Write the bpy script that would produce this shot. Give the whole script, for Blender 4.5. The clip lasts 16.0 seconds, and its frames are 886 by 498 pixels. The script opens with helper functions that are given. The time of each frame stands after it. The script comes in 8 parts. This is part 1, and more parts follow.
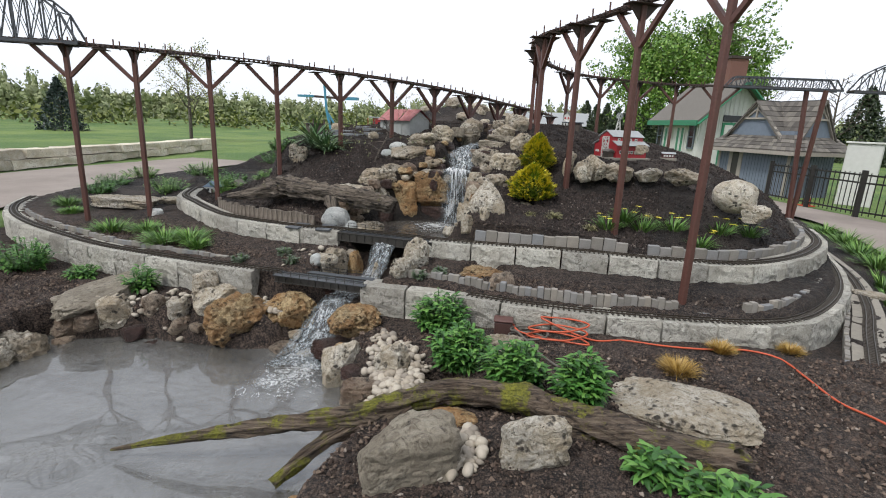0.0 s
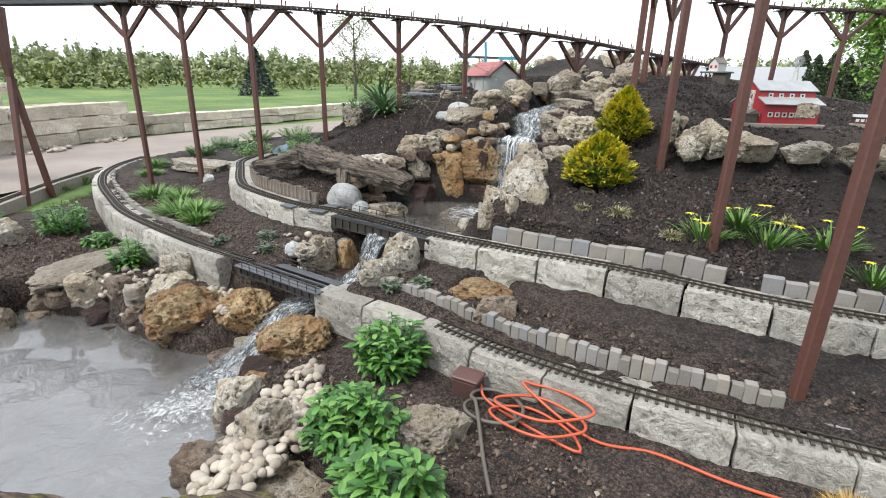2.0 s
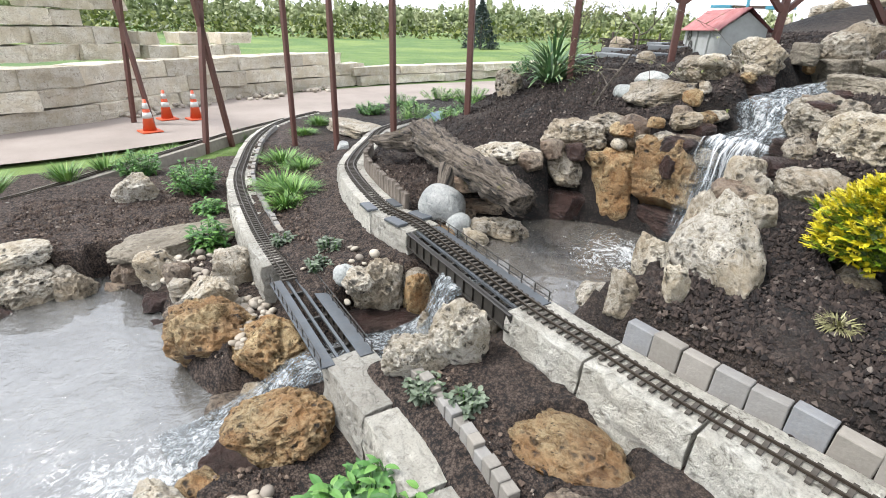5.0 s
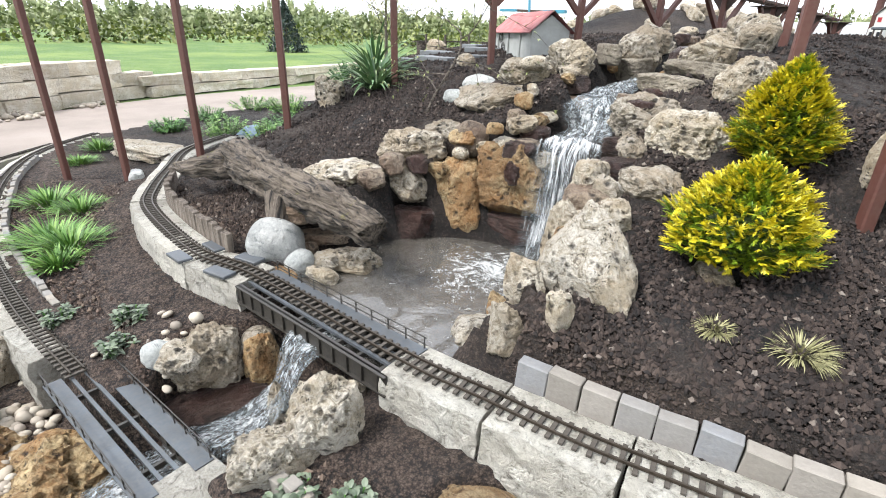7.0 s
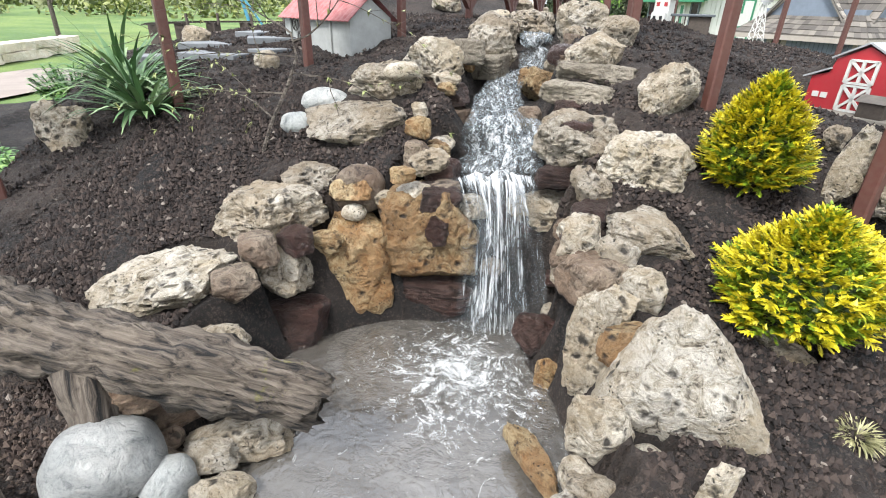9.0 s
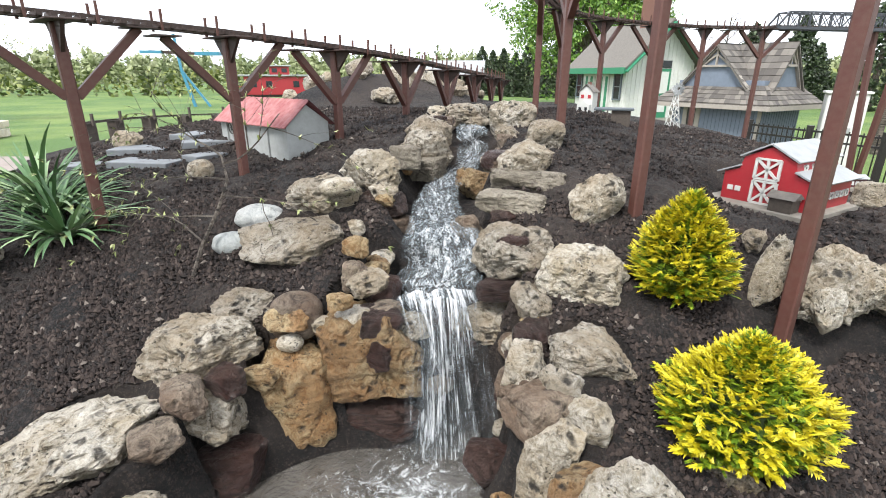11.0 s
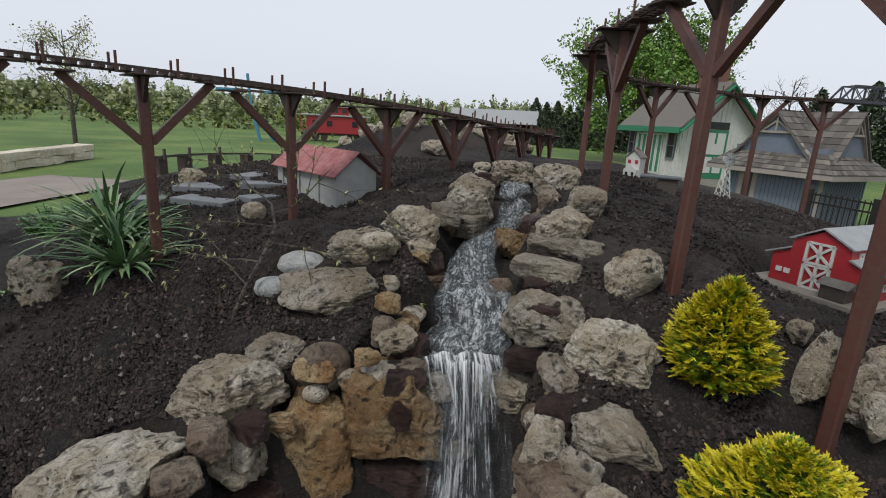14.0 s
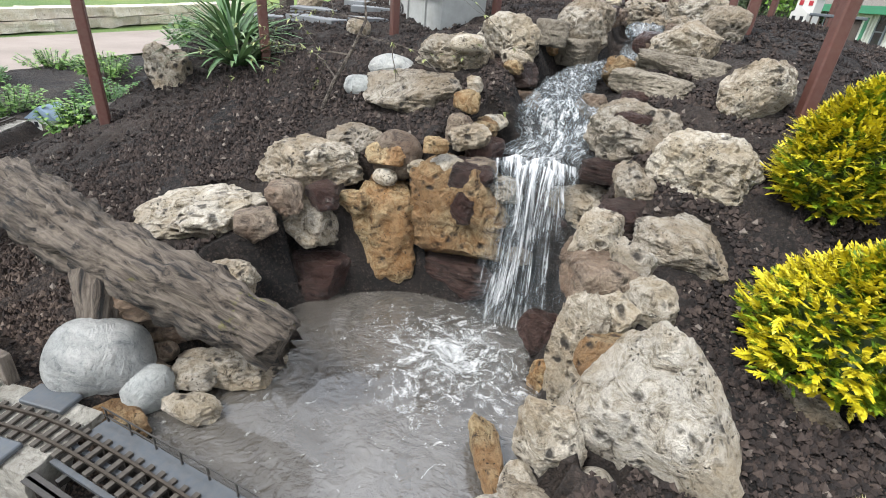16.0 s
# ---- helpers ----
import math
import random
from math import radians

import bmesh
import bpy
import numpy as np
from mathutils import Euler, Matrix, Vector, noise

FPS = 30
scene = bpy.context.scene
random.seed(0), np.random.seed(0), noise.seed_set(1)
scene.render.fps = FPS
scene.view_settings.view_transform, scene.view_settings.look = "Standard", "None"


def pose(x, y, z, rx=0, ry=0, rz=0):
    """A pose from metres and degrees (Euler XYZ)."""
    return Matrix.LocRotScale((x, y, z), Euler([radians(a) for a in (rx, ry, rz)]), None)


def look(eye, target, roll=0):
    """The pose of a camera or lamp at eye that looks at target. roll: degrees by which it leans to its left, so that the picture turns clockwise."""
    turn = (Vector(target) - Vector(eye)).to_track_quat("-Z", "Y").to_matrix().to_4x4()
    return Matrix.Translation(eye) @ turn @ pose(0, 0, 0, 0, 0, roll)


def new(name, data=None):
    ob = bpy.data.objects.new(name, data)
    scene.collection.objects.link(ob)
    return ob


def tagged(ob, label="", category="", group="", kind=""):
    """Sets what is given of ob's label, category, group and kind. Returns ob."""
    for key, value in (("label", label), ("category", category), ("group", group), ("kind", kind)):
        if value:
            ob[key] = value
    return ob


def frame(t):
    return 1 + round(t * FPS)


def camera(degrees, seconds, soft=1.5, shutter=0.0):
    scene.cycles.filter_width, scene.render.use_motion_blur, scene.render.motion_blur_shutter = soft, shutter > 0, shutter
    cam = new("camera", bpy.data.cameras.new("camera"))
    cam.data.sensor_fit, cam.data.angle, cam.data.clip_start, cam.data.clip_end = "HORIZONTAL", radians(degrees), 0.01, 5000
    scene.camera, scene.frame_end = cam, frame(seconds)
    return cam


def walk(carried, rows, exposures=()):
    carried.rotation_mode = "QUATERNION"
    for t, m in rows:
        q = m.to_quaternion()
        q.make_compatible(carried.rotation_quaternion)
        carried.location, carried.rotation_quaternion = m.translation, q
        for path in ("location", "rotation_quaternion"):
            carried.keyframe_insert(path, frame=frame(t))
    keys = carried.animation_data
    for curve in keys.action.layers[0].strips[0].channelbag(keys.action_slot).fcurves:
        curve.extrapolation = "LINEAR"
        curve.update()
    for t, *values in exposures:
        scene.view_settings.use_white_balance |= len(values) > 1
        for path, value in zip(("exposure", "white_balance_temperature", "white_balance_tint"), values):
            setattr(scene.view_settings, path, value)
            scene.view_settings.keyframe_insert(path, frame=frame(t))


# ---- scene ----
cam = camera(83.7, 16.0, 1.0)
PATH = [
    (0, (0.28, 0.499, 1.156), (-0.446, 2.297, 0.666), 2.5),
    (0.5, (0.362, 0.713, 1.13), (-0.498, 2.45, 0.637), 1.1),
    (1, (0.408, 0.94, 1.113), (-0.527, 2.626, 0.581), 1.4),
    (1.5, (0.458, 1.19, 1.105), (-0.588, 2.783, 0.497), 1.8),
    (2, (0.497, 1.385, 1.137), (-0.758, 2.802, 0.49), 1.3),
    (2.5, (0.457, 1.543, 1.129), (-1.005, 2.769, 0.531), 3.0),
    (3, (0.439, 1.723, 1.125), (-1.185, 2.734, 0.544), 3.4),
    (3.2, (0.431, 1.785, 1.131), (-1.229, 2.732, 0.539), 2.9),
    (5.3, (0.077, 2.101, 1.149), (-1.58, 2.846, 0.314), 1.6),
    (5.5, (0.058, 2.115, 1.145), (-1.559, 2.938, 0.302), 2.2),
    (6, (0.016, 2.134, 1.146), (-1.468, 3.201, 0.334), 4.0),
    (6.5, (-0.02, 2.146, 1.158), (-1.401, 3.352, 0.358), 3.4),
    (7, (-0.061, 2.151, 1.151), (-1.374, 3.433, 0.355), 1.6),
    (7.5, (-0.192, 2.206, 1.128), (-1.418, 3.581, 0.347), -0.3),
    (8, (-0.387, 2.298, 1.161), (-1.458, 3.759, 0.312), -0.4),
    (8.5, (-0.521, 2.316, 1.195), (-1.273, 3.933, 0.289), 1.5),
    (9, (-0.637, 2.327, 1.225), (-1.117, 4.054, 0.338), 1.4),
    (9.2, (-0.656, 2.33, 1.229), (-1.063, 4.082, 0.356), 1.6),
    (11.3, (-0.624, 2.405, 1.357), (-0.949, 4.285, 0.754), 0.4),
    (11.5, (-0.627, 2.405, 1.372), (-0.947, 4.298, 0.814), 0.8),
    (12, (-0.624, 2.4, 1.406), (-0.925, 4.323, 0.949), 1.5),
    (12.5, (-0.623, 2.399, 1.412), (-0.922, 4.34, 1.036), 1.9),
    (13, (-0.628, 2.399, 1.417), (-0.951, 4.339, 1.05), 1.7),
    (13.5, (-0.633, 2.398, 1.409), (-1.01, 4.319, 1.0), 2.2),
    (14, (-0.606, 2.403, 1.381), (-1.115, 4.27, 0.876), 3.1),
    (14.5, (-0.543, 2.423, 1.331), (-1.185, 4.217, 0.723), 4.2),
    (15, (-0.499, 2.437, 1.276), (-1.22, 4.168, 0.582), 4.9),
    (15.5, (-0.488, 2.428, 1.24), (-1.245, 4.104, 0.455), 4.8),
    (16, (-0.484, 2.409, 1.192), (-1.337, 3.957, 0.256), 5.3),
]
EXPOSURES = [(0, 0.45), (1.0, 0.55), (1.5, 0.8), (2.0, 1.05), (3.0, 1.22), (5.5, 1.46), (9.0, 1.6), (11.5, 1.2), (12.0, 0.95), (12.5, 0.6), (13.0, 0.25), (13.6, 0.02), (14.0, -0.05), (14.5, 0.25), (15.0, 0.74), (16, 1.33)]
U = 1.8          # metres to one unit of the garden plan
G0 = 0.30         # plan height of the paved path


def W(x, y, z):
    """A place of the garden plan in metres."""
    return Vector((U * x, U * y, U * (z - G0)))


walk(cam, [(t, look(W(*eye), W(*target), roll)) for t, eye, target, roll in PATH], EXPOSURES)

# ---- sky and sun: a bright overcast afternoon ----
world = bpy.data.worlds.new("world")
scene.world = world
world.use_nodes = True
wn, wl = world.node_tree.nodes, world.node_tree.links
sky = wn.new("ShaderNodeTexSky")
sky.sky_type, sky.sun_disc = "NISHITA", False
sky.sun_elevation, sky.sun_rotation = radians(52), radians(200)
sky.air_density, sky.dust_density = 1.0, 3.0
grey = wn.new("ShaderNodeHueSaturation")
grey.inputs["Saturation"].default_value = 0.10
cloud = wn.new("ShaderNodeMix")
cloud.data_type = "RGBA"
cloud.inputs[0].default_value = 0.72
cloud.inputs[7].default_value = (9.3, 9.9, 11.0, 1)
wl.new(sky.outputs[0], grey.inputs["Color"])
wl.new(grey.outputs[0], cloud.inputs[6])
wl.new(cloud.outputs[2], wn["Background"].inputs[0])
wn["Background"].inputs[1].default_value = 0.098
sun = new("sun", bpy.data.lights.new("sun", "SUN"))
sun.data.energy, sun.data.angle, sun.data.color = 2.0, radians(12), (1.0, 0.985, 0.965)
sun.matrix_world = look((0, 0, 20), (5, 13, 0))


# ---- materials ----
def lin(h):
    """Linear colour from a hex string."""
    c = [int(h[i:i + 2], 16) / 255 for i in (0, 2, 4)]
    return tuple(v / 12.92 if v <= 0.04045 else ((v + 0.055) / 1.055) ** 2.4 for v in c) + (1,)


class Mat:
    """A node material under construction."""

    def __init__(self, name, rough=0.8, metal=0.0):
        self.m = bpy.data.materials.new(name)
        self.m.use_nodes = True
        self.n, self.l = self.m.node_tree.nodes, self.m.node_tree.links
        self.b = self.n["Principled BSDF"]
        self.b.inputs["Roughness"].default_value, self.b.inputs["Metallic"].default_value = rough, metal
        self.co = self.n.new("ShaderNodeTexCoord").outputs["Object"]

    def world_space(self):
        self.co = self.n.new("ShaderNodeNewGeometry").outputs["Position"]
        return self

    def stretch(self, sx, sy, sz):
        node = self.n.new("ShaderNodeMapping")
        node.inputs["Scale"].default_value = (sx, sy, sz)
        self.l.new(self.co, node.inputs[0])
        return node.outputs[0]

    def noise(self, scale, detail=4, rough=0.6, co=None, dist=0.0):
        node = self.n.new("ShaderNodeTexNoise")
        node.inputs["Scale"].default_value, node.inputs["Detail"].default_value = scale, detail
        node.inputs["Roughness"].default_value, node.inputs["Distortion"].default_value = rough, dist
        self.l.new(co or self.co, node.inputs["Vector"])
        return node.outputs["Fac"]

    def cells(self, scale, feature="F1", co=None):
        node = self.n.new("ShaderNodeTexVoronoi")
        node.feature = feature
        node.inputs["Scale"].default_value = scale
        self.l.new(co or self.co, node.inputs["Vector"])
        return node.outputs["Distance"]

    def ramp(self, fac, stops):
        node = self.n.new("ShaderNodeValToRGB")
        e = node.color_ramp.elements
        while len(e) < len(stops):
            e.new(0.5)
        for el, (p, c) in zip(e, stops):
            el.position, el.color = p, c if isinstance(c, tuple) else lin(c)
        self.l.new(fac, node.inputs[0])
        return node.outputs[0]

    def mix(self, fac, a, b, mode="MIX"):
        node = self.n.new("ShaderNodeMix")
        node.data_type, node.blend_type = "RGBA", mode
        for sock, v in ((node.inputs[0], fac), (node.inputs[6], a), (node.inputs[7], b)):
            if isinstance(v, str):
                sock.default_value = lin(v)
            elif isinstance(v, (float, int, tuple)):
                sock.default_value = v
            else:
                self.l.new(v, sock)
        return node.outputs[2]

    def maths(self, op, a, b=0.0):
        node = self.n.new("ShaderNodeMath")
        node.operation = op
        for sock, v in zip(node.inputs, (a, b)):
            if isinstance(v, (float, int)):
                sock.default_value = v
            else:
                self.l.new(v, sock)
        return node.outputs[0]

    def random(self):
        return self.n.new("ShaderNodeObjectInfo").outputs["Random"]

    def island(self):
        return self.n.new("ShaderNodeNewGeometry").outputs["Random Per Island"]

    def colour(self, c):
        if isinstance(c, str):
            c = lin(c)
        self.l.new(self.mix(1.0, c, (0.68, 0.68, 0.68, 1), "MULTIPLY"), self.b.inputs["Base Color"])
        return self

    def rough(self, r):
        self.l.new(r, self.b.inputs["Roughness"])
        return self

    def bump(self, height, strength=0.5, distance=0.02):
        node = self.n.new("ShaderNodeBump")
        node.inputs["Strength"].default_value, node.inputs["Distance"].default_value = strength, distance
        self.l.new(height, node.inputs["Height"])
        self.l.new(node.outputs[0], self.b.inputs["Normal"])
        return self


def plain(name, base, rough=0.6, metal=0.0, vary=0.25, scale=9.0, bump=0.15):
    """Paint, metal or plastic with slight blotches and grain."""
    m = Mat(name, rough, metal)
    n1, n2 = m.noise(scale), m.noise(scale * 9, 3)
    c = m.mix(m.ramp(n1, [(0.3, "000000"), (0.75, "ffffff")]), base, m.mix(vary, base, "141210"))
    m.colour(m.mix(m.maths("MULTIPLY", n2, vary), c, "8a8174"))
    return m.bump(n2, bump, 0.004).m


def rock_material(name, light, mid, dark, stain=None, pits=1.0, wet=0.8):
    """Weathered stone: two scales of blotches, pits with floors coloured dark for their shade, pale worn grain."""
    m = Mat(name, wet)
    off = m.n.new("ShaderNodeVectorMath")
    off.operation = "ADD"
    m.l.new(m.co, off.inputs[0])
    sc = m.n.new("ShaderNodeVectorMath")
    sc.operation = "SCALE"
    sc.inputs[0].default_value = (17, 31, 23)
    m.l.new(m.random(), sc.inputs["Scale"])
    m.l.new(sc.outputs[0], off.inputs[1])
    m.co = off.outputs[0]
    black, white = (0, 0, 0, 1), (1, 1, 1, 1)
    big, mid_n, fine = m.noise(5, 5, 0.62), m.noise(20, 8, 0.74, dist=1.1), m.noise(120, 4, 0.75)
    c = m.ramp(mid_n, [(0.35, dark), (0.43, mid), (0.55, light)])
    c = m.mix(m.ramp(big, [(0.42, black), (0.58, white)]), c, m.mix(0.65, c, stain or mid))
    c = m.mix(m.ramp(m.noise(2.6, 4, 0.6), [(0.50, black), (0.66, (0.45, 0.45, 0.45, 1))]), c, m.mix(0.4, c, "7d776c"))
    warp = m.n.new("ShaderNodeVectorMath")
    warp.operation = "MULTIPLY_ADD"
    wob = m.n.new("ShaderNodeTexNoise")
    wob.inputs["Scale"].default_value, wob.inputs["Detail"].default_value = 28, 3
    m.l.new(m.co, wob.inputs["Vector"])
    m.l.new(wob.outputs["Color"], warp.inputs[0])
    warp.inputs[1].default_value = (0.045, 0.045, 0.045)
    m.l.new(m.co, warp.inputs[2])
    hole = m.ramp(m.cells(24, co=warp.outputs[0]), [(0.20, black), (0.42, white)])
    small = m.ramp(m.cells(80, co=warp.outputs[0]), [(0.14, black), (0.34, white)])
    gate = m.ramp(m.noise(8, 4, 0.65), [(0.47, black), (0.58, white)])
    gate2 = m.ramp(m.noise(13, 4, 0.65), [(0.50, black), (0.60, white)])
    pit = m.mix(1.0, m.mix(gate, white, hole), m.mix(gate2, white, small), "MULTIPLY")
    # pit floors go near-black: the shade inside them is put into the colour
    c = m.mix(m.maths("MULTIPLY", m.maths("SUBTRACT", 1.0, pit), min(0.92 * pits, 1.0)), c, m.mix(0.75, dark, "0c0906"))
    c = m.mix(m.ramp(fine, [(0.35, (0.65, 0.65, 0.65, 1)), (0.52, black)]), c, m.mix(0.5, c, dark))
    tone = m.mix(m.random(), (0.84, 0.82, 0.79, 1), (1.27, 1.25, 1.20, 1))
    m.colour(m.mix(1.0, c, tone, "MULTIPLY"))
    h = m.maths("ADD", m.maths("MULTIPLY", mid_n, 1.7), m.maths("MULTIPLY", pit, 0.9 * pits))
    h = m.maths("ADD", h, m.maths("MULTIPLY", fine, 0.35))
    return m.bump(h, 1.0, 0.03).m


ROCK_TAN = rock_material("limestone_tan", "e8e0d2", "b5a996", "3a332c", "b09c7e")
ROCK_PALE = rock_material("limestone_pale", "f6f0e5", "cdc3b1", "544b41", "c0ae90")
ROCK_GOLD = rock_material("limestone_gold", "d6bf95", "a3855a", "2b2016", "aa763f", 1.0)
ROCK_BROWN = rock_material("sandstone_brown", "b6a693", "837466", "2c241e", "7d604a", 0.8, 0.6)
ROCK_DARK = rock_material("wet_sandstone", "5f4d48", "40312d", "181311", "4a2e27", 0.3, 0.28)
ROCK_GREY = rock_material("grey_boulder", "f2f4f3", "d6dada", "868d90", "c9cfd0", 0.1)
ROCK_SLAB = rock_material("slab_limestone", "c3baa9", "9c9282", "564e45", "958a79", 0.3)
WALL_STONE = rock_material("wall_block_limestone", "eceae2", "d0cdc4", "78736a", "c6c1b6", 0.4)
WALL_TOP = rock_material("wall_top_limestone", "c8c4b9", "b1aca1", "7d786f", "a19c91", 0.3)
PEBBLE = rock_material("river_pebble", "d6d0c2", "b5ab99", "877b6c", "a99c8b", 0.0, 0.6)


def soil_material():
    """Dark fresh compost on the mound, drier brown earth in the lower beds; crumbs at three sizes, with the shade
    between them in the colour.
    """
    m = Mat("garden_soil", 0.95).world_space()
    big, mid_n, fine = m.noise(1.3, 5), m.noise(22, 7, 0.8), m.noise(170, 5, 0.8)
    lump, crumb = m.cells(70), m.cells(160)
    h = m.maths("ADD", m.maths("MULTIPLY", mid_n, 1.3), m.maths("MULTIPLY", fine, 0.7))
    h = m.maths("SUBTRACT", h, m.maths("ADD", m.maths("MULTIPLY", lump, 0.45), m.maths("MULTIPLY", crumb, 0.45)))
    # colour follows the bump height, painting shade into the gaps between crumbs
    c = m.ramp(m.maths("ADD", m.maths("MULTIPLY", h, 0.5), 0.15), [(0.37, "040302"), (0.46, "291f1a"), (0.60, "5c4f47")])
    c = m.mix(m.ramp(big, [(0.42, (0, 0, 0, 1)), (0.65, (1, 1, 1, 1))]), c, m.mix(0.28, c, "8a7668"))
    pos = m.n.new("ShaderNodeSeparateXYZ")
    m.l.new(m.co, pos.inputs[0])
    dry = m.maths("ADD", m.maths("MULTIPLY", m.maths("SUBTRACT", 5.3, pos.outputs[1]), 0.9), m.maths("MULTIPLY", m.noise(2.6, 5, 0.7), 0.8))
    dry = m.ramp(m.maths("SUBTRACT", dry, 0.3), [(0.2, (0, 0, 0, 1)), (0.9, (0.8, 0.8, 0.8, 1))])
    c = m.mix(dry, c, m.ramp(m.maths("ADD", m.maths("MULTIPLY", h, 0.5), 0.15), [(0.33, "1c1410"), (0.43, "655145"), (0.58, "a08b7b")]))
    speck = m.ramp(m.cells(90), [(0.07, (1, 1, 1, 1)), (0.12, (0, 0, 0, 1))])
    gate = m.ramp(m.noise(14, 2), [(0.57, (0, 0, 0, 1)), (0.62, (1, 1, 1, 1))])
    m.colour(m.mix(m.mix(1.0, speck, gate, "MULTIPLY"), c, "a3988c"))
    return m.bump(h, 1.0, 0.05).m


SOIL = soil_material()


def lawn_material():
    m = Mat("lawn", 0.9).world_space()
    big, fine = m.noise(0.25, 5), m.noise(30, 4, 0.75)
    c = m.ramp(fine, [(0.3, "35501f"), (0.55, "557633"), (0.8, "7c9549")])
    c = m.mix(m.ramp(big, [(0.42, (0, 0, 0, 1)), (0.62, (1, 1, 1, 1))]), c, m.mix(0.4, c, "9aa855"))
    return m.colour(c).bump(fine, 0.8, 0.03).m


LAWN = lawn_material()


def paving_material():
    m = Mat("path_paving", 0.85).world_space()
    big, fine = m.noise(0.9, 5), m.noise(45, 4)
    c = m.ramp(big, [(0.35, "8d8178"), (0.6, "a1958c"), (0.8, "ada299")])
    return m.colour(m.mix(m.maths("MULTIPLY", fine, 0.5), c, "8b7f76")).bump(fine, 0.5, 0.006).m


PAVING = paving_material()


def wood_material(name, light, mid, dark, moss=False, axis=(3, 60, 60)):
    m = Mat(name, 0.85)
    grain = m.noise(1.0, 9, 0.66, m.stretch(*axis), 0.35)
    big = m.noise(5, 4)
    c = m.ramp(grain, [(0.38, dark), (0.48, mid), (0.62, light)])
    if moss:
        patch = m.ramp(m.noise(6, 6, 0.72), [(0.62 if moss == "sparse" else 0.50, (0, 0, 0, 1)), (0.70 if moss == "sparse" else 0.58, (1, 1, 1, 1))])
        c = m.mix(patch, c, m.ramp(m.noise(70, 3), [(0.3, "5c5e14"), (0.7, "a8a636")]))
    c = m.mix(m.ramp(big, [(0.4, (0, 0, 0, 1)), (0.7, (1, 1, 1, 1))]), c, m.mix(0.4, c, dark))
    return m.colour(c).bump(m.maths("ADD", grain, m.maths("MULTIPLY", m.noise(40, 3), 0.25)), 1.0, 0.04).m


LOG_WOOD = wood_material("weathered_log", "988b7c", "6b5f53", "0f0b08", "sparse", (2.6, 55, 55))
MOSS_WOOD = wood_material("mossy_log", "94836f", "665546", "2a2119", True)


def water_material(name, base, silt, bump_scale, strength, flecks, shine):
    """Murky water: silt that shows through, broken ripples and drifting flecks of foam."""
    m = Mat(name, 0.06).world_space()
    m.b.inputs["IOR"].default_value = shine
    m.b.inputs["Coat Weight"].default_value, m.b.inputs["Coat IOR"].default_value, m.b.inputs["Coat Roughness"].default_value = 0.6, 1.8, 0.03
    n1, n2 = m.noise(bump_scale, 5, 0.6, dist=1.6), m.noise(bump_scale * 4, 4, 0.6, dist=0.8)
    cloudy = m.ramp(m.noise(2.2, 6, 0.65, dist=1.0), [(0.38, (0, 0, 0, 1)), (0.64, (1, 1, 1, 1))])
    c = m.mix(cloudy, base, silt)
    foam = m.ramp(m.noise(11, 9, 0.72, dist=2.6), [(flecks, (0, 0, 0, 1)), (flecks + 0.05, (1, 1, 1, 1))])
    m.colour(m.mix(m.maths("MULTIPLY", foam, 0.35), c, "d8dbd6"))
    m.rough(m.maths("ADD", m.maths("MULTIPLY", foam, 0.3), 0.05))
    return m.bump(m.maths("ADD", n1, m.maths("MULTIPLY", n2, 0.35)), strength, 0.05).m


POND_WATER = water_material("pond_water", "545350", "6b6a67", 8, 0.34, 0.66, 2.1)
POOL_WATER = water_material("pool_water", "4b4741", "67635d", 13, 0.36, 0.61, 1.9)


def white_water_material(name, streaks, curls, share, clear, lip):
    """Falling water: white broken strands along the flow over a thin clear film."""
    m = Mat(name, 0.2)
    m.b.inputs["IOR"].default_value = 1.33
    m.co = m.n.new("ShaderNodeTexCoord").outputs["UV"]
    streak = m.noise(1.0, 8, 0.72, m.stretch(*streaks, 1), 0.5)
    curl = m.noise(1.0, 7, 0.75, m.stretch(*curls, 1), 1.2)
    s = m.maths("ADD", m.maths("MULTIPLY", streak, share), m.maths("MULTIPLY", curl, 1.0 - share))
    across = m.n.new("ShaderNodeSeparateXYZ")
    m.l.new(m.co, across.inputs[0])
    rim = m.maths("POWER", m.maths("ABSOLUTE", m.maths("SUBTRACT", m.maths("MULTIPLY", across.outputs[0], 2.0), 1.0)), 3.0)
    s = m.maths("SUBTRACT", s, m.maths("MULTIPLY", rim, 0.06))
    if lip:
        s = m.maths("ADD", s, m.ramp(across.outputs[1], [(0.0, (lip, lip, lip, 1)), (0.09, (0, 0, 0, 1))]))
    m.colour(m.ramp(s, [(0.44, "8a969c"), (0.51, "c6ced2"), (0.58, "ffffff")]))
    m.l.new(m.ramp(s, [(0.42, (clear, clear, clear, 1)), (0.50, (clear * 2.4,) * 3 + (1,)), (0.59, (0.93, 0.93, 0.93, 1))]), m.b.inputs["Alpha"])
    return m.bump(s, 1.0, 0.03).m


FALL_WATER = white_water_material("tumbling_water", (8, 12), (22, 40), 0.42, 0.2, 0.0)
VEIL_WATER = white_water_material("falling_veil", (17, 1.5), (7, 6), 0.66, 0.06, 0.05)


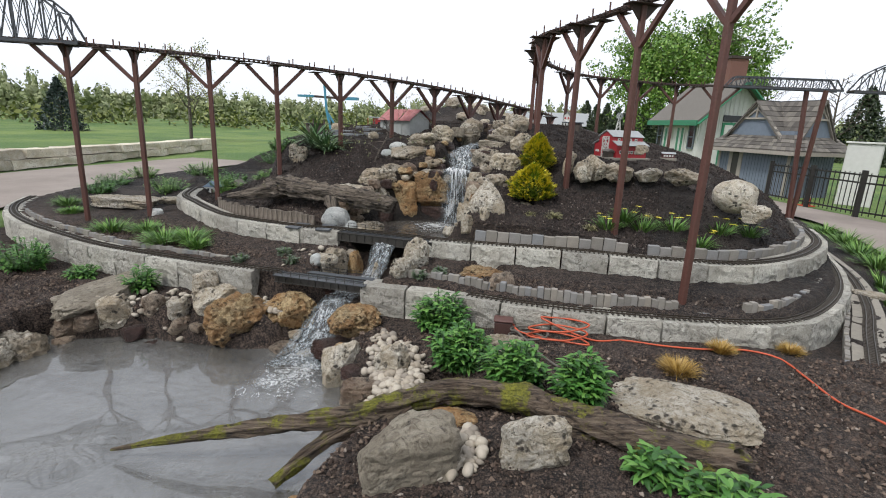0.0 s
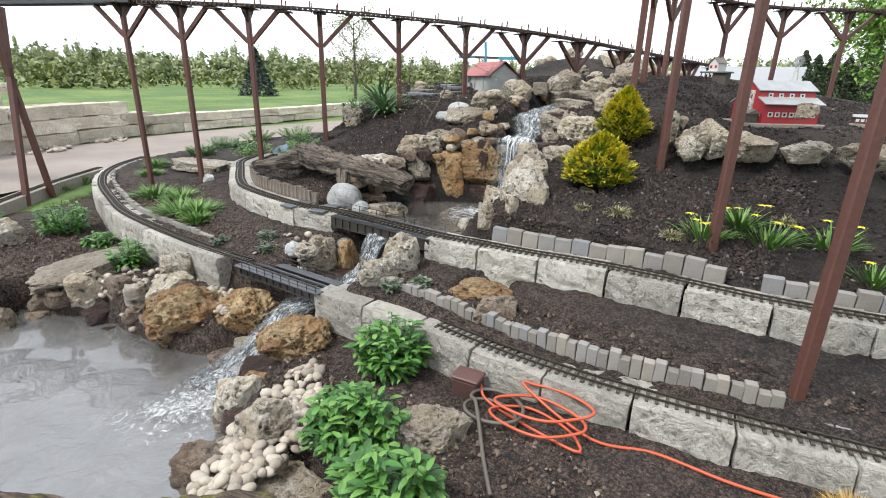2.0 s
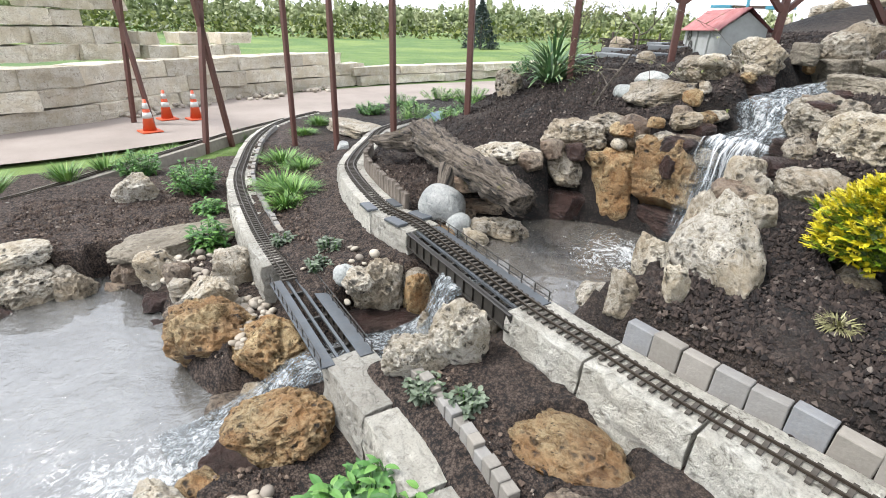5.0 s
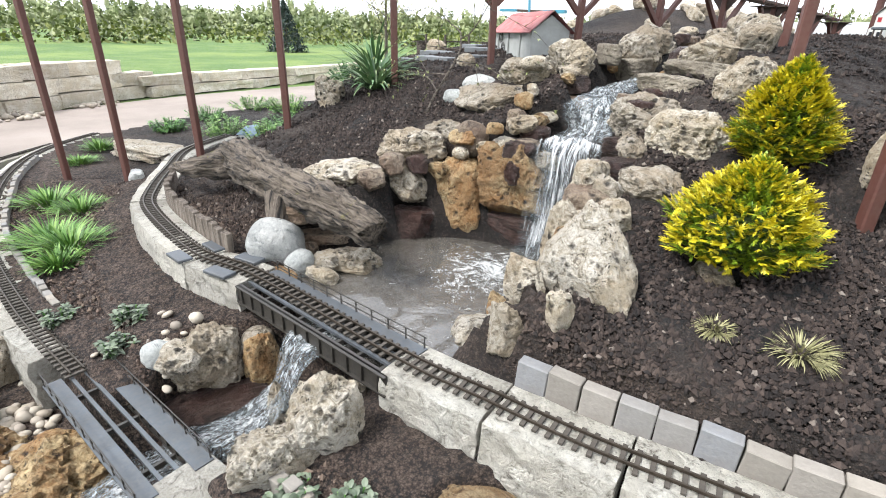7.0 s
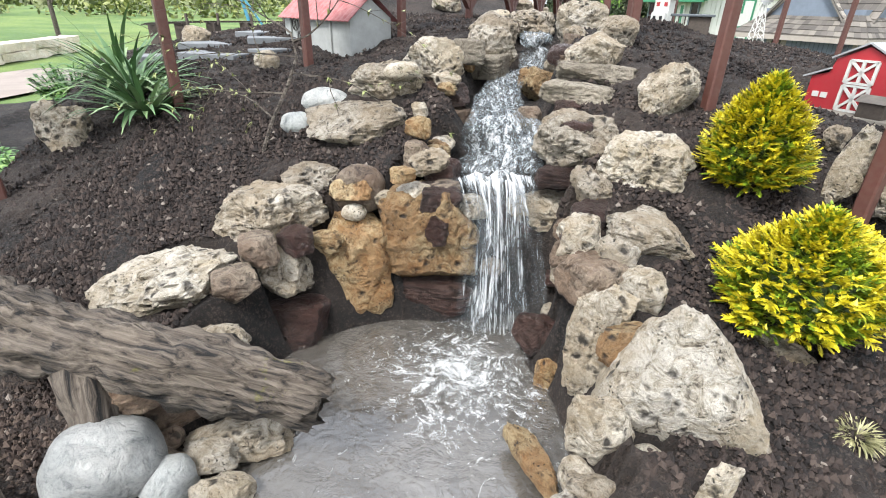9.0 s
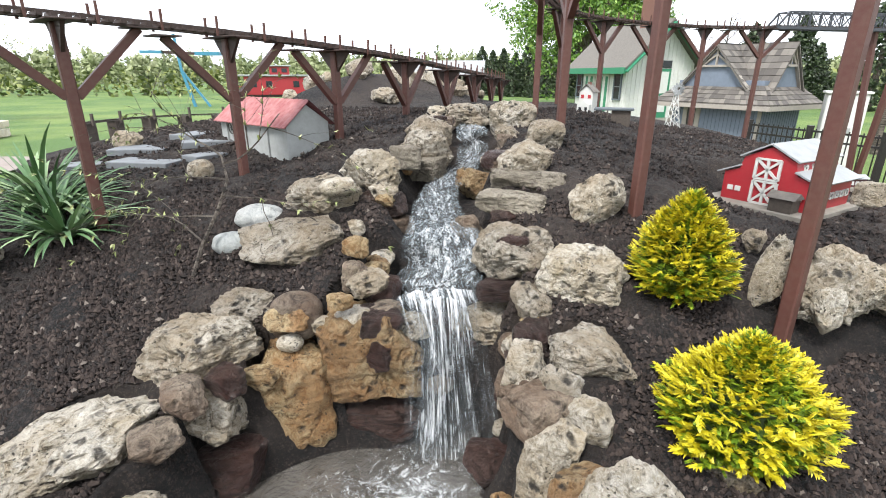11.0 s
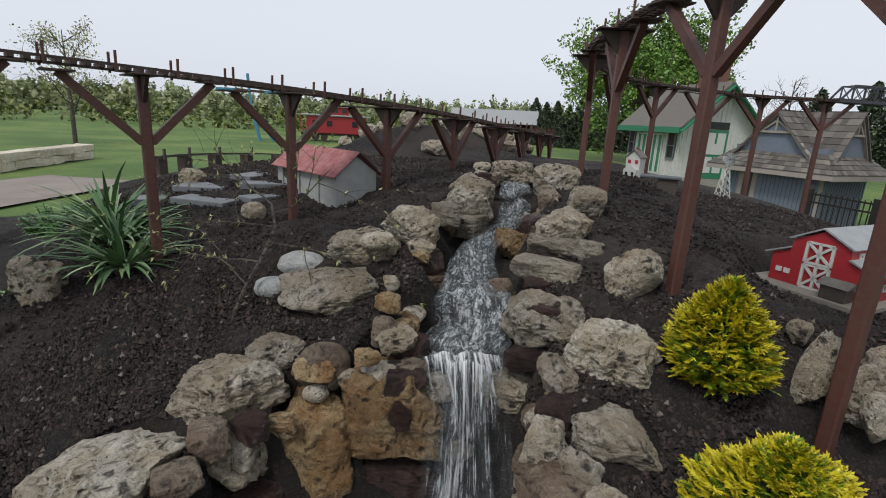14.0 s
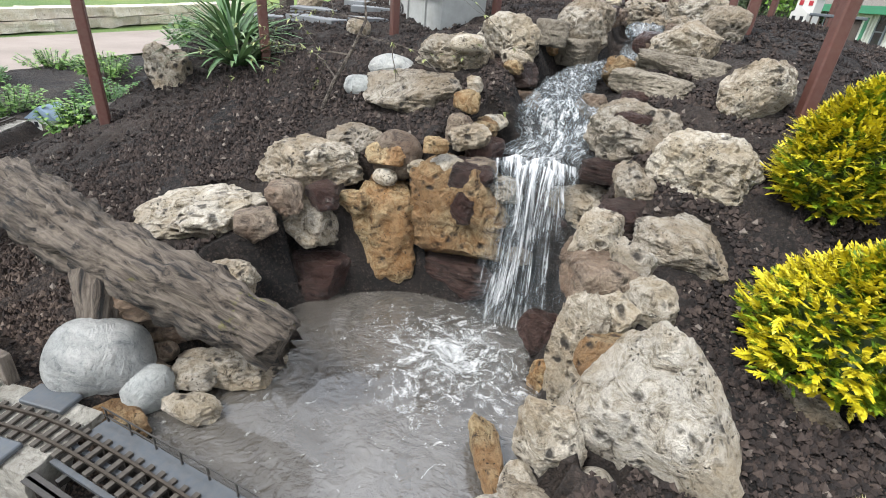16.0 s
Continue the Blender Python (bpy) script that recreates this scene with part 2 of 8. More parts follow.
def foam_material():
    """Foam that thins out towards the rim of its patch."""
    m = Mat("foam", 0.35)
    uv = m.n.new("ShaderNodeSeparateXYZ")
    m.l.new(m.n.new("ShaderNodeTexCoord").outputs["UV"], uv.inputs[0])
    m.world_space()
    n1 = m.noise(15, 10, 0.74, dist=1.8)
    fade = m.maths("SUBTRACT", 0.62, m.maths("MULTIPLY", uv.outputs[0], 0.26))
    k = m.maths("ADD", n1, m.maths("SUBTRACT", fade, 0.5))
    m.colour(m.ramp(n1, [(0.35, "b5bab8"), (0.62, "f8fafa")]))
    m.l.new(m.ramp(k, [(0.46, (0.0, 0.0, 0.0, 1)), (0.68, (0.72, 0.72, 0.72, 1))]), m.b.inputs["Alpha"])
    return m.bump(n1, 0.6, 0.02).m


FOAM = foam_material()
RUST = plain("rust_brown_steel", "602b22", 0.55, 0.1, 0.28, 6, 0.3)
DARK_STEEL = plain("dark_brown_steel", "3a211c", 0.6, 0.1, 0.25)
BLACK = plain("black_plastic", "131518", 0.4, 0.0, 0.3)
BRIDGE_GREY = plain("weathered_grey_girder", "505d6a", 0.45, 0.2, 0.45)
RAIL = plain("tarnished_brass_rail", "463c33", 0.4, 0.7, 0.4)
TIE = plain("brown_black_tie", "2a2420", 0.8, 0.0, 0.4)


def edging_material():
    m = Mat("grey_edging_block", 0.9)
    n1, n2 = m.noise(14, 5), m.noise(90, 3)
    base = m.ramp(m.random(), [(0.0, "6f6c68"), (0.35, "8b857c"), (0.7, "7a7f86"), (1.0, "9a9184")])
    c = m.mix(m.ramp(n1, [(0.4, (0, 0, 0, 1)), (0.7, (1, 1, 1, 1))]), base, m.mix(0.45, base, "4f4740"))
    return m.colour(m.mix(m.maths("MULTIPLY", n2, 0.4), c, "b5aea2")).bump(n2, 0.5, 0.005).m


EDGING = edging_material()


def leaf_material(name, dark, mid, light):
    m = Mat(name, 0.55)
    c = m.ramp(m.island(), [(0.0, dark), (0.5, mid), (1.0, light)])
    c = m.mix(m.maths("MULTIPLY", m.noise(30, 3), 0.5), c, m.mix(0.5, c, dark))
    m.b.inputs["Transmission Weight"].default_value = 0.0
    m.b.inputs["Subsurface Weight"].default_value = 0.0
    return m.colour(c).m


LEAF = leaf_material("green_leaf", "274f1a", "457c2b", "78a54c")
GRASS_LEAF = leaf_material("grass_blade", "3c6420", "64933a", "96b85c")
YUCCA = leaf_material("yucca_leaf", "35562f", "5d8350", "a9c08c")
GOLD_LEAF = leaf_material("golden_conifer", "c4b40e", "e2d21a", "f6ea4c")
LIME_LEAF = leaf_material("lime_conifer", "4d7012", "7f9c1a", "b0bc28")
STRAW = leaf_material("straw_grass", "8f6c28", "b8923e", "d8ba70")
PALE_STRAW = leaf_material("pale_straw_grass", "7d7c52", "a09c70", "c6c094")
SAGE = leaf_material("sage_leaf", "434f3c", "5f6d57", "848f78")
TREE_LEAF = leaf_material("tree_leaf", "4a7322", "6f9a34", "a5c060")
SPRUCE_LEAF = leaf_material("spruce_needles", "1d2c26", "2d4038", "40564c")


def woodland_material():
    """Spring woods: each crown in a green of its own, greyed to put distance haze into the colour."""
    m = Mat("hazed_woodland_leaf", 0.7).world_space()
    c = m.ramp(m.noise(0.16, 3, 0.6), [(0.34, "67764c"), (0.44, "8f9c66"), (0.54, "aab082"), (0.64, "7a885c")])
    c = m.mix(m.maths("MULTIPLY", m.noise(2.2, 4, 0.7), 0.7), c, m.mix(0.35, c, "5c6848"))
    return m.colour(c).m


WOOD_FAR = woodland_material()
BARK = wood_material("bark", "8a8074", "5f554b", "2f2822")
WALL_B = [(-2.85, 3.15), (-2.6, 2.85), (-2.3, 2.68), (-2.0, 2.53), (-1.77, 2.46), (-1.33, 2.45), (-1.09, 2.51), (-0.63, 2.555), (-0.45, 2.59),
          (-0.28, 2.625), (-0.09, 2.68), (0.12, 2.72), (0.33, 2.745), (0.51, 2.79), (0.72, 2.87), (0.92, 3.06), (1.1, 3.35), (1.24, 3.75), (1.28, 4.3)]
WALL_A = [(-4.1, 2.75), (-3.83, 2.5), (-3.5, 2.31), (-3.1, 2.18), (-2.65, 2.1), (-2.2, 2.05), (-1.6, 2.08), (-1.16, 2.14), (-0.78, 2.2),
          (-0.5, 2.25), (-0.12, 2.27), (0.09, 2.30), (0.3, 2.35), (0.5, 2.41), (0.74, 2.5), (0.93, 2.65), (1.1, 2.93), (1.24, 3.3), (1.34, 3.8), (1.38, 4.4)]
POND = [(-0.42, 1.3), (-0.42, 1.58), (-0.6, 1.78), (-0.8, 1.98), (-0.98, 1.98), (-1.15, 1.88), (-1.65, 1.76), (-1.85, 1.6), (-1.72, 1.2),
        (-1.95, 0.6), (-1.6, -0.3), (-0.5, -0.3), (-0.3, 0.6)]
STREAM = [(-0.84, 2.52, 0.46), (-0.88, 2.36, 0.40), (-0.9, 2.2, 0.37), (-0.88, 2.02, 0.22)]
CASCADE = [(-0.76, 3.27, 0.54), (-0.79, 3.335, 0.85), (-0.83, 3.44, 0.86), (-0.81, 3.50, 0.95), (-0.86, 3.68, 0.98), (-0.88, 3.9, 1.0), (-0.85, 4.2, 1.01), (-0.86, 4.43, 1.02), (-0.87, 4.47, 1.09), (-0.9, 4.7, 1.10)]


def shore(px, py, poly):
    """Signed distance to a closed outline, below zero inside it."""
    pts = np.array(poly, float)
    d, inside = np.full(px.shape, 1e9), np.zeros(px.shape, bool)
    for (ax, ay), (bx, by) in zip(pts, np.roll(pts, -1, 0)):
        ex, ey = bx - ax, by - ay
        t = np.clip(((px - ax) * ex + (py - ay) * ey) / (ex * ex + ey * ey), 0, 1)
        d = np.minimum(d, np.hypot(px - ax - t * ex, py - ay - t * ey))
        cross = ((ay > py) != (by > py)) & (px < (bx - ax) * (py - ay) / (by - ay + 1e-12) + ax)
        inside ^= cross
    return np.where(inside, -d, d)


def along(px, py, line):
    """Distance to an open line of (x, y, z) and the height of its nearest place."""
    d, h = np.full(px.shape, 1e9), np.zeros(px.shape)
    for (ax, ay, az), (bx, by, bz) in zip(line, line[1:]):
        ex, ey = bx - ax, by - ay
        t = np.clip(((px - ax) * ex + (py - ay) * ey) / (ex * ex + ey * ey), 0, 1)
        dd = np.hypot(px - ax - t * ex, py - ay - t * ey)
        h = np.where(dd < d, az + t * (bz - az), h)
        d = np.minimum(d, dd)
    return d, h


def ease(v):
    v = np.clip(v, 0, 1)
    return v * v * (3 - 2 * v)


def ground(px, py):
    """Height of the bare ground in the plan, before the clods."""
    px, py = np.asarray(px, float), np.asarray(py, float)
    dx = px + 0.6
    r = np.sqrt((dx / np.where(dx < 0, 3.5, 1.95)) ** 2 + ((py - 5.0) / np.where(py < 5.0, 2.4, 3.2)) ** 2)
    top = 0.615 + 0.55 * (1 - np.clip(r, 0, 1) ** 2.7) - 0.5 * np.clip(r - 1.0, 0, 0.6)
    top = top - 0.05 * ease((px + 0.42) / 0.3) * ease((py - 3.5) / 0.4)
    top = top - 0.07 * np.exp(-((px - 0.0) / 0.22) ** 2 - ((py - 3.36) / 0.16) ** 2)
    low = shore(px, py, [(-2.45, 2.8), (-2.03, 3.10), (-2.12, 3.35), (-2.42, 3.75), (-2.9, 4.3), (-3.4, 5.0), (-6.0, 5.0), (-6.0, 2.6), (-3.0, 2.4)])
    top = top + (np.minimum(top, 0.56) - top) * ease((0.03 - low) / 0.24)
    shelf = ease((1.0 - np.hypot((px - 0.16) / 0.36, (py - 3.92) / 0.30)) / 0.35)
    top = top + (0.962 - top) * shelf
    # a second rise behind the house
    top = top + 0.19 * np.exp(-((px + 1.72 - 0.3 * (py - 5.4)) / 0.34) ** 2 - ((py - 5.8) / 0.75) ** 4)
    sb = shore(px, py, [*WALL_B, (1.2, 7.2), (-0.5, 8.3), (-2.9, 7.0), (-4.2, 5.0), (-3.6, 3.8)])
    sa = shore(px, py, [*WALL_A, (1.4, 7.6), (-0.5, 8.8), (-3.4, 7.6), (-5.0, 5.0), (-4.6, 3.6)])
    bed = 0.36 + 0.055 * ease((px + 0.6) / 0.8) * ease((2.6 - py) / 0.3 + 0.4) - 0.02 * ease((1.4 - py) / 0.8)
    bed = bed - 0.10 * ease((np.abs(px + 0.6) - 2.2) / 1.0)
    bed = bed - 0.10 * ease((px - 0.83 - 0.25 * (py - 1.2)) / 0.12) * ease((4.6 - py) / 0.5)
    terrace = 0.545 - 0.06 * ease(sb / 0.35)
    # the ground steps up inside the thickness of each wall
    h = bed + (terrace - bed) * ease((-sa - 0.03) / 0.05)
    h = h + (0.612 - h) * ease((-sb - 0.03) / 0.05)
    h = h + (top + 0.02 - h) * ease((-sb - 0.128) / 0.03)
    h = h - 0.095 * np.exp(-((px + 0.6) / 1.05) ** 4 - ((py - 3.14) / 0.32) ** 2) * ease((-sb - 0.128) / 0.03)
    h = h - 0.055 * np.exp(-((px + 1.55) / 0.30) ** 2 - ((py - 3.95) / 0.24) ** 2)
    # the two pools and the stream
    sp = shore(px, py, POND)
    h = np.where(sp < 0.10, h + (0.10 - h) * ease((0.10 - sp) / 0.16), h)
    pool = np.hypot((px + 0.88) / 0.30, (py - 2.88) / 0.36)
    h = h + (0.50 - h) * ease((1.18 - pool) / 0.3)
    d, hs = along(px, py, STREAM)
    h = h + (np.minimum(h, hs - 0.03) - h) * ease((0.19 - d) / 0.10)
    d, hs = along(px, py, CASCADE)
    h = h + (np.minimum(h, hs - 0.04) - h) * ease((0.17 - d) / 0.09)
    return h


# ---- making meshes ----
def link(name, bm, mat, parent=None, smooth=False):
    me = bpy.data.meshes.new(name)
    bm.to_mesh(me)
    bm.free()
    return link_mesh(name, me, mat, parent, smooth)


def link_mesh(name, me, mat, parent=None, smooth=False):
    ob = new(name, me)
    if mat and not me.materials:
        for m in (mat if isinstance(mat, (list, tuple)) else [mat]):
            me.materials.append(m)
    if smooth:
        me.polygons.foreach_set("use_smooth", [True] * len(me.polygons))
    if parent:
        ob.parent = parent
    return ob


def part(name, bm, material, parent, label="", smooth=False):
    ob = link(name, bm, material, parent, smooth)
    return tagged(ob, label) if label else ob


def thing(name, label, category, at=(0, 0, 0), turn=0.0, group="", kind=""):
    ob = new(name)
    ob.empty_display_size = 0.05
    ob.matrix_world = Matrix.Translation(at) @ Matrix.Rotation(turn, 4, "Z")
    return tagged(ob, label, category, group, kind)


def box(bm, lo, hi, m=None):
    """A box between two corners, added to bm, with an optional transform."""
    r = bmesh.ops.create_cube(bm, size=1.0)
    lo, hi = Vector(lo), Vector(hi)
    t = Matrix.Translation((lo + hi) / 2) @ Matrix.Diagonal((*(hi - lo), 1))
    bmesh.ops.transform(bm, matrix=(m @ t) if m else t, verts=r["verts"])
    return r["verts"]


def bevel(bm, width, segments=1):
    bmesh.ops.bevel(bm, geom=bm.edges[:], offset=width, segments=segments, affect="EDGES", profile=0.5)
    return bm


def boxed(lo, hi, edge=0.0, m=None):
    bm = bmesh.new()
    box(bm, lo, hi)
    if edge:
        bevel(bm, edge)
    if m:
        bmesh.ops.transform(bm, matrix=m, verts=bm.verts)
    return bm


def bar(bm, a, b, w, d=None, up=(0, 0, 1)):
    """A square bar from a to b, w wide and d deep."""
    a, b = Vector(a), Vector(b)
    z = (b - a).normalized()
    x = Vector(up).cross(z)
    x = (x if x.length > 1e-4 else Vector((1, 0, 0))).normalized()
    y = z.cross(x)
    m = Matrix((x, y, z)).transposed().to_4x4()
    d = d or w
    return box(bm, (-w / 2, -d / 2, 0), (w / 2, d / 2, (b - a).length), Matrix.Translation(a) @ m)


def tube(bm, pts, radii, sides=10, rough=0.0, seed=0, twist=0.0, ridges=0.0):
    """A round limb along points, with knobs and ridges of bark."""
    pts = [Vector(p) for p in pts]
    rings, prev = [], None
    for i, p in enumerate(pts):
        t = (pts[min(i + 1, len(pts) - 1)] - pts[max(i - 1, 0)]).normalized()
        x = prev - t * prev.dot(t) if prev else t.orthogonal()
        x.normalize()
        prev, y = x, t.cross(x)
        ring = []
        for k in range(sides):
            a = 2 * math.pi * k / sides + twist * i
            q = Vector((math.cos(a), math.sin(a), i * 0.25 + seed * 7.3))
            f = 1 + rough * noise.noise(Vector((q.x * 1.3, q.y * 1.3, q.z * 2.0))) + ridges * noise.noise(Vector((q.x * 5, q.y * 5, q.z * 0.5)))
            ring.append(bm.verts.new(p + (x * q.x + y * q.y) * radii[i] * f))
        rings.append(ring)
    for r1, r2 in zip(rings, rings[1:]):
        for k in range(sides):
            bm.faces.new((r1[k], r1[(k + 1) % sides], r2[(k + 1) % sides], r2[k]))
    bm.faces.new(list(reversed(rings[0])))
    bm.faces.new(rings[-1])
    return rings


def smooth_line(pts, step):
    """Points at even steps along a soft curve through pts."""
    pts = [Vector(p) for p in pts]
    out = []
    for i in range(len(pts) - 1):
        p0, p1, p2, p3 = pts[max(i - 1, 0)], pts[i], pts[i + 1], pts[min(i + 2, len(pts) - 1)]
        for k in range(12):
            t = k / 12
            out.append(0.5 * (2 * p1 + (p2 - p0) * t + (2 * p0 - 5 * p1 + 4 * p2 - p3) * t * t + (3 * p1 - p0 - 3 * p2 + p3) * t ** 3))
    out.append(pts[-1])
    res, run = [out[0]], 0.0
    for a, b in zip(out, out[1:]):
        seg = (b - a).length
        while seg > 1e-9 and run + seg >= step:
            a = a + (b - a) * ((step - run) / seg)
            seg = (b - a).length
            res.append(a)
            run = 0.0
        run += seg
    return res


def plane_ways(pts):
    """The direction along a line of points, at each point."""
    return [(pts[min(i + 1, len(pts) - 1)] - pts[max(i - 1, 0)]).normalized() for i in range(len(pts))]


def soup(name, verts, faces, mat, parent=None, smooth=False):
    me = bpy.data.meshes.new(name)
    me.from_pydata(verts, [], faces)
    me.update()
    return link_mesh(name, me, mat, parent, smooth)


BOX_F = [(0, 3, 2, 1), (4, 5, 6, 7), (0, 1, 5, 4), (1, 2, 6, 5), (2, 3, 7, 6), (3, 0, 4, 7)]


def add_box(verts, faces, c, x, y, z):
    """A box of half-axes x, y, z round c, added to plain lists."""
    n = len(verts)
    for s, t, u in ((-1, -1, -1), (1, -1, -1), (1, 1, -1), (-1, 1, -1), (-1, -1, 1), (1, -1, 1), (1, 1, 1), (-1, 1, 1)):
        verts.append(c + x * s + y * t + z * u)
    faces += [tuple(n + i for i in f) for f in BOX_F]


def single_boxes(name, verts, mat, root):
    """The boxes of a list, eight corners each, as objects of their own on one shared mesh."""
    me = None
    for i in range(0, len(verts), 8):
        q = [Vector(v) for v in verts[i:i + 8]]
        c = sum(q, Vector()) / 8
        x, y, z = (q[1] - q[0]) / 2, (q[3] - q[0]) / 2, (q[4] - q[0]) / 2
        if me is None:
            size = (x.length, y.length, z.length)
            me = bpy.data.meshes.new(name)
            me.from_pydata([(s * size[0], t * size[1], u * size[2]) for s, t, u in ((-1, -1, -1), (1, -1, -1), (1, 1, -1), (-1, 1, -1), (-1, -1, 1), (1, -1, 1), (1, 1, 1), (-1, 1, 1))], [], BOX_F)
            me.materials.append(mat)
        ob = new(name, me)
        m = Matrix((x.normalized(), y.normalized(), z.normalized())).transposed().to_4x4()
        ob.matrix_world = Matrix.Translation(c) @ m
        ob.parent = root
        ob.matrix_parent_inverse = root.matrix_world.inverted()


def Z(x, y):
    """Ground height in metres at a plan place."""
    return U * (float(ground(np.array([x]), np.array([y]))[0]) - G0)


def P(x, y, up=0.0):
    """A place on the ground of the plan, up metres above it."""
    return Vector((U * x, U * y, Z(x, y) + up))


# ---- ground: garden mound, lawn, paths, water ----
def garden():
    gx = np.concatenate([np.linspace(-6.0, -3.0, 50), np.linspace(-2.98, 2.05, 390)])
    gy = np.concatenate([np.linspace(-0.6, 4.6, 400), np.linspace(4.65, 8.8, 60)])
    X, Y = np.meshgrid(gx, gy)
    H = ground(X, Y)
    near = ease((5.0 - Y) / 1.0) * ease((X + 3.2) / 0.4)
    amp = np.array([noise.fractal(Vector((x * 9, y * 9, 3.0)), 0.8, 2.2, 4) for x, y in zip(X.ravel(), Y.ravel())]).reshape(X.shape)
    fine = np.array([noise.noise(Vector((x * 60, y * 60, 9.0))) for x, y in zip(X.ravel(), Y.ravel())]).reshape(X.shape)
    H = H + near * (0.012 * amp + 0.0065 * fine)
    # the soil is cut away under each boulder, which holds it back
    for x, y, z, hw, hd, yaw in FEET:
        c, s = math.cos(yaw), math.sin(yaw)
        near_x, near_y = np.abs(X - x) < hw + hd + 0.03, np.abs(Y - y) < hw + hd + 0.03
        m = near_x & near_y
        dx, dy = X[m] - x, Y[m] - y
        q = np.hypot((dx * c + dy * s) / hw, (dy * c - dx * s) / hd)
        H[m] = H[m] + (np.minimum(H[m], z) - H[m]) * ease((1.0 - q) / 0.15)
    edge = ease((shore(X, Y, [(-5.9, -0.5), (1.98, -0.5), (1.98, 8.7), (-5.9, 8.7)]) + 0.12) / 0.1)
    keep = shore(X, Y, BED)
    H = np.where(keep > 0, np.minimum(H, 0.28), H) * (1 - edge) + 0.27 * edge
    h, w = X.shape
    verts = np.stack([U * X, U * Y, U * (H - G0)], -1).reshape(-1, 3)
    idx = np.arange(h * w).reshape(h, w)
    quads = np.stack([idx[:-1, :-1], idx[:-1, 1:], idx[1:, 1:], idx[1:, :-1]], -1).reshape(-1, 4)
    me = bpy.data.meshes.new("garden_soil")
    me.from_pydata(verts.tolist(), [], quads.tolist())
    ob = link_mesh("garden_soil", me, SOIL, None, True)
    return tagged(ob, "dark brown crumbly planting soil on a terraced mound", "soil", kind="structure")


FEET = []  # x, y, z, half width, half depth and yaw of each boulder's seat
BED = [(1.5, 1.3), (1.52, 2.2), (1.62, 2.9), (1.72, 3.6), (1.82, 4.6), (1.75, 6.0), (1.4, 7.6), (-0.5, 8.6), (-3.4, 7.6), (-5.2, 5.0), (-4.6, 3.2), (-4.0, 2.35), (-3.5, 1.9),
       (-2.9, 1.35), (-2.5, 0.8), (-2.4, -0.45), (0.7, -0.45)]


def flat_sheet(name, outline, z, mat, label, category, step=0.0):
    bm = bmesh.new()
    bm.faces.new([bm.verts.new((U * x, U * y, z)) for x, y in outline])
    return tagged(link(name, bm, mat), label, category, kind="structure")


def lawn():
    """One sheet from the garden out to the horizon, sunk under the beds and rising to low hills far off."""
    far = [16, 20, 26, 34, 45, 60, 80, 110, 160, 260, 500, 1500]
    gx = [-v for v in reversed(far)] + list(np.arange(-15.0, 9.0, 0.3)) + [v - 6.0 for v in far]
    gy = [-v + 10 for v in reversed(far)] + list(np.arange(-5.7, 22.0, 0.3)) + [v + 7.0 for v in far]
    X, Y = np.meshgrid(np.array(gx), np.array(gy))
    r = np.hypot(X, Y - 6)
    H = -0.05 + 0.9 * ease((-X - 16) / 30) * ease((r - 18) / 40) * (0.6 + 0.4 * np.sin(X * 0.05) * np.cos(Y * 0.04)) + 0.012 * np.clip(r - 95, 0, 120)
    H = np.where(shore(X / U, Y / U, BED) < -0.10, -0.6, H)
    h, w = X.shape
    idx = np.arange(h * w).reshape(h, w)
    quads = np.stack([idx[:-1, :-1], idx[:-1, 1:], idx[1:, 1:], idx[1:, :-1]], -1).reshape(-1, 4)
    ob = soup("ground", np.stack([X, Y, H], -1).reshape(-1, 3).tolist(), quads.tolist(), LAWN, None, True)
    return tagged(ob, "mown green lawn running out to low hills", "lawn", kind="structure")


lawn()


def path_strip(name, line, widths, z, label):
    pts = smooth_line([(x, y, 0) for x, y in line], 0.12)
    bm = bmesh.new()
    rows = []
    for i, (p, d) in enumerate(zip(pts, plane_ways(pts))):
        f = i / (len(pts) - 1)
        w = widths[0] + (widths[1] - widths[0]) * f
        s = Vector((-d.y, d.x, 0)) * w / 2
        rows.append([bm.verts.new(U * (p + s) + Vector((0, 0, z))), bm.verts.new(U * (p - s) + Vector((0, 0, z)))])
    for a, b in zip(rows, rows[1:]):
        bm.faces.new((a[1], b[1], b[0], a[0]))
    return tagged(link(name, bm, PAVING), label, "path", kind="structure")


path_strip("pavement", [(-4.3, -1.5), (-4.5, 0.4), (-4.85, 1.3), (-5.5, 2.4), (-6.15, 3.5), (-6.8, 5.0), (-7.4, 8.0)], (1.9, 1.5), 0.0, "pale tan concrete garden path beside the stone wall")
path_strip("pavement", [(2.0, -1.5), (2.05, 1.5), (2.2, 3.2), (2.5, 5.0), (2.45, 6.9), (1.9, 8.0), (1.0, 9.5), (-0.5, 10.5)], (0.9, 0.8), 0.004, "pinkish brick paved path curving past the fence")


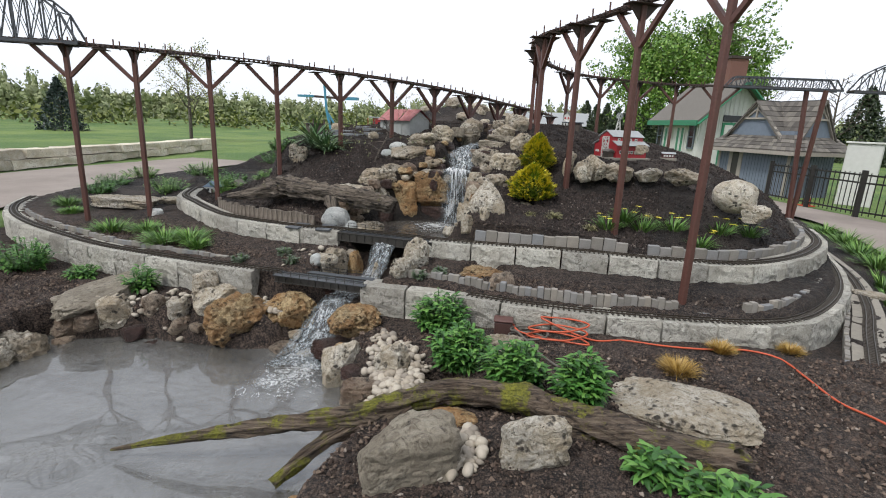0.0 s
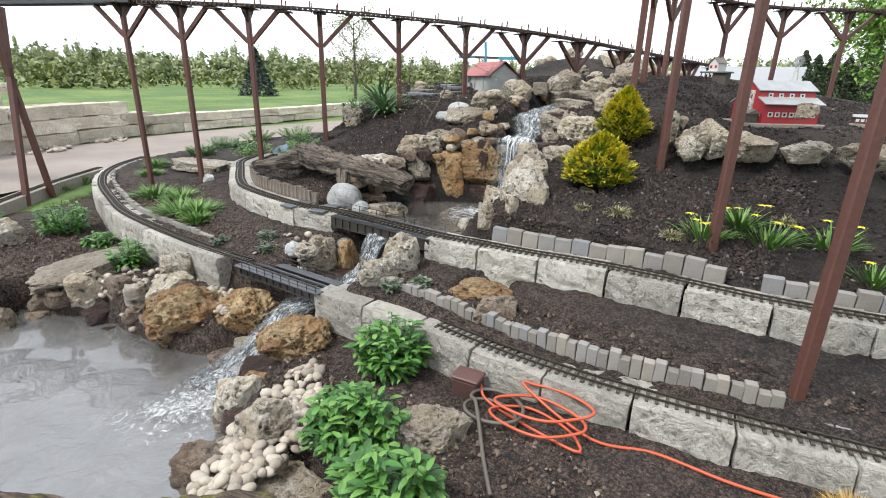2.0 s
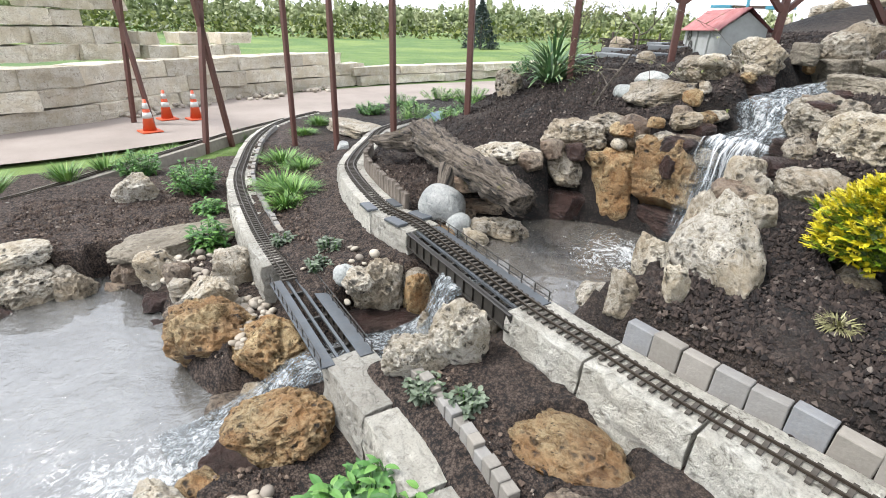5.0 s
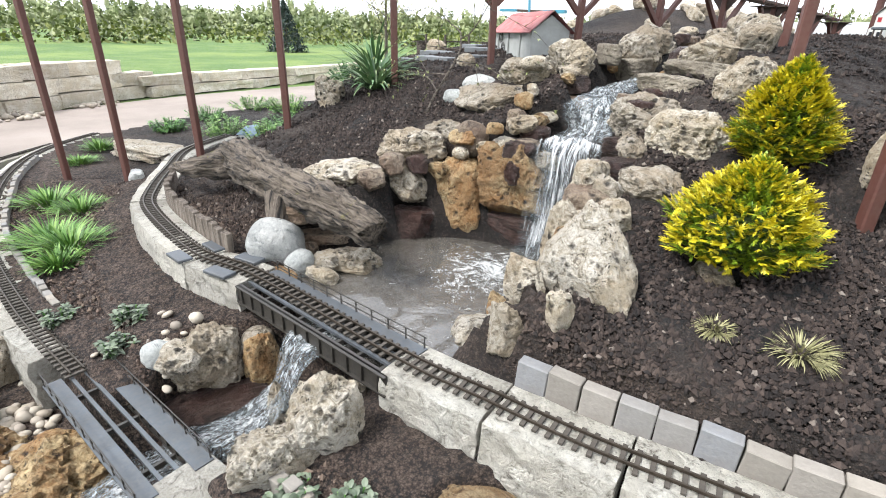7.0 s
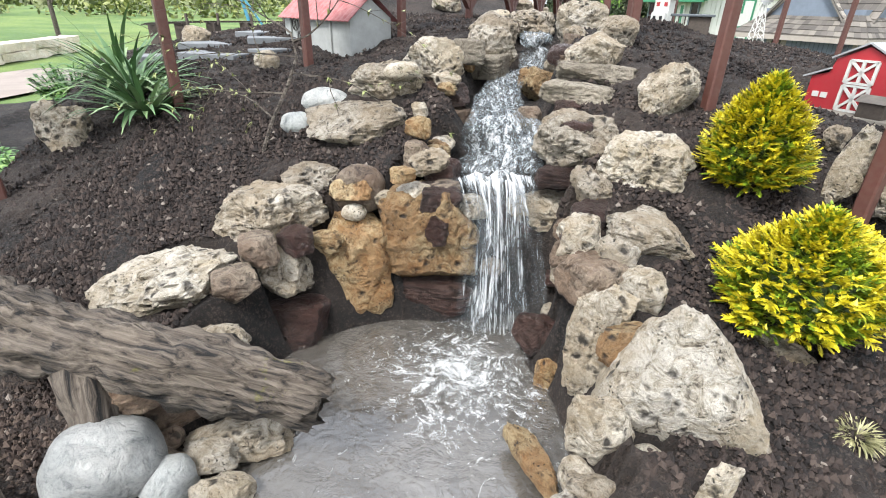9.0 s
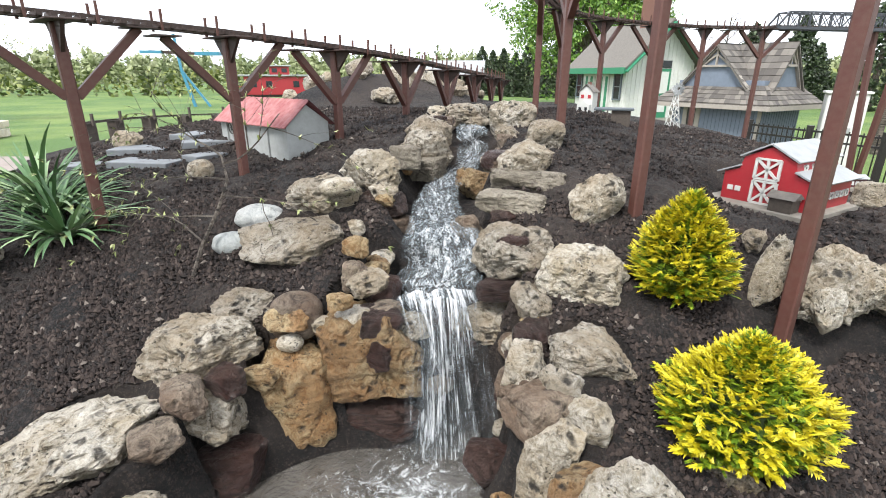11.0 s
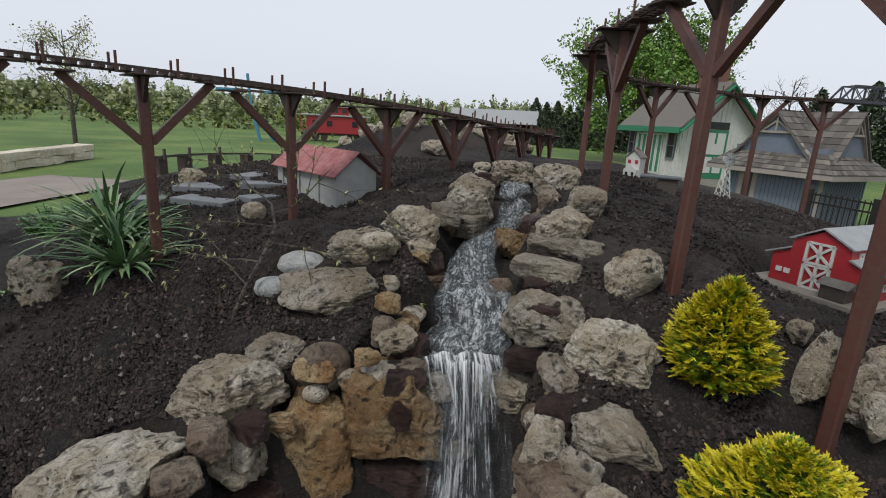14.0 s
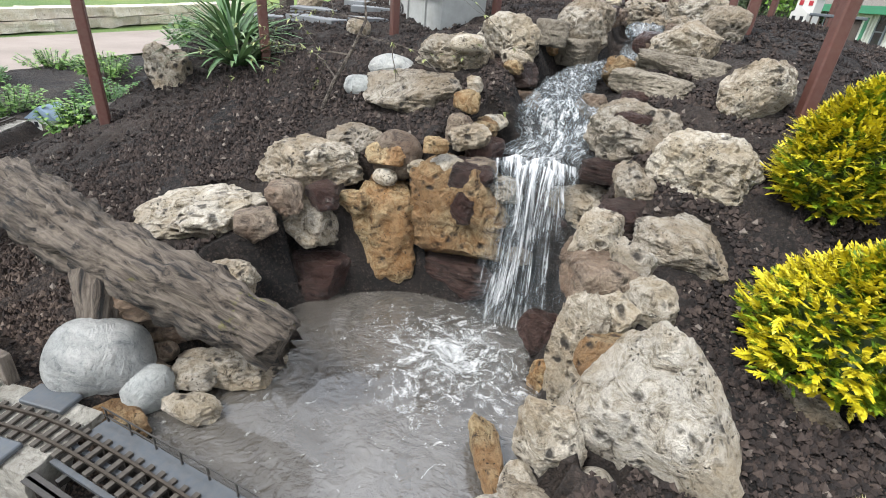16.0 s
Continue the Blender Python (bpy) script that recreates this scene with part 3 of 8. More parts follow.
def water_sheet(name, outline, z, mat, label, ripple=0.0, step=0.03):
    """A pool's surface as a fine grid cut to an outline, with low ripples."""
    xs, ys = [p[0] for p in outline], [p[1] for p in outline]
    gx, gy = np.arange(min(xs), max(xs) + step, step), np.arange(min(ys), max(ys) + step, step)
    X, Y = np.meshgrid(gx, gy)
    ins = shore(X, Y, outline) < 0.02
    verts, ids = [], -np.ones(X.shape, int)
    for i, j in zip(*np.nonzero(ins)):
        ids[i, j] = len(verts)
        x, y = X[i, j], Y[i, j]
        verts.append(W(x, y, z) + Vector((0, 0, ripple * noise.noise(Vector((x * 9, y * 9, 2))))))
    faces = []
    for i in range(X.shape[0] - 1):
        for j in range(X.shape[1] - 1):
            q = (ids[i, j], ids[i, j + 1], ids[i + 1, j + 1], ids[i + 1, j])
            if min(q) >= 0:
                faces.append(tuple(int(v) for v in q))
    ob = soup(name, verts, faces, mat, None, True)
    return tagged(ob, label, "water", kind="structure")


water_sheet("water", [(x * 1.0 + (0.08 if x > -1 else -0.1), y + 0.05) for x, y in POND], 0.235, POND_WATER, "murky grey-brown pond water reflecting the pale sky", 0.004)
water_sheet("water", [(-0.88 + 0.40 * math.cos(a), 2.90 + 0.45 * math.sin(a)) for a in [k * math.pi / 16 for k in range(32)] if math.sin(a) > -0.78], 0.575, POOL_WATER, "rippled brown water in the small upper pool", 0.006, 0.02)


# ---- stone retaining walls ----
def block_mesh(name, l, h, d, seed):
    """A split-faced wall stone with its front along -y and its top at z = 0."""
    bm = bmesh.new()
    box(bm, (-l / 2, 0, -h), (l / 2, d, 0))
    bmesh.ops.subdivide_edges(bm, edges=bm.edges[:], cuts=5, use_grid_fill=True)
    for v in bm.verts:
        c = v.co
        n = noise.fractal(Vector((c.x * 22 + seed * 5, c.y * 22, c.z * 22)), 0.9, 2.1, 3)
        if c.y < d * 0.3:
            v.co.y += 0.014 * n + (0.010 if c.z > -0.002 else 0)
        v.co.z += 0.004 * n
        v.co.x += 0.004 * noise.noise(Vector((c.y * 40, c.z * 40, seed)))
    me = bpy.data.meshes.new(name)
    bm.to_mesh(me)
    bm.free()
    me.materials.append(WALL_STONE)
    return me


def stone_wall(name, line, top, height, depth, length, label, skip=()):
    """Blocks laid end to end along a plan line; the ends of the openings are left square."""
    root = thing(name, label, "retaining wall", kind="structure")
    meshes = [block_mesh("wall_block", U * length * 0.962, U * height, U * depth, k) for k in range(5)]
    pts = smooth_line([(x, y, 0) for x, y in line], length)
    for i, (a, b) in enumerate(zip(pts, pts[1:])):
        mid, d = (a + b) / 2, (b - a).normalized()
        if any(lo < mid.x < hi for lo, hi in skip):
            continue
        ob = new("wall_block", meshes[i % 5])
        ob.parent = root
        ob.matrix_world = Matrix.Translation(W(mid.x, mid.y, top + 0.0015 * (i % 3))) @ Matrix.Rotation(math.atan2(d.y, d.x), 4, "Z")
    return root


stone_wall("wall_upper", [p for p in WALL_B if p[0] <= -1.09], 0.618, 0.13, 0.115, 0.2, "pale split-faced limestone blocks under the upper track")
stone_wall("wall_upper", [p for p in WALL_B if p[0] >= -0.63], 0.618, 0.13, 0.115, 0.205, "pale split-faced limestone blocks under the upper track")
stone_wall("wall_lower", [p for p in WALL_A if p[0] <= -1.16], 0.482, 0.13, 0.115, 0.2, "pale split-faced limestone blocks under the lower track")
stone_wall("wall_lower", [p for p in WALL_A if p[0] >= -0.78], 0.482, 0.13, 0.115, 0.2, "pale split-faced limestone blocks under the lower track")


# ---- model railway track ----
def inner(line, off):
    """A plan line shifted to its left by off."""
    pts = smooth_line([(x, y, 0) for x, y in line], 0.04)
    return [p + Vector((-d.y, d.x, 0)) * off for p, d in zip(pts, plane_ways(pts))]


def track(line, z, label, gauge=0.045, tie=0.088, pitch=0.036):
    """Two rails on a row of ties along a line of plan points; z in metres is where the ties rest."""
    root = thing("model_track", label, "railway track")
    pts = smooth_line([(U * p.x, U * p.y, z) for p in line], pitch)
    ways = plane_ways(pts)
    verts, faces = [], []
    up = Vector((0, 0, 1))
    for p, d in zip(pts, ways):
        s = Vector((-d.y, d.x, 0))
        add_box(verts, faces, p + up * 0.004, d * 0.0065, s * tie / 2, up * 0.004)
    single_boxes("tie", verts, TIE, root)
    for side in (-1, 1):
        bm, prev = bmesh.new(), None
        for p, d in zip(pts, ways):
            s = Vector((-d.y, d.x, 0))
            c = p + s * side * gauge / 2
            ring = [bm.verts.new(c + s * a + up * b) for a, b in ((-0.003, 0.008), (0.003, 0.008), (0.003, 0.0165), (-0.003, 0.0165))]
            if prev:
                for k in range(4):
                    bm.faces.new((prev[k], prev[(k + 1) % 4], ring[(k + 1) % 4], ring[k]))
            prev = ring
        part("rail", bm, RAIL, root)
    return root


ZB, ZA = W(0, 0, 0.6205).z, W(0, 0, 0.4845).z
track(inner(WALL_B, 0.058), ZB, "brass-railed model track on dark ties along the upper wall")
track(inner([p for p in WALL_A if p[0] <= -1.16], 0.058), ZA, "model track on black ties along the lower wall")
track(inner([(-0.33, 2.26)] + [p for p in WALL_A if p[0] >= -0.12], 0.058), ZA, "model track on black ties along the lower wall")


def girder_bridge(a, b, top, depth, label, rails=True, sides=(-1, 1)):
    """A plate girder bridge between two plan places; top is its deck's height in metres."""
    a, b = Vector((U * a[0], U * a[1], top)), Vector((U * b[0], U * b[1], top))
    d = (b - a).normalized()
    root = thing("girder_bridge", label, "model bridge", a, math.atan2(d.y, d.x))
    L, w = (b - a).length, 0.075
    for side in (-1, 1):
        y = side * w
        bm = boxed((0, y - 0.004, -depth), (L, y + 0.004, 0), 0.001)
        g = part("girder", bm, BLACK, root)
        bm = bmesh.new()
        box(bm, (0, y - 0.014, -0.005), (L, y + 0.014, 0.0))
        box(bm, (0, y - 0.014, -depth), (L, y + 0.014, -depth + 0.005))
        for k in range(12):
            x = L * (k + 0.5) / 12
            box(bm, (x - 0.003, y - 0.012, -depth + 0.006), (x + 0.003, y + 0.012, -0.006))
        part("flange", bm, BLACK, g)
        if side in sides:
            for k in range(11):
                x = 0.01 + (L - 0.02) * k / 10
                part("railing_post", boxed((x - 0.002, y + side * 0.03 - 0.002, 0), (x + 0.002, y + side * 0.03 + 0.002, 0.05)), BLACK, root)
            bm = bmesh.new()
            for h in (0.024, 0.05):
                bar(bm, (0, y + side * 0.03, h), (L, y + side * 0.03, h), 0.003)
            part("handrail", bm, BLACK, root)
    for y0, y1 in [w for w, s in (((-0.11, -0.052), -1), ((0.052, 0.11), 1)) if s in sides]:
        part("walkway", boxed((0, y0, 0.001), (L, y1, 0.006)), BRIDGE_GREY, root, "grey weathered plank walkway")
    for k in range(3 if not rails else 8):
        x = L * (k + 0.5) / (3 if not rails else 8)
        part("cross_beam", boxed((x - 0.006, -0.05, -0.03), (x + 0.006, 0.05, -0.012)), BLACK, root)
    for y in (-0.024, 0.024):
        part("stringer", boxed((0, y - 0.006, -0.012), (L, y + 0.006, -0.001)), BRIDGE_GREY, root)
    return root


girder_bridge((-1.10, 2.555), (-0.615, 2.605), ZB - 0.006, 0.075, "black plate girder model bridge with a railed grey walkway", True, (1,))
girder_bridge((-1.19, 2.195), (-0.76, 2.255), ZA - 0.006, 0.06, "black girder model bridge without track over the stream", False)


for side, off in ((0.105, 0.058 + 0.045), (0.105, 0.058 - 0.045)):
    mid = inner(WALL_B, off)
    for p, d in list(zip(mid, plane_ways(mid)))[::4]:
        if -1.36 < p.x < -1.12:
            plate = thing("deck_plate", "flat blue-grey slate plate beside the rails", "slate plate", Vector((U * p.x, U * p.y, ZB)), math.atan2(d.y, d.x), "slate plates by the bridge")
            part("plate", boxed((-0.066, -0.032, -0.004), (0.066, 0.032, 0.012), 0.003), BRIDGE_GREY, plate)


# ---- tall steel trestles ----
def bent(base, top, way, label, braces=(1, 1)):
    """One trestle post of square tube with its knee braces and tapered cap."""
    base, ang = Vector(base), math.atan2(way[1], way[0])
    root = thing("trestle_post", label, "trestle post", base, ang, "trestle posts")
    h, w = top - base.z, 0.046
    part("post", boxed((-w / 2, -w / 2, -0.08), (w / 2, w / 2, h - 0.012), 0.006), RUST, root)
    for s, on in zip((-1, 1), braces):
        if on:
            bm = bmesh.new()
            bar(bm, (s * 0.02, 0, h - 0.31), (s * 0.31, 0, h - 0.02), 0.035, 0.035, (0, 1, 0))
            knee = part("knee_brace", bm, RUST, root)
            part("brace_plate", boxed((s * 0.31 - 0.06, -0.075, h - 0.02), (s * 0.31 + 0.06, 0.075, h - 0.013)), DARK_STEEL, knee)
    part("cap_plate", boxed((-0.06, -0.15, h - 0.012), (0.06, 0.15, h - 0.004), 0.002), DARK_STEEL, root)
    for s in (-1, 1):
        bm = bmesh.new()
        v = [bm.verts.new((x, s * y, z)) for x in (-0.008, 0.008) for y, z in ((w / 2, h - 0.012), (0.13, h - 0.012), (w / 2, h - 0.13))]
        for f in ((0, 1, 2), (5, 4, 3), (0, 3, 4, 1), (1, 4, 5, 2), (2, 5, 3, 0)):
            bm.faces.new([v[i] for i in f])
        bmesh.ops.recalc_face_normals(bm, faces=bm.faces[:])
        part("gusset", bm, DARK_STEEL, root)
    return root


def deck(line, label, pegs=True):
    """Track deck on top of a trestle: stringers, ties, rails and guard pegs. Points in metres."""
    root = thing("trestle_deck", label, "trestle deck")
    pts = smooth_line(line, 0.05)
    ways = plane_ways(pts)
    up = Vector((0, 0, 1))
    verts, faces = [], []
    for p, d in zip(pts, ways):
        s = Vector((-d.y, d.x, 0)).normalized()
        add_box(verts, faces, p + up * 0.012, d * 0.011, s * 0.06, up * 0.008)
    single_boxes("tie", verts, DARK_STEEL, root)
    for off, w, z0, z1 in ((-0.03, 0.006, -0.004, 0.004), (0.03, 0.006, -0.004, 0.004), (-0.0225, 0.003, 0.02, 0.03), (0.0225, 0.003, 0.02, 0.03)):
        bm, prev = bmesh.new(), None
        for p, d in zip(pts[::2], ways[::2]):
            s = Vector((-d.y, d.x, 0)).normalized()
            ring = [bm.verts.new(p + s * (off + a) + up * b) for a, b in ((-w, z0), (w, z0), (w, z1), (-w, z1))]
            if prev:
                for k in range(4):
                    bm.faces.new((prev[k], prev[(k + 1) % 4], ring[(k + 1) % 4], ring[k]))
            prev = ring
        part("stringer" if z0 < 0 else "rail", bm, DARK_STEEL, root)
    if pegs:
        verts, faces = [], []
        for i, (p, d) in enumerate(zip(pts, ways)):
            s = Vector((-d.y, d.x, 0)).normalized()
            if i % 5 == 0:
                for side in (-1, 1):
                    add_box(verts, faces, p + s * 0.065 * side + up * 0.035, d * 0.005, s * 0.005, up * 0.045)
        single_boxes("guard_peg", verts, RUST, root)
    return root


def trestle(stops, tops, label, first=0):
    """Posts standing on the ground at plan places, with tops at plan heights, and the deck over them."""
    line = [W(x, y, z) for (x, y), z in zip(stops, tops)]
    ways = plane_ways(line)
    for p, d in zip(line[first:], ways[first:]):
        bent((p.x, p.y, Z(p.x / U, p.y / U)), p.z, d, "square rust-brown steel trestle post with knee braces in the soil")
    deck(line, label)


LEFT_STOPS = [(-2.887, 2.45), (-2.57, 2.63), (-2.22, 2.84), (-1.943, 3.1), (-1.72, 3.47), (-1.5, 3.8), (-1.31, 4.13), (-1.165, 4.54), (-1.07, 5.03), (-0.99, 5.55), (-0.93, 6.1), (-0.9, 6.7)]
LEFT_TOPS = [1.505, 1.495, 1.48, 1.467, 1.455, 1.438, 1.416, 1.391, 1.363, 1.34, 1.32, 1.30]
trestle(LEFT_STOPS, LEFT_TOPS, "dark model trestle deck with guard pegs")
RIGHT_STOPS = [(0.468, 2.572), (0.166, 2.968), (-0.138, 3.33), (-0.38, 3.575), (-0.538, 4.08), (-0.62, 4.6), (-0.5, 5.3), (-0.249, 5.665), (0.08, 5.93), (0.425, 6.09), (0.823, 6.216)]
RIGHT_TOPS = [1.71, 1.695, 1.686, 1.672, 1.672, 1.665, 1.65, 1.638, 1.63, 1.62, 1.622]
trestle(RIGHT_STOPS, RIGHT_TOPS, "dark model trestle deck with guard pegs")


# ---- rocks, logs and running water ----
ROUNDING = {"round": 2.15, "holey": 2.5, "rough": 3.0, "block": 6.0, "slab": 6.0, "flat": 4.0, "peak": 3.0, "pitted": 3.2}
UNIT_BALLS = {}


def unit_ball(level):
    if level not in UNIT_BALLS:
        bm = bmesh.new()
        bmesh.ops.create_icosphere(bm, subdivisions=level, radius=1.0)
        UNIT_BALLS[level] = (np.array([v.co[:] for v in bm.verts]), [tuple(v.index for v in f.verts) for f in bm.faces])
        bm.free()
    return UNIT_BALLS[level]


def rock_mesh(kind, seed, level):
    """A rock of about unit half-axes: cut faces, then lumps, pits and grain."""
    d, faces = unit_ball(level)
    rng = np.random.default_rng(seed * 7919 + 13)
    e = ROUNDING[kind]
    r = (np.abs(d) ** e).sum(1) ** (-1 / e)
    cuts = {"round": 0, "holey": 4, "rough": 12, "block": 5, "slab": 4, "flat": 6, "peak": 9, "pitted": 2}[kind]
    for _ in range(cuts):
        n = rng.normal(size=3)
        n /= np.linalg.norm(n)
        if kind in ("slab", "flat"):
            n[2] *= 0.25
            n /= np.linalg.norm(n)
        dot = d @ n
        lim = rng.uniform(0.84, 1.0) if kind == "block" else rng.uniform(0.68, 0.95)
        r = np.where(dot > 0.05, np.minimum(r, lim / np.maximum(dot, 0.05)), r)
    p = d * r[:, None]
    if kind == "peak":
        p[:, :2] *= (1.15 - 0.92 * np.clip((p[:, 2:3] + 0.45) / 1.45, 0, 1))
        p[:, 0] -= 0.10 * p[:, 2]
    off = Vector(rng.uniform(-50, 50, 3))
    lump = {"round": 0.10, "holey": 0.18, "rough": 0.09, "block": 0.09, "slab": 0.10, "flat": 0.12, "peak": 0.07, "pitted": 0.08}[kind]
    grain = {"round": 0.010, "holey": 0.09, "rough": 0.075, "block": 0.06, "slab": 0.05, "flat": 0.08, "peak": 0.05, "pitted": 0.05}[kind]
    holes = {"holey": 0.34, "pitted": 0.22, "rough": 0.14, "peak": 0.10, "flat": 0.08, "block": 0.05}.get(kind, 0.0)
    scale = 1 + np.array([lump * noise.noise(Vector(q) * 1.5 + off) + grain * noise.fractal(Vector(q) * 3.4 + off, 0.55, 2.2, 5) for q in p])
    if holes:
        pit = np.array([noise.voronoi(Vector(q) * 3.6 + off)[0][0] for q in p])
        gate = np.array([noise.noise(Vector(q) * 1.9 - off) for q in p])
        scale -= holes * np.clip(1 - pit / 0.42, 0, 1) * np.clip(gate * 3 + 0.6, 0, 1)
        pit = np.array([noise.voronoi(Vector(q) * 7.5 - off)[0][0] for q in p])
        scale -= 0.45 * holes * np.clip(1 - pit / 0.45, 0, 1) * np.clip(0.7 - gate * 2.5, 0, 1)
    if kind in ("block", "slab"):
        band = np.array([noise.noise(Vector((q[0] * 0.4, q[1] * 0.4, q[2] * 6)) + off) for q in p])
        p[:, :2] *= (1 + 0.05 * band)[:, None]
    return p * scale[:, None], faces


def rock(mat, kind, at, size, yaw, seed, label, tilt=0.0):
    """One boulder as a thing: at is its middle in the plan, size its width, depth and height in metres."""
    level = 5 if max(size) > 0.22 else 4 if max(size) > 0.08 else 3
    p, faces = rock_mesh(kind, seed, level)
    lo, hi = p.min(0), p.max(0)
    p = (p - (lo + hi) / 2) / (hi - lo) * np.array(size)
    FEET.append((at[0], at[1], at[2] - 0.15 * size[2] / U, size[0] * 0.46 / U, size[1] * 0.46 / U, radians(yaw)))
    me = bpy.data.meshes.new("boulder")
    me.from_pydata(p.tolist(), [], faces)
    name = {"slab": "stone_slab", "flat": "stone_slab", "block": "stone_block"}.get(kind, "boulder")
    ob = link_mesh(name, me, mat, None, kind == "round")
    ob.matrix_world = Matrix.Translation(W(*at)) @ Matrix.Rotation(radians(yaw), 4, "Z") @ Matrix.Rotation(radians(tilt + (0 if kind == "pitted" else (seed * 37) % 9 - 4)), 4, "Y")
    return tagged(ob, label, "rock", "rocks of the water garden")


def pebbles(name, places, size, mat, label, seed=0):
    """Loose stones heaped at plan places (x, y, spread, count), joined, as nobody could count them."""
    rng = np.random.default_rng(seed)
    d, f = unit_ball(2)
    verts, faces = [], []
    for x, y, spread, count, z in places:
        for k in range(count):
            a, r = rng.uniform(0, 2 * math.pi), spread * math.sqrt(rng.uniform())
            px, py = x + r * math.cos(a), y + r * math.sin(a)
            s = size * rng.uniform(0.55, 1.35)
            c = np.array(W(px, py, (float(ground(np.array([px]), np.array([py]))[0]) if z is None else z))) + np.array([0, 0, s * rng.uniform(0.1, 0.7)])
            sc = np.array([1, rng.uniform(0.65, 0.95), rng.uniform(0.45, 0.75)]) * s
            R = np.array(Euler(rng.uniform(-0.5, 0.5, 2).tolist() + [rng.uniform(0, 6.3)]).to_matrix())
            n = len(verts)
            verts += ((d * sc * (1 + 0.12 * np.sin(d[:, :1] * 3 + k))) @ R.T + c).tolist()
            faces += [tuple(n + i for i in q) for q in f]
    return tagged(soup(name, verts, faces, mat, None, True), label, "pebbles", kind="stuff")


def island_pebble():
    m = Mat("pebble_mixed", 0.7).world_space()
    c = m.ramp(m.island(), [(0.0, "8c8378"), (0.3, "b8ab97"), (0.6, "d5cbb9"), (1.0, "a79b8d")])
    return m.colour(m.mix(m.maths("MULTIPLY", m.noise(60, 4), 0.5), c, "7b7166")).bump(m.noise(90, 3), 0.4, 0.004).m


def island_clod():
    m = Mat("soil_clods", 0.95).world_space()
    c = m.ramp(m.island(), [(0.0, "0f0b08"), (0.5, "342923"), (0.97, "564941"), (1.0, "a0958a")])
    c = m.mix(m.maths("MULTIPLY", m.noise(70, 4), 0.6), c, "281f1e")
    pos = m.n.new("ShaderNodeSeparateXYZ")
    m.l.new(m.co, pos.inputs[0])
    dry = m.ramp(m.maths("MULTIPLY", m.maths("SUBTRACT", 5.2, pos.outputs[1]), 0.9), [(0.1, (0, 0, 0, 1)), (0.8, (0.75, 0.75, 0.75, 1))])
    c = m.mix(dry, c, m.ramp(m.island(), [(0.0, "2a1f19"), (0.5, "655247"), (0.95, "94806f"), (1.0, "b8aca0")]))
    return m.colour(c).bump(m.noise(120, 4), 0.8, 0.006).m


PEBBLE_MIX, CLOD = island_pebble(), island_clod()


def clods(count, seed):
    """Angular crumbs of earth and small stones strewn over the soil; denser beside the pool and the cascade."""
    rng = np.random.default_rng(seed)
    n = count * 2
    near = rng.uniform(size=n) < 0.55
    xs = np.where(near, rng.uniform(-1.75, 0.35, n), rng.uniform(-2.6, 1.3, n))
    ys = np.where(near, rng.uniform(2.62, 3.6, n), rng.uniform(1.2, 4.9, n))
    sp = np.minimum(shore(xs, ys, POND), np.hypot((xs + 0.88) / 0.33, (ys - 2.88) / 0.4) - 1.1)
    keep = (sp > 0.05) & (along(xs, ys, CASCADE)[0] > 0.13) & (along(xs, ys, STREAM)[0] > 0.14)
    for line in (WALL_A, WALL_B):
        keep &= np.abs(along(xs, ys, [(x, y, 0) for x, y in line])[0]) > 0.13
    for x, y, z, hw, hd, yaw in FEET:
        c, s = math.cos(yaw), math.sin(yaw)
        dx, dy = xs - x, ys - y
        keep &= np.hypot((dx * c + dy * s) / hw, (dy * c - dx * s) / hd) > 1.0
    xs, ys = xs[keep][:count], ys[keep][:count]
    n = len(xs)
    size = 0.0035 + 0.0105 * rng.uniform(size=n) ** 4
    axes = np.array([(1, 0, 0), (-1, 0, 0), (0, 1, 0), (0, -1, 0), (0, 0, 1), (0, 0, -1)], float)
    q = axes[None] * (1 + rng.uniform(-0.3, 0.3, (n, 6, 1))) + rng.uniform(-0.3, 0.3, (n, 6, 3))
    q *= size[:, None, None] * np.stack([np.ones(n), rng.uniform(0.7, 1, n), rng.uniform(0.8, 1.15, n)], 1)[:, None]
    a = rng.uniform(0, 6.28, n)
    ca, sa = np.cos(a)[:, None], np.sin(a)[:, None]
    q = np.stack([q[..., 0] * ca - q[..., 1] * sa, q[..., 0] * sa + q[..., 1] * ca, q[..., 2]], -1)
    q += np.stack([U * xs, U * ys, U * (ground(xs, ys) - G0) + size * 0.55], 1)[:, None]
    tri = np.array([(0, 2, 4), (2, 1, 4), (1, 3, 4), (3, 0, 4), (2, 0, 5), (1, 2, 5), (3, 1, 5), (0, 3, 5)])
    faces = (tri[None] + 6 * np.arange(n)[:, None, None]).reshape(-1, 3)
    return tagged(soup("soil_clods", q.reshape(-1, 3).tolist(), faces.tolist(), CLOD), "dark crumbly earth clods and small stones", "soil", kind="stuff")


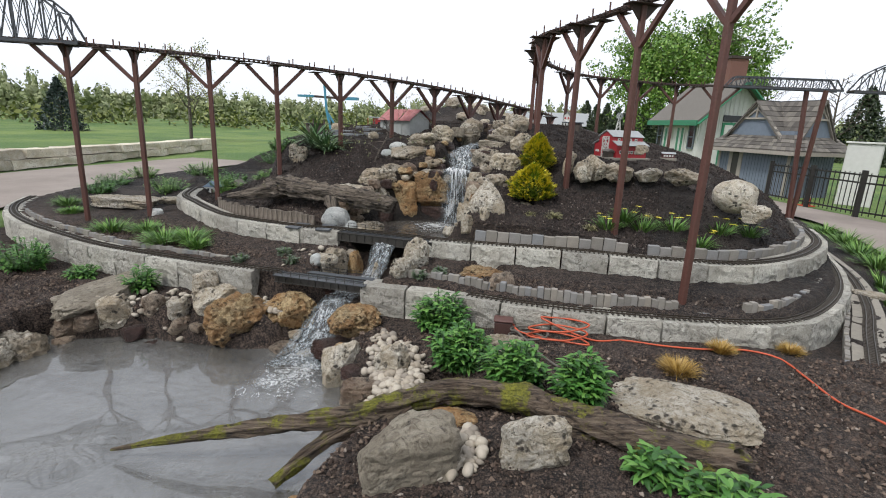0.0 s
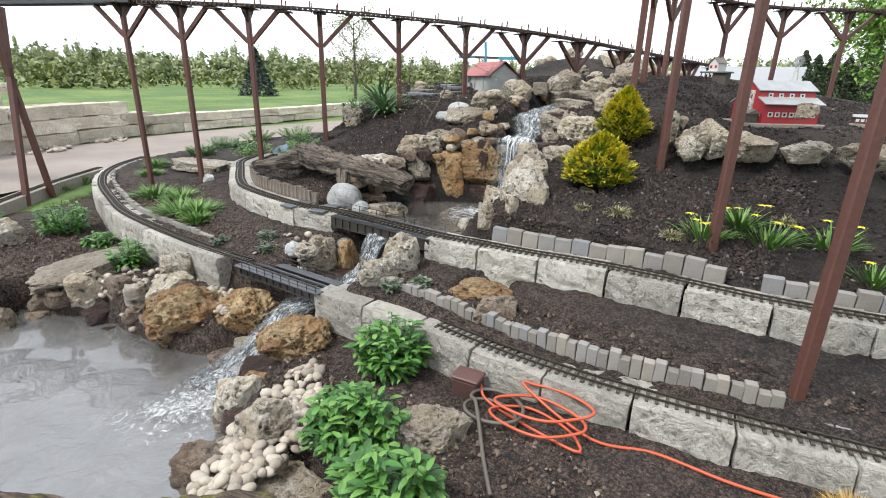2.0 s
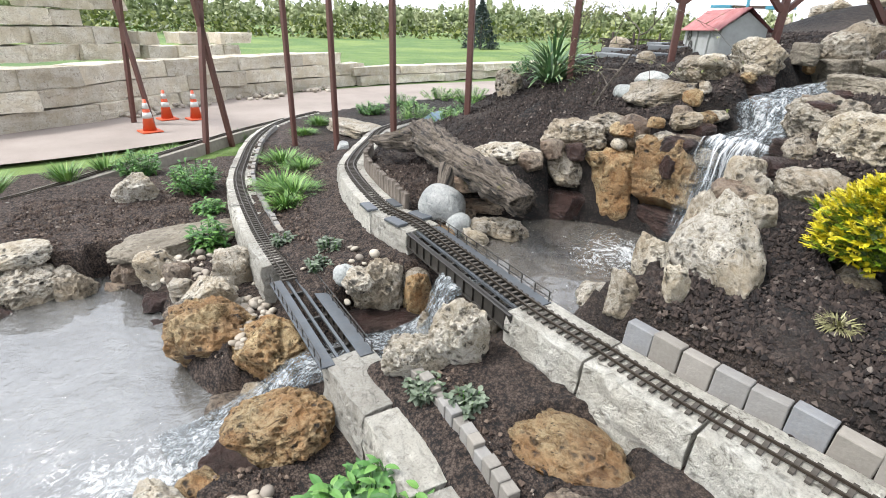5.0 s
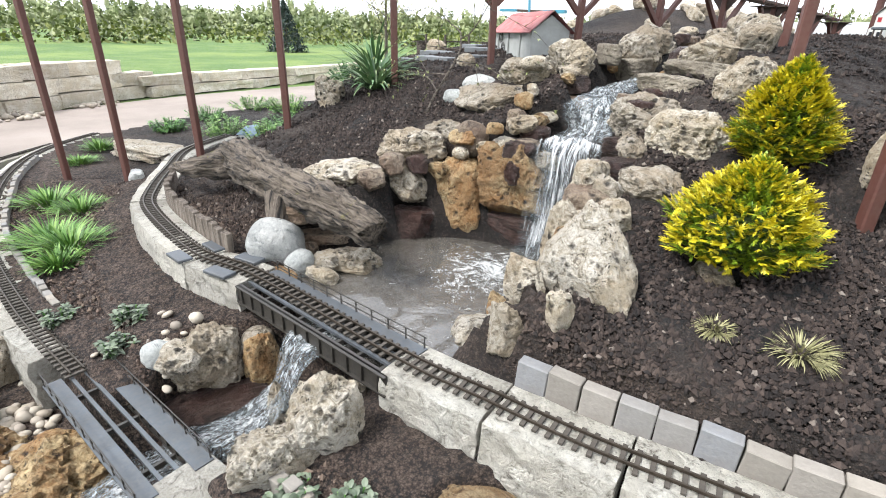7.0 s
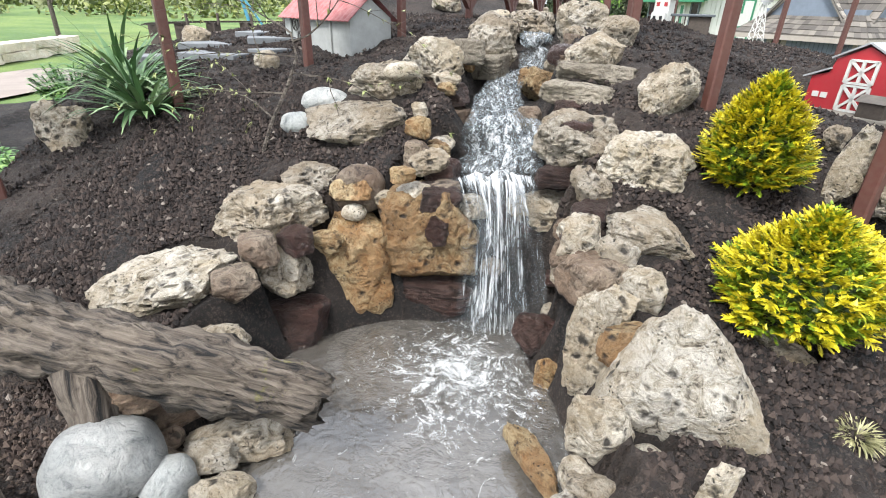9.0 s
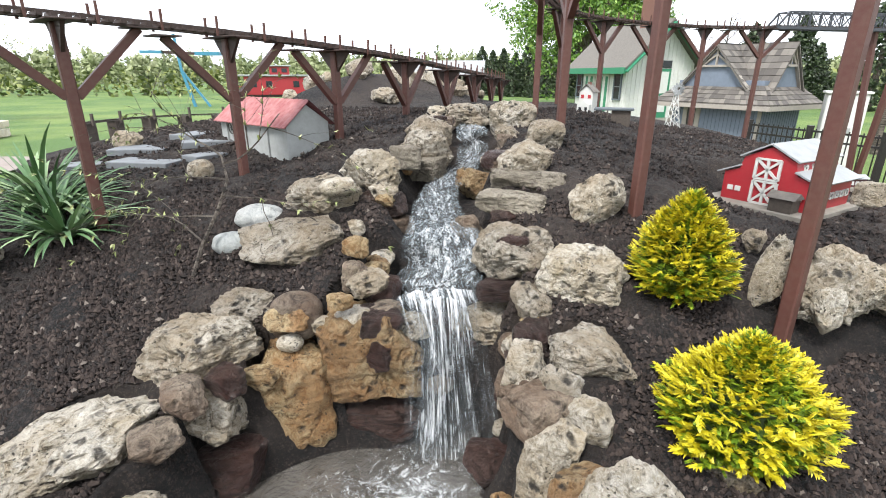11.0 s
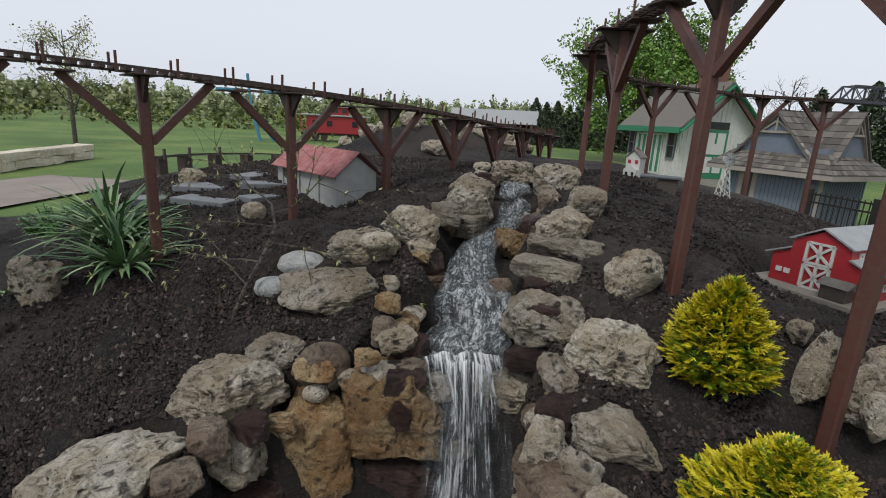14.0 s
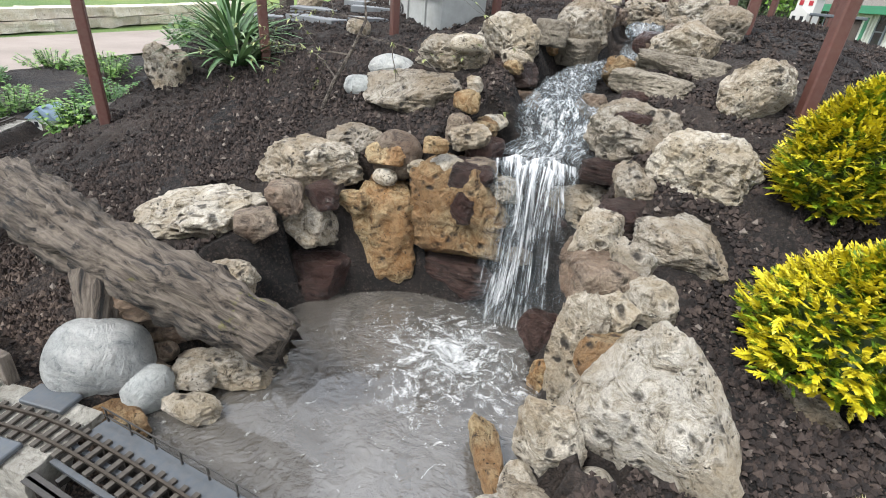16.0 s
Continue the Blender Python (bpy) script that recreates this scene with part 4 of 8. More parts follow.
def log(name, line, radii, mat, label, side=44, limbs=()):
    """A weathered trunk with deep grain; limbs are further (line, radii)."""
    root = thing(name, label, "log", W(*line[0]))
    inv = Matrix.Translation(-W(*line[0]))
    for i, (pts, rad) in enumerate(((line, radii), *limbs)):
        m = smooth_line([W(*p) for p in pts], 0.03)
        n = len(m)
        rr = [float(np.interp(k / (n - 1), np.linspace(0, 1, len(rad)), rad)) * U for k in range(n)]
        bm = bmesh.new()
        rings = tube(bm, m, rr, side if i == 0 else 28, 0.30, i + len(line), 0.02, 0.42)
        for v in rings[-1] + rings[-2]:
            q = (v.co - m[-1])
            v.co += (m[-1] - m[-3]).normalized() * 1.1 * rr[-1] * noise.noise(q * 45)
        turn = (m[-1] - m[0]).to_track_quat("X", "Z").to_matrix().to_4x4()
        bmesh.ops.transform(bm, matrix=turn.inverted() @ inv, verts=bm.verts)
        part("trunk" if i == 0 else "limb", bm, mat, root, "", True).matrix_local = turn
    return root


log("driftwood_log", [(-1.78, 2.80, 0.740), (-1.64, 2.77, 0.770), (-1.4, 2.75, 0.767), (-1.15, 2.76, 0.757), (-0.94, 2.79, 0.728)], (0.045, 0.057, 0.052, 0.049, 0.040), LOG_WOOD,
    "grey weathered driftwood log leaning over the upper pool", limbs=(([(-1.28, 2.73, 0.73), (-1.235, 2.69, 0.69), (-1.215, 2.66, 0.635)], (0.045, 0.032, 0.022)),
    ([(-1.66, 2.76, 0.76), (-1.8, 2.68, 0.72), (-1.95, 2.66, 0.70)], (0.05, 0.03, 0.012)),))
log("mossy_log", [(-0.965, 1.245, 0.262), (-0.78, 1.31, 0.315), (-0.55, 1.42, 0.355), (-0.36, 1.52, 0.385), (-0.16, 1.66, 0.43), (0.02, 1.69, 0.445), (0.2, 1.67, 0.44), (0.4, 1.66, 0.425), (0.56, 1.68, 0.415)],
    (0.004, 0.012, 0.020, 0.026, 0.032, 0.034, 0.036, 0.040, 0.044), MOSS_WOOD, "long dead branch with yellow-green moss lying at the pond edge",
    limbs=(([(-0.24, 1.60, 0.40), (-0.40, 1.47, 0.34), (-0.50, 1.33, 0.25)], (0.030, 0.022, 0.014)),))


def fall(line, widths, label, seed=0, lift=0.012, mat=None):
    """A sheet of falling water over ledges, along plan points; it bulges and frays into strands at its sides."""
    pts = smooth_line([W(*p) for p in line], 0.025)
    n, m = len(pts), 15
    verts, faces = [], []
    for i, (p, d) in enumerate(zip(pts, plane_ways(pts))):
        s = Vector((-d.y, d.x, 0))
        s = s.normalized() if s.length > 1e-3 else Vector((1, 0, 0))
        w = float(np.interp(i / (n - 1), np.linspace(0, 1, len(widths)), widths)) * U
        for k in range(m):
            f = k / (m - 1) * 2 - 1
            q = p + s * w / 2 * f
            b = noise.noise(Vector((f * 4 + seed, i * 0.25, 1.0))) * 0.022 + noise.noise(Vector((f * 12 + seed, i * 0.7, 5.0))) * 0.012
            verts.append(q + Vector((0, -0.2, 1)) * (lift + b + 0.018 * (1 - f * f)))
    for i in range(n - 1):
        for k in range(m - 1):
            a = i * m + k
            faces.append((a, a + 1, a + m + 1, a + m))
    ob = soup("waterfall", verts, faces, mat or FALL_WATER, None, True)
    uv = ob.data.uv_layers.new(name="flow")
    for loop in ob.data.loops:
        i, k = divmod(loop.vertex_index, m)
        uv.data[loop.index].uv = (k / (m - 1), i * 0.025)
    return tagged(ob, label, "waterfall", kind="structure")


fall([(-0.90, 4.66, 1.11), (-0.87, 4.47, 1.105), (-0.862, 4.43, 1.03), (-0.85, 4.2, 1.022), (-0.87, 4.0, 1.016), (-0.885, 3.84, 1.008), (-0.865, 3.66, 0.992), (-0.82, 3.51, 0.968), (-0.815, 3.47, 0.90), (-0.83, 3.43, 0.868), (-0.81, 3.36, 0.862)],
     (0.13, 0.13, 0.13, 0.10, 0.09, 0.10, 0.11, 0.12, 0.15, 0.22, 0.19), "white splashing water tumbling over stone ledges")
fall([(-0.815, 3.37, 0.878), (-0.795, 3.325, 0.855), (-0.778, 3.30, 0.80), (-0.762, 3.27, 0.68), (-0.748, 3.235, 0.555)], (0.19, 0.185, 0.185, 0.20, 0.22), "clear veil of water falling from the last ledge into the pool", 7, 0.012, VEIL_WATER)
fall([(-0.80, 3.34, 0.872), (-0.785, 3.29, 0.83), (-0.772, 3.255, 0.70), (-0.76, 3.215, 0.56)], (0.12, 0.10, 0.12, 0.16), "clear veil of water falling from the last ledge into the pool", 11, 0.018, VEIL_WATER)
fall([(-0.84, 2.60, 0.572), (-0.85, 2.52, 0.56), (-0.86, 2.48, 0.47), (-0.88, 2.42, 0.415), (-0.89, 2.28, 0.40), (-0.90, 2.16, 0.37), (-0.90, 2.08, 0.30), (-0.88, 1.98, 0.245), (-0.84, 1.86, 0.232)],
     (0.12, 0.13, 0.13, 0.13, 0.13, 0.15, 0.17, 0.22, 0.26), "white stream water running under two bridges into the pond", 4)


def foam(name, cx, cy, z, rx, ry, label, ang=0.0):
    n = 40
    verts, faces = [W(cx, cy, z)], []
    c, s = math.cos(ang), math.sin(ang)
    for ring in range(1, 7):
        for k in range(n):
            a = 2 * math.pi * k / n
            r = ring / 6 * (1 + 0.3 * noise.noise(Vector((math.cos(a) * 1.7, math.sin(a) * 1.7, cx * 9))))
            ex, ey = rx * r * math.cos(a), ry * r * math.sin(a)
            x, y = cx + ex * c - ey * s, cy + ex * s + ey * c
            verts.append(W(x, y, z) + Vector((0, 0, (1 - r) * 0.03 + 0.012 * abs(noise.noise(Vector((x * 30, y * 30, 3)))))))
    for k in range(n):
        faces.append((0, 1 + k, 1 + (k + 1) % n))
        for ring in range(5):
            a, b = 1 + ring * n + k, 1 + ring * n + (k + 1) % n
            faces.append((a, a + n, b + n, b))
    ob = soup(name, verts, faces, FOAM, None, True)
    uv = ob.data.uv_layers.new(name="flow")
    for loop in ob.data.loops:
        i = loop.vertex_index
        uv.data[loop.index].uv = (0.0 if i == 0 else ((i - 1) // n + 1) / 6, 0.0)
    return tagged(ob, label, "foam", kind="stuff")


foam("foam", -0.80, 3.06, 0.579, 0.22, 0.24, "white churning foam under the waterfall")
foam("foam", -0.82, 1.80, 0.2385, 0.16, 0.24, "white foam where the stream enters the pond", -0.4)
pebbles("pebbles", [(-0.40, 1.82, 0.11, 110, None), (-0.34, 1.70, 0.09, 90, None), (-0.47, 1.93, 0.08, 80, None), (-0.56, 2.02, 0.05, 30, None)], 0.026, PEBBLE_MIX, "heap of pale rounded river pebbles at the pond edge", 3)
pebbles("pebbles", [(-0.08, 1.46, 0.10, 110, None)], 0.027, PEBBLE_MIX, "pale river pebbles between slabs by the log", 4)
pebbles("pebbles", [(-1.10, 2.09, 0.07, 90, None), (-1.25, 2.05, 0.09, 110, None), (-1.5, 1.93, 0.2, 60, None), (-1.75, 1.83, 0.15, 40, None), (-1.18, 2.3, 0.12, 9, None), (-1.08, 2.38, 0.08, 8, None)], 0.024, PEBBLE_MIX, "pale river pebbles packed between boulders", 6)
pebbles("pebbles", [(-6.0, 1.75, 0.25, 60, 0.30), (-5.5, 1.32, 0.25, 60, 0.30), (-6.5, 2.5, 0.3, 60, 0.30), (-7.1, 3.3, 0.3, 60, 0.30)], 0.06, PEBBLE_MIX, "loose rubble stones along the foot of the block wall", 7)

# ---- boulders, from the upper spring down to the pond ----
rock(ROCK_TAN, "holey", (-1.065, 2.411, 0.484), (0.279, 0.223, 0.301), 76, 1, "tan weathered limestone boulder with rough faces")
rock(ROCK_TAN, "round", (-1.018, 2.510, 0.502), (0.138, 0.110, 0.143), 70, 2, "tan weathered limestone boulder with rough faces")
rock(ROCK_GOLD, "rough", (-0.986, 2.508, 0.463), (0.170, 0.102, 0.277), 69, 3, "golden-brown limestone boulder stained by water")
rock(ROCK_GREY, "round", (-1.087, 2.325, 0.519), (0.112, 0.090, 0.119), 81, 4, "smooth pale grey rounded boulder")
rock(ROCK_DARK, "slab", (-1.009, 2.410, 0.358), (0.476, 0.286, 0.104), 75, 5, "dark red-brown wet sandstone slab")
rock(ROCK_PALE, "holey", (-0.639, 2.459, 0.562), (0.236, 0.189, 0.357), 63, 6, "pale cream limestone boulder with pitted faces")
rock(ROCK_PALE, "holey", (-0.658, 2.372, 0.529), (0.254, 0.152, 0.224), 70, 7, "pale cream limestone boulder with pitted faces")
rock(ROCK_GREY, "round", (-1.212, 2.665, 0.640), (0.275, 0.22, 0.255), 40, 8, "smooth pale grey rounded boulder")
rock(ROCK_GREY, "round", (-1.137, 2.690, 0.600), (0.140, 0.115, 0.150), 67, 9, "pale cream limestone boulder with pitted faces")
rock(ROCK_BROWN, "round", (-1.186, 2.747, 0.612), (0.085, 0.07, 0.07), 64, 10, "grey-brown sandstone boulder with worn edges")
rock(ROCK_PALE, "flat", (-1.108, 2.745, 0.606), (0.150, 0.10, 0.055), 25, 11, "pale cream limestone slab with pitted faces")
rock(ROCK_PALE, "rough", (-1.066, 2.706, 0.590), (0.180, 0.10, 0.085), 30, 12, "pale cream limestone boulder with pitted faces")
rock(ROCK_GOLD, "flat", (-1.122, 2.632, 0.590), (0.19, 0.11, 0.06), -5, 13, "golden-brown limestone slab stained by water")
rock(ROCK_TAN, "holey", (-1.098, 2.806, 0.585), (0.33, 0.2, 0.14), 35, 14, "tan weathered limestone boulder with rough faces")
rock(ROCK_BROWN, "slab", (-1.210, 2.792, 0.628), (0.296, 0.148, 0.065), 63, 15, "grey-brown sandstone slab with worn edges")
rock(ROCK_GOLD, "rough", (-0.640, 2.885, 0.600), (0.25, 0.085, 0.09), -50, 16, "golden-brown limestone boulder stained by water")
rock(ROCK_PALE, "round", (-0.492, 2.852, 0.668), (0.115, 0.085, 0.15), -30, 17, "pale cream limestone boulder with pitted faces")
rock(ROCK_PALE, "peak", (-0.462, 2.925, 0.772), (0.41, 0.25, 0.43), -10, 18, "pale cream limestone boulder with pitted faces")
rock(ROCK_TAN, "rough", (-0.300, 3.07, 0.735), (0.22, 0.14, 0.14), -25, 19, "tan weathered limestone boulder with rough faces")
rock(ROCK_PALE, "holey", (-0.111, 2.049, 0.408), (0.324, 0.259, 0.193), 48, 20, "pale cream limestone boulder with pitted faces")
rock(ROCK_PALE, "holey", (-1.351, 2.968, 0.740), (0.492, 0.393, 0.175), 49, 21, "pale cream limestone boulder with pitted faces")
rock(ROCK_TAN, "holey", (-1.255, 3.168, 0.814), (0.431, 0.345, 0.242), 37, 22, "tan weathered limestone boulder with rough faces")
rock(ROCK_TAN, "holey", (-1.211, 3.270, 0.864), (0.233, 0.186, 0.146), 32, 23, "tan weathered limestone boulder with rough faces")
rock(ROCK_BROWN, "round", (-1.082, 3.253, 0.863), (0.193, 0.135, 0.204), 26, 24, "grey-brown sandstone boulder with worn edges")
rock(ROCK_PALE, "round", (-1.077, 3.205, 0.829), (0.096, 0.067, 0.066), 27, 25, "pale cream limestone boulder with pitted faces")
rock(ROCK_TAN, "rough", (-1.193, 3.090, 0.729), (0.246, 0.197, 0.233), 37, 26, "tan weathered limestone boulder with rough faces")
rock(ROCK_GOLD, "block", (-1.094, 3.217, 0.695), (0.308, 0.246, 0.430), 28, 27, "golden-brown limestone block stained by water")
rock(ROCK_GOLD, "block", (-0.939, 3.309, 0.754), (0.403, 0.322, 0.468), 17, 28, "golden-brown limestone block stained by water")
rock(ROCK_DARK, "slab", (-0.934, 3.299, 0.622), (0.372, 0.298, 0.153), 17, 29, "dark red-brown wet sandstone slab")
rock(ROCK_GOLD, "slab", (-0.980, 3.241, 0.911), (0.099, 0.069, 0.056), 21, 30, "golden-brown limestone slab stained by water")
rock(ROCK_TAN, "flat", (-1.169, 3.440, 0.952), (0.454, 0.318, 0.208), 26, 31, "tan weathered limestone slab with rough faces")
rock(ROCK_GREY, "round", (-1.292, 3.513, 0.994), (0.223, 0.156, 0.121), 29, 32, "smooth pale grey rounded boulder")
rock(ROCK_GREY, "round", (-1.322, 3.423, 0.950), (0.161, 0.113, 0.104), 32, 33, "smooth pale grey rounded boulder")
rock(ROCK_GOLD, "rough", (-0.993, 3.378, 0.977), (0.111, 0.077, 0.097), 19, 34, "golden-brown limestone boulder stained by water")
rock(ROCK_BROWN, "block", (-0.981, 3.348, 0.922), (0.127, 0.089, 0.122), 19, 35, "grey-brown sandstone block with worn edges")
rock(ROCK_TAN, "holey", (-1.150, 3.586, 1.036), (0.370, 0.259, 0.212), 22, 36, "tan weathered limestone boulder with rough faces")
rock(ROCK_PALE, "round", (-1.091, 3.541, 1.074), (0.165, 0.116, 0.083), 21, 37, "pale cream limestone boulder with pitted faces")
rock(ROCK_PALE, "rough", (-1.056, 3.695, 1.087), (0.308, 0.216, 0.228), 17, 38, "pale cream limestone boulder with pitted faces")
rock(ROCK_TAN, "rough", (-1.012, 3.444, 1.003), (0.073, 0.051, 0.071), 19, 39, "tan weathered limestone boulder with rough faces")
rock(ROCK_DARK, "slab", (-1.007, 3.642, 1.008), (0.245, 0.196, 0.123), 16, 40, "dark red-brown wet sandstone slab")
rock(ROCK_BROWN, "slab", (-0.984, 3.622, 0.942), (0.247, 0.197, 0.137), 15, 41, "grey-brown sandstone slab with worn edges")
rock(ROCK_TAN, "rough", (-0.953, 3.975, 1.110), (0.301, 0.211, 0.228), 11, 42, "tan weathered limestone boulder with rough faces")
rock(ROCK_SLAB, "flat", (-0.623, 3.699, 1.075), (0.393, 0.196, 0.092), -1, 43, "flat buff limestone slab with split edges")
rock(ROCK_SLAB, "flat", (-0.668, 3.591, 1.038), (0.325, 0.195, 0.105), 1, 44, "flat buff limestone slab with split edges")
rock(ROCK_TAN, "rough", (-0.470, 3.570, 1.052), (0.237, 0.190, 0.260), -8, 45, "tan weathered limestone boulder with rough faces")
rock(ROCK_TAN, "holey", (-0.653, 3.449, 0.969), (0.339, 0.237, 0.218), 0, 46, "tan weathered limestone boulder with rough faces")
rock(ROCK_GOLD, "rough", (-0.800, 3.935, 1.012), (0.21, 0.18, 0.19), 7, 47, "golden-brown limestone boulder in the running water")
rock(ROCK_BROWN, "rough", (-0.775, 3.585, 0.972), (0.15, 0.13, 0.13), 17, 48, "dark wet boulder splitting the cascade")
rock(ROCK_DARK, "block", (-0.80, 3.40, 0.70), (0.30, 0.22, 0.46), 5, 52, "dark wet rock face behind the falling water")
rock(ROCK_DARK, "slab", (-0.658, 3.417, 0.892), (0.255, 0.179, 0.082), 1, 48, "dark red-brown wet sandstone slab")
rock(ROCK_PALE, "holey", (-0.507, 3.390, 0.940), (0.340, 0.272, 0.244), -8, 49, "pale cream limestone boulder with pitted faces")
rock(ROCK_TAN, "block", (-0.707, 3.416, 0.804), (0.305, 0.213, 0.153), 3, 50, "tan weathered limestone block with rough faces")
rock(ROCK_TAN, "block", (-0.613, 3.156, 0.831), (0.168, 0.117, 0.257), -2, 51, "tan weathered limestone block with rough faces")
rock(ROCK_TAN, "flat", (-0.494, 3.232, 0.846), (0.292, 0.233, 0.170), -10, 52, "tan weathered limestone slab with rough faces")
rock(ROCK_PALE, "rough", (-0.556, 3.116, 0.844), (0.136, 0.095, 0.144), -6, 53, "pale cream limestone boulder with pitted faces")
rock(ROCK_GOLD, "rough", (-0.603, 3.287, 0.874), (0.096, 0.067, 0.091), -2, 54, "golden-brown limestone boulder stained by water")
rock(ROCK_PALE, "rough", (-0.514, 3.082, 0.804), (0.158, 0.111, 0.174), -10, 55, "pale cream limestone boulder with pitted faces")
rock(ROCK_TAN, "holey", (-0.577, 3.001, 0.746), (0.157, 0.094, 0.399), -6, 56, "tan weathered limestone boulder with rough faces")
rock(ROCK_TAN, "rough", (-0.559, 2.864, 0.709), (0.164, 0.115, 0.230), -9, 57, "tan weathered limestone boulder with rough faces")
rock(ROCK_TAN, "rough", (-0.556, 2.801, 0.664), (0.147, 0.103, 0.052), -10, 58, "tan weathered limestone boulder with rough faces")
rock(ROCK_GOLD, "rough", (-0.637, 3.094, 0.600), (0.097, 0.068, 0.138), -0, 59, "golden-brown limestone boulder stained by water")
rock(ROCK_DARK, "rough", (-0.669, 3.162, 0.629), (0.190, 0.133, 0.147), 2, 60, "dark red-brown wet sandstone boulder")
rock(ROCK_DARK, "slab", (-1.160, 3.085, 0.602), (0.262, 0.183, 0.221), 35, 61, "dark red-brown wet sandstone slab")
rock(ROCK_PALE, "holey", (-0.147, 3.402, 0.966), (0.110, 0.088, 0.299), -26, 62, "pale cream limestone boulder with pitted faces")
rock(ROCK_TAN, "rough", (0.010, 3.428, 0.953), (0.251, 0.176, 0.268), -33, 63, "tan weathered limestone boulder with rough faces")
rock(ROCK_PALE, "flat", (0.221, 3.784, 1.054), (0.149, 0.119, 0.113), -32, 64, "pale cream limestone slab with pitted faces")
rock(ROCK_TAN, "rough", (-0.970, 4.077, 1.143), (0.297, 0.238, 0.249), 12, 65, "tan weathered limestone boulder with rough faces")
rock(ROCK_TAN, "holey", (-0.937, 4.791, 1.148), (0.414, 0.331, 0.237), 7, 66, "tan weathered limestone boulder with rough faces")
rock(ROCK_PALE, "rough", (-0.702, 4.305, 1.170), (0.322, 0.257, 0.293), 2, 67, "pale cream limestone boulder with pitted faces")
rock(ROCK_TAN, "rough", (-0.586, 3.979, 1.154), (0.213, 0.170, 0.199), -2, 68, "tan weathered limestone boulder with rough faces")
rock(ROCK_SLAB, "slab", (-0.996, 3.843, 1.102), (0.179, 0.143, 0.125), 14, 69, "flat buff limestone slab with split edges")
rock(ROCK_TAN, "flat", (-0.748, 4.222, 1.032), (0.220, 0.176, 0.127), 4, 70, "tan weathered limestone slab with rough faces")
rock(ROCK_TAN, "rough", (-2.205, 4.149, 1.081), (0.198, 0.158, 0.163), 42, 71, "tan weathered limestone boulder with rough faces")
rock(ROCK_TAN, "round", (-1.672, 3.832, 1.042), (0.149, 0.119, 0.131), 36, 72, "tan weathered limestone boulder with rough faces")
rock(ROCK_TAN, "rough", (-0.143, 3.512, 0.998), (0.087, 0.061, 0.097), -24, 73, "tan weathered limestone boulder with rough faces")
rock(ROCK_PALE, "holey", (-0.052, 3.390, 0.937), (0.235, 0.188, 0.241), 9, 74, "pale cream limestone boulder with pitted faces")
rock(ROCK_TAN, "rough", (0.110, 3.441, 0.934), (0.343, 0.274, 0.202), 5, 75, "tan weathered limestone boulder with rough faces")
rock(ROCK_PALE, "rough", (0.279, 3.466, 0.930), (0.269, 0.215, 0.149), 2, 76, "pale cream limestone boulder with pitted faces")
rock(ROCK_TAN, "rough", (0.455, 3.519, 0.927), (0.351, 0.281, 0.178), -2, 77, "tan weathered limestone boulder with rough faces")
rock(ROCK_PALE, "round", (0.704, 3.416, 0.857), (0.376, 0.301, 0.320), -7, 78, "pale cream limestone boulder with pitted faces")
rock(ROCK_PALE, "flat", (0.794, 3.333, 0.786), (0.245, 0.196, 0.168), -10, 79, "pale cream limestone slab with pitted faces")
rock(ROCK_TAN, "rough", (-1.962, 3.319, 0.910), (0.242, 0.194, 0.261), 42, 80, "tan weathered limestone boulder with rough faces")
rock(ROCK_SLAB, "flat", (-1.878, 1.846, 0.353), (0.741, 0.667, 0.183), 69, 81, "flat buff limestone slab with split edges")
rock(ROCK_BROWN, "flat", (-1.860, 1.698, 0.284), (0.300, 0.240, 0.195), 72, 82, "grey-brown sandstone slab with worn edges")
rock(ROCK_TAN, "block", (-1.734, 1.805, 0.315), (0.281, 0.225, 0.317), 68, 83, "tan weathered limestone block with rough faces")
rock(ROCK_BROWN, "rough", (-1.584, 1.867, 0.354), (0.167, 0.134, 0.199), 65, 84, "grey-brown sandstone boulder with worn edges")
rock(ROCK_PALE, "slab", (-1.475, 1.897, 0.355), (0.170, 0.136, 0.170), 63, 85, "pale cream limestone slab with pitted faces")
rock(ROCK_BROWN, "rough", (-1.445, 1.873, 0.292), (0.195, 0.137, 0.135), 63, 86, "grey-brown sandstone boulder with worn edges")
rock(ROCK_PALE, "rough", (-1.350, 1.975, 0.391), (0.320, 0.256, 0.262), 60, 87, "pale cream limestone boulder with pitted faces")
rock(ROCK_GOLD, "holey", (-1.225, 1.966, 0.324), (0.492, 0.345, 0.434), 58, 88, "golden-brown limestone boulder stained by water")
rock(ROCK_GOLD, "holey", (-1.068, 2.108, 0.331), (0.436, 0.305, 0.369), 52, 89, "golden-brown limestone boulder stained by water")
rock(ROCK_TAN, "holey", (-1.842, 1.493, 0.217), (0.339, 0.271, 0.435), 65, 90, "tan weathered limestone boulder with rough faces")
rock(ROCK_BROWN, "round", (-1.896, 1.629, 0.174), (0.396, 0.277, 0.141), 63, 91, "grey-brown sandstone boulder with worn edges")
rock(ROCK_TAN, "holey", (-1.862, 1.333, 0.244), (0.513, 0.411, 0.374), -260, 92, "tan weathered limestone boulder with rough faces")
rock(ROCK_PALE, "rough", (-1.923, 1.332, 0.367), (0.426, 0.298, 0.152), -260, 93, "pale cream limestone boulder with pitted faces")
rock(ROCK_PALE, "rough", (-2.512, 1.656, 0.400), (0.376, 0.263, 0.299), -269, 94, "pale cream limestone boulder with pitted faces")
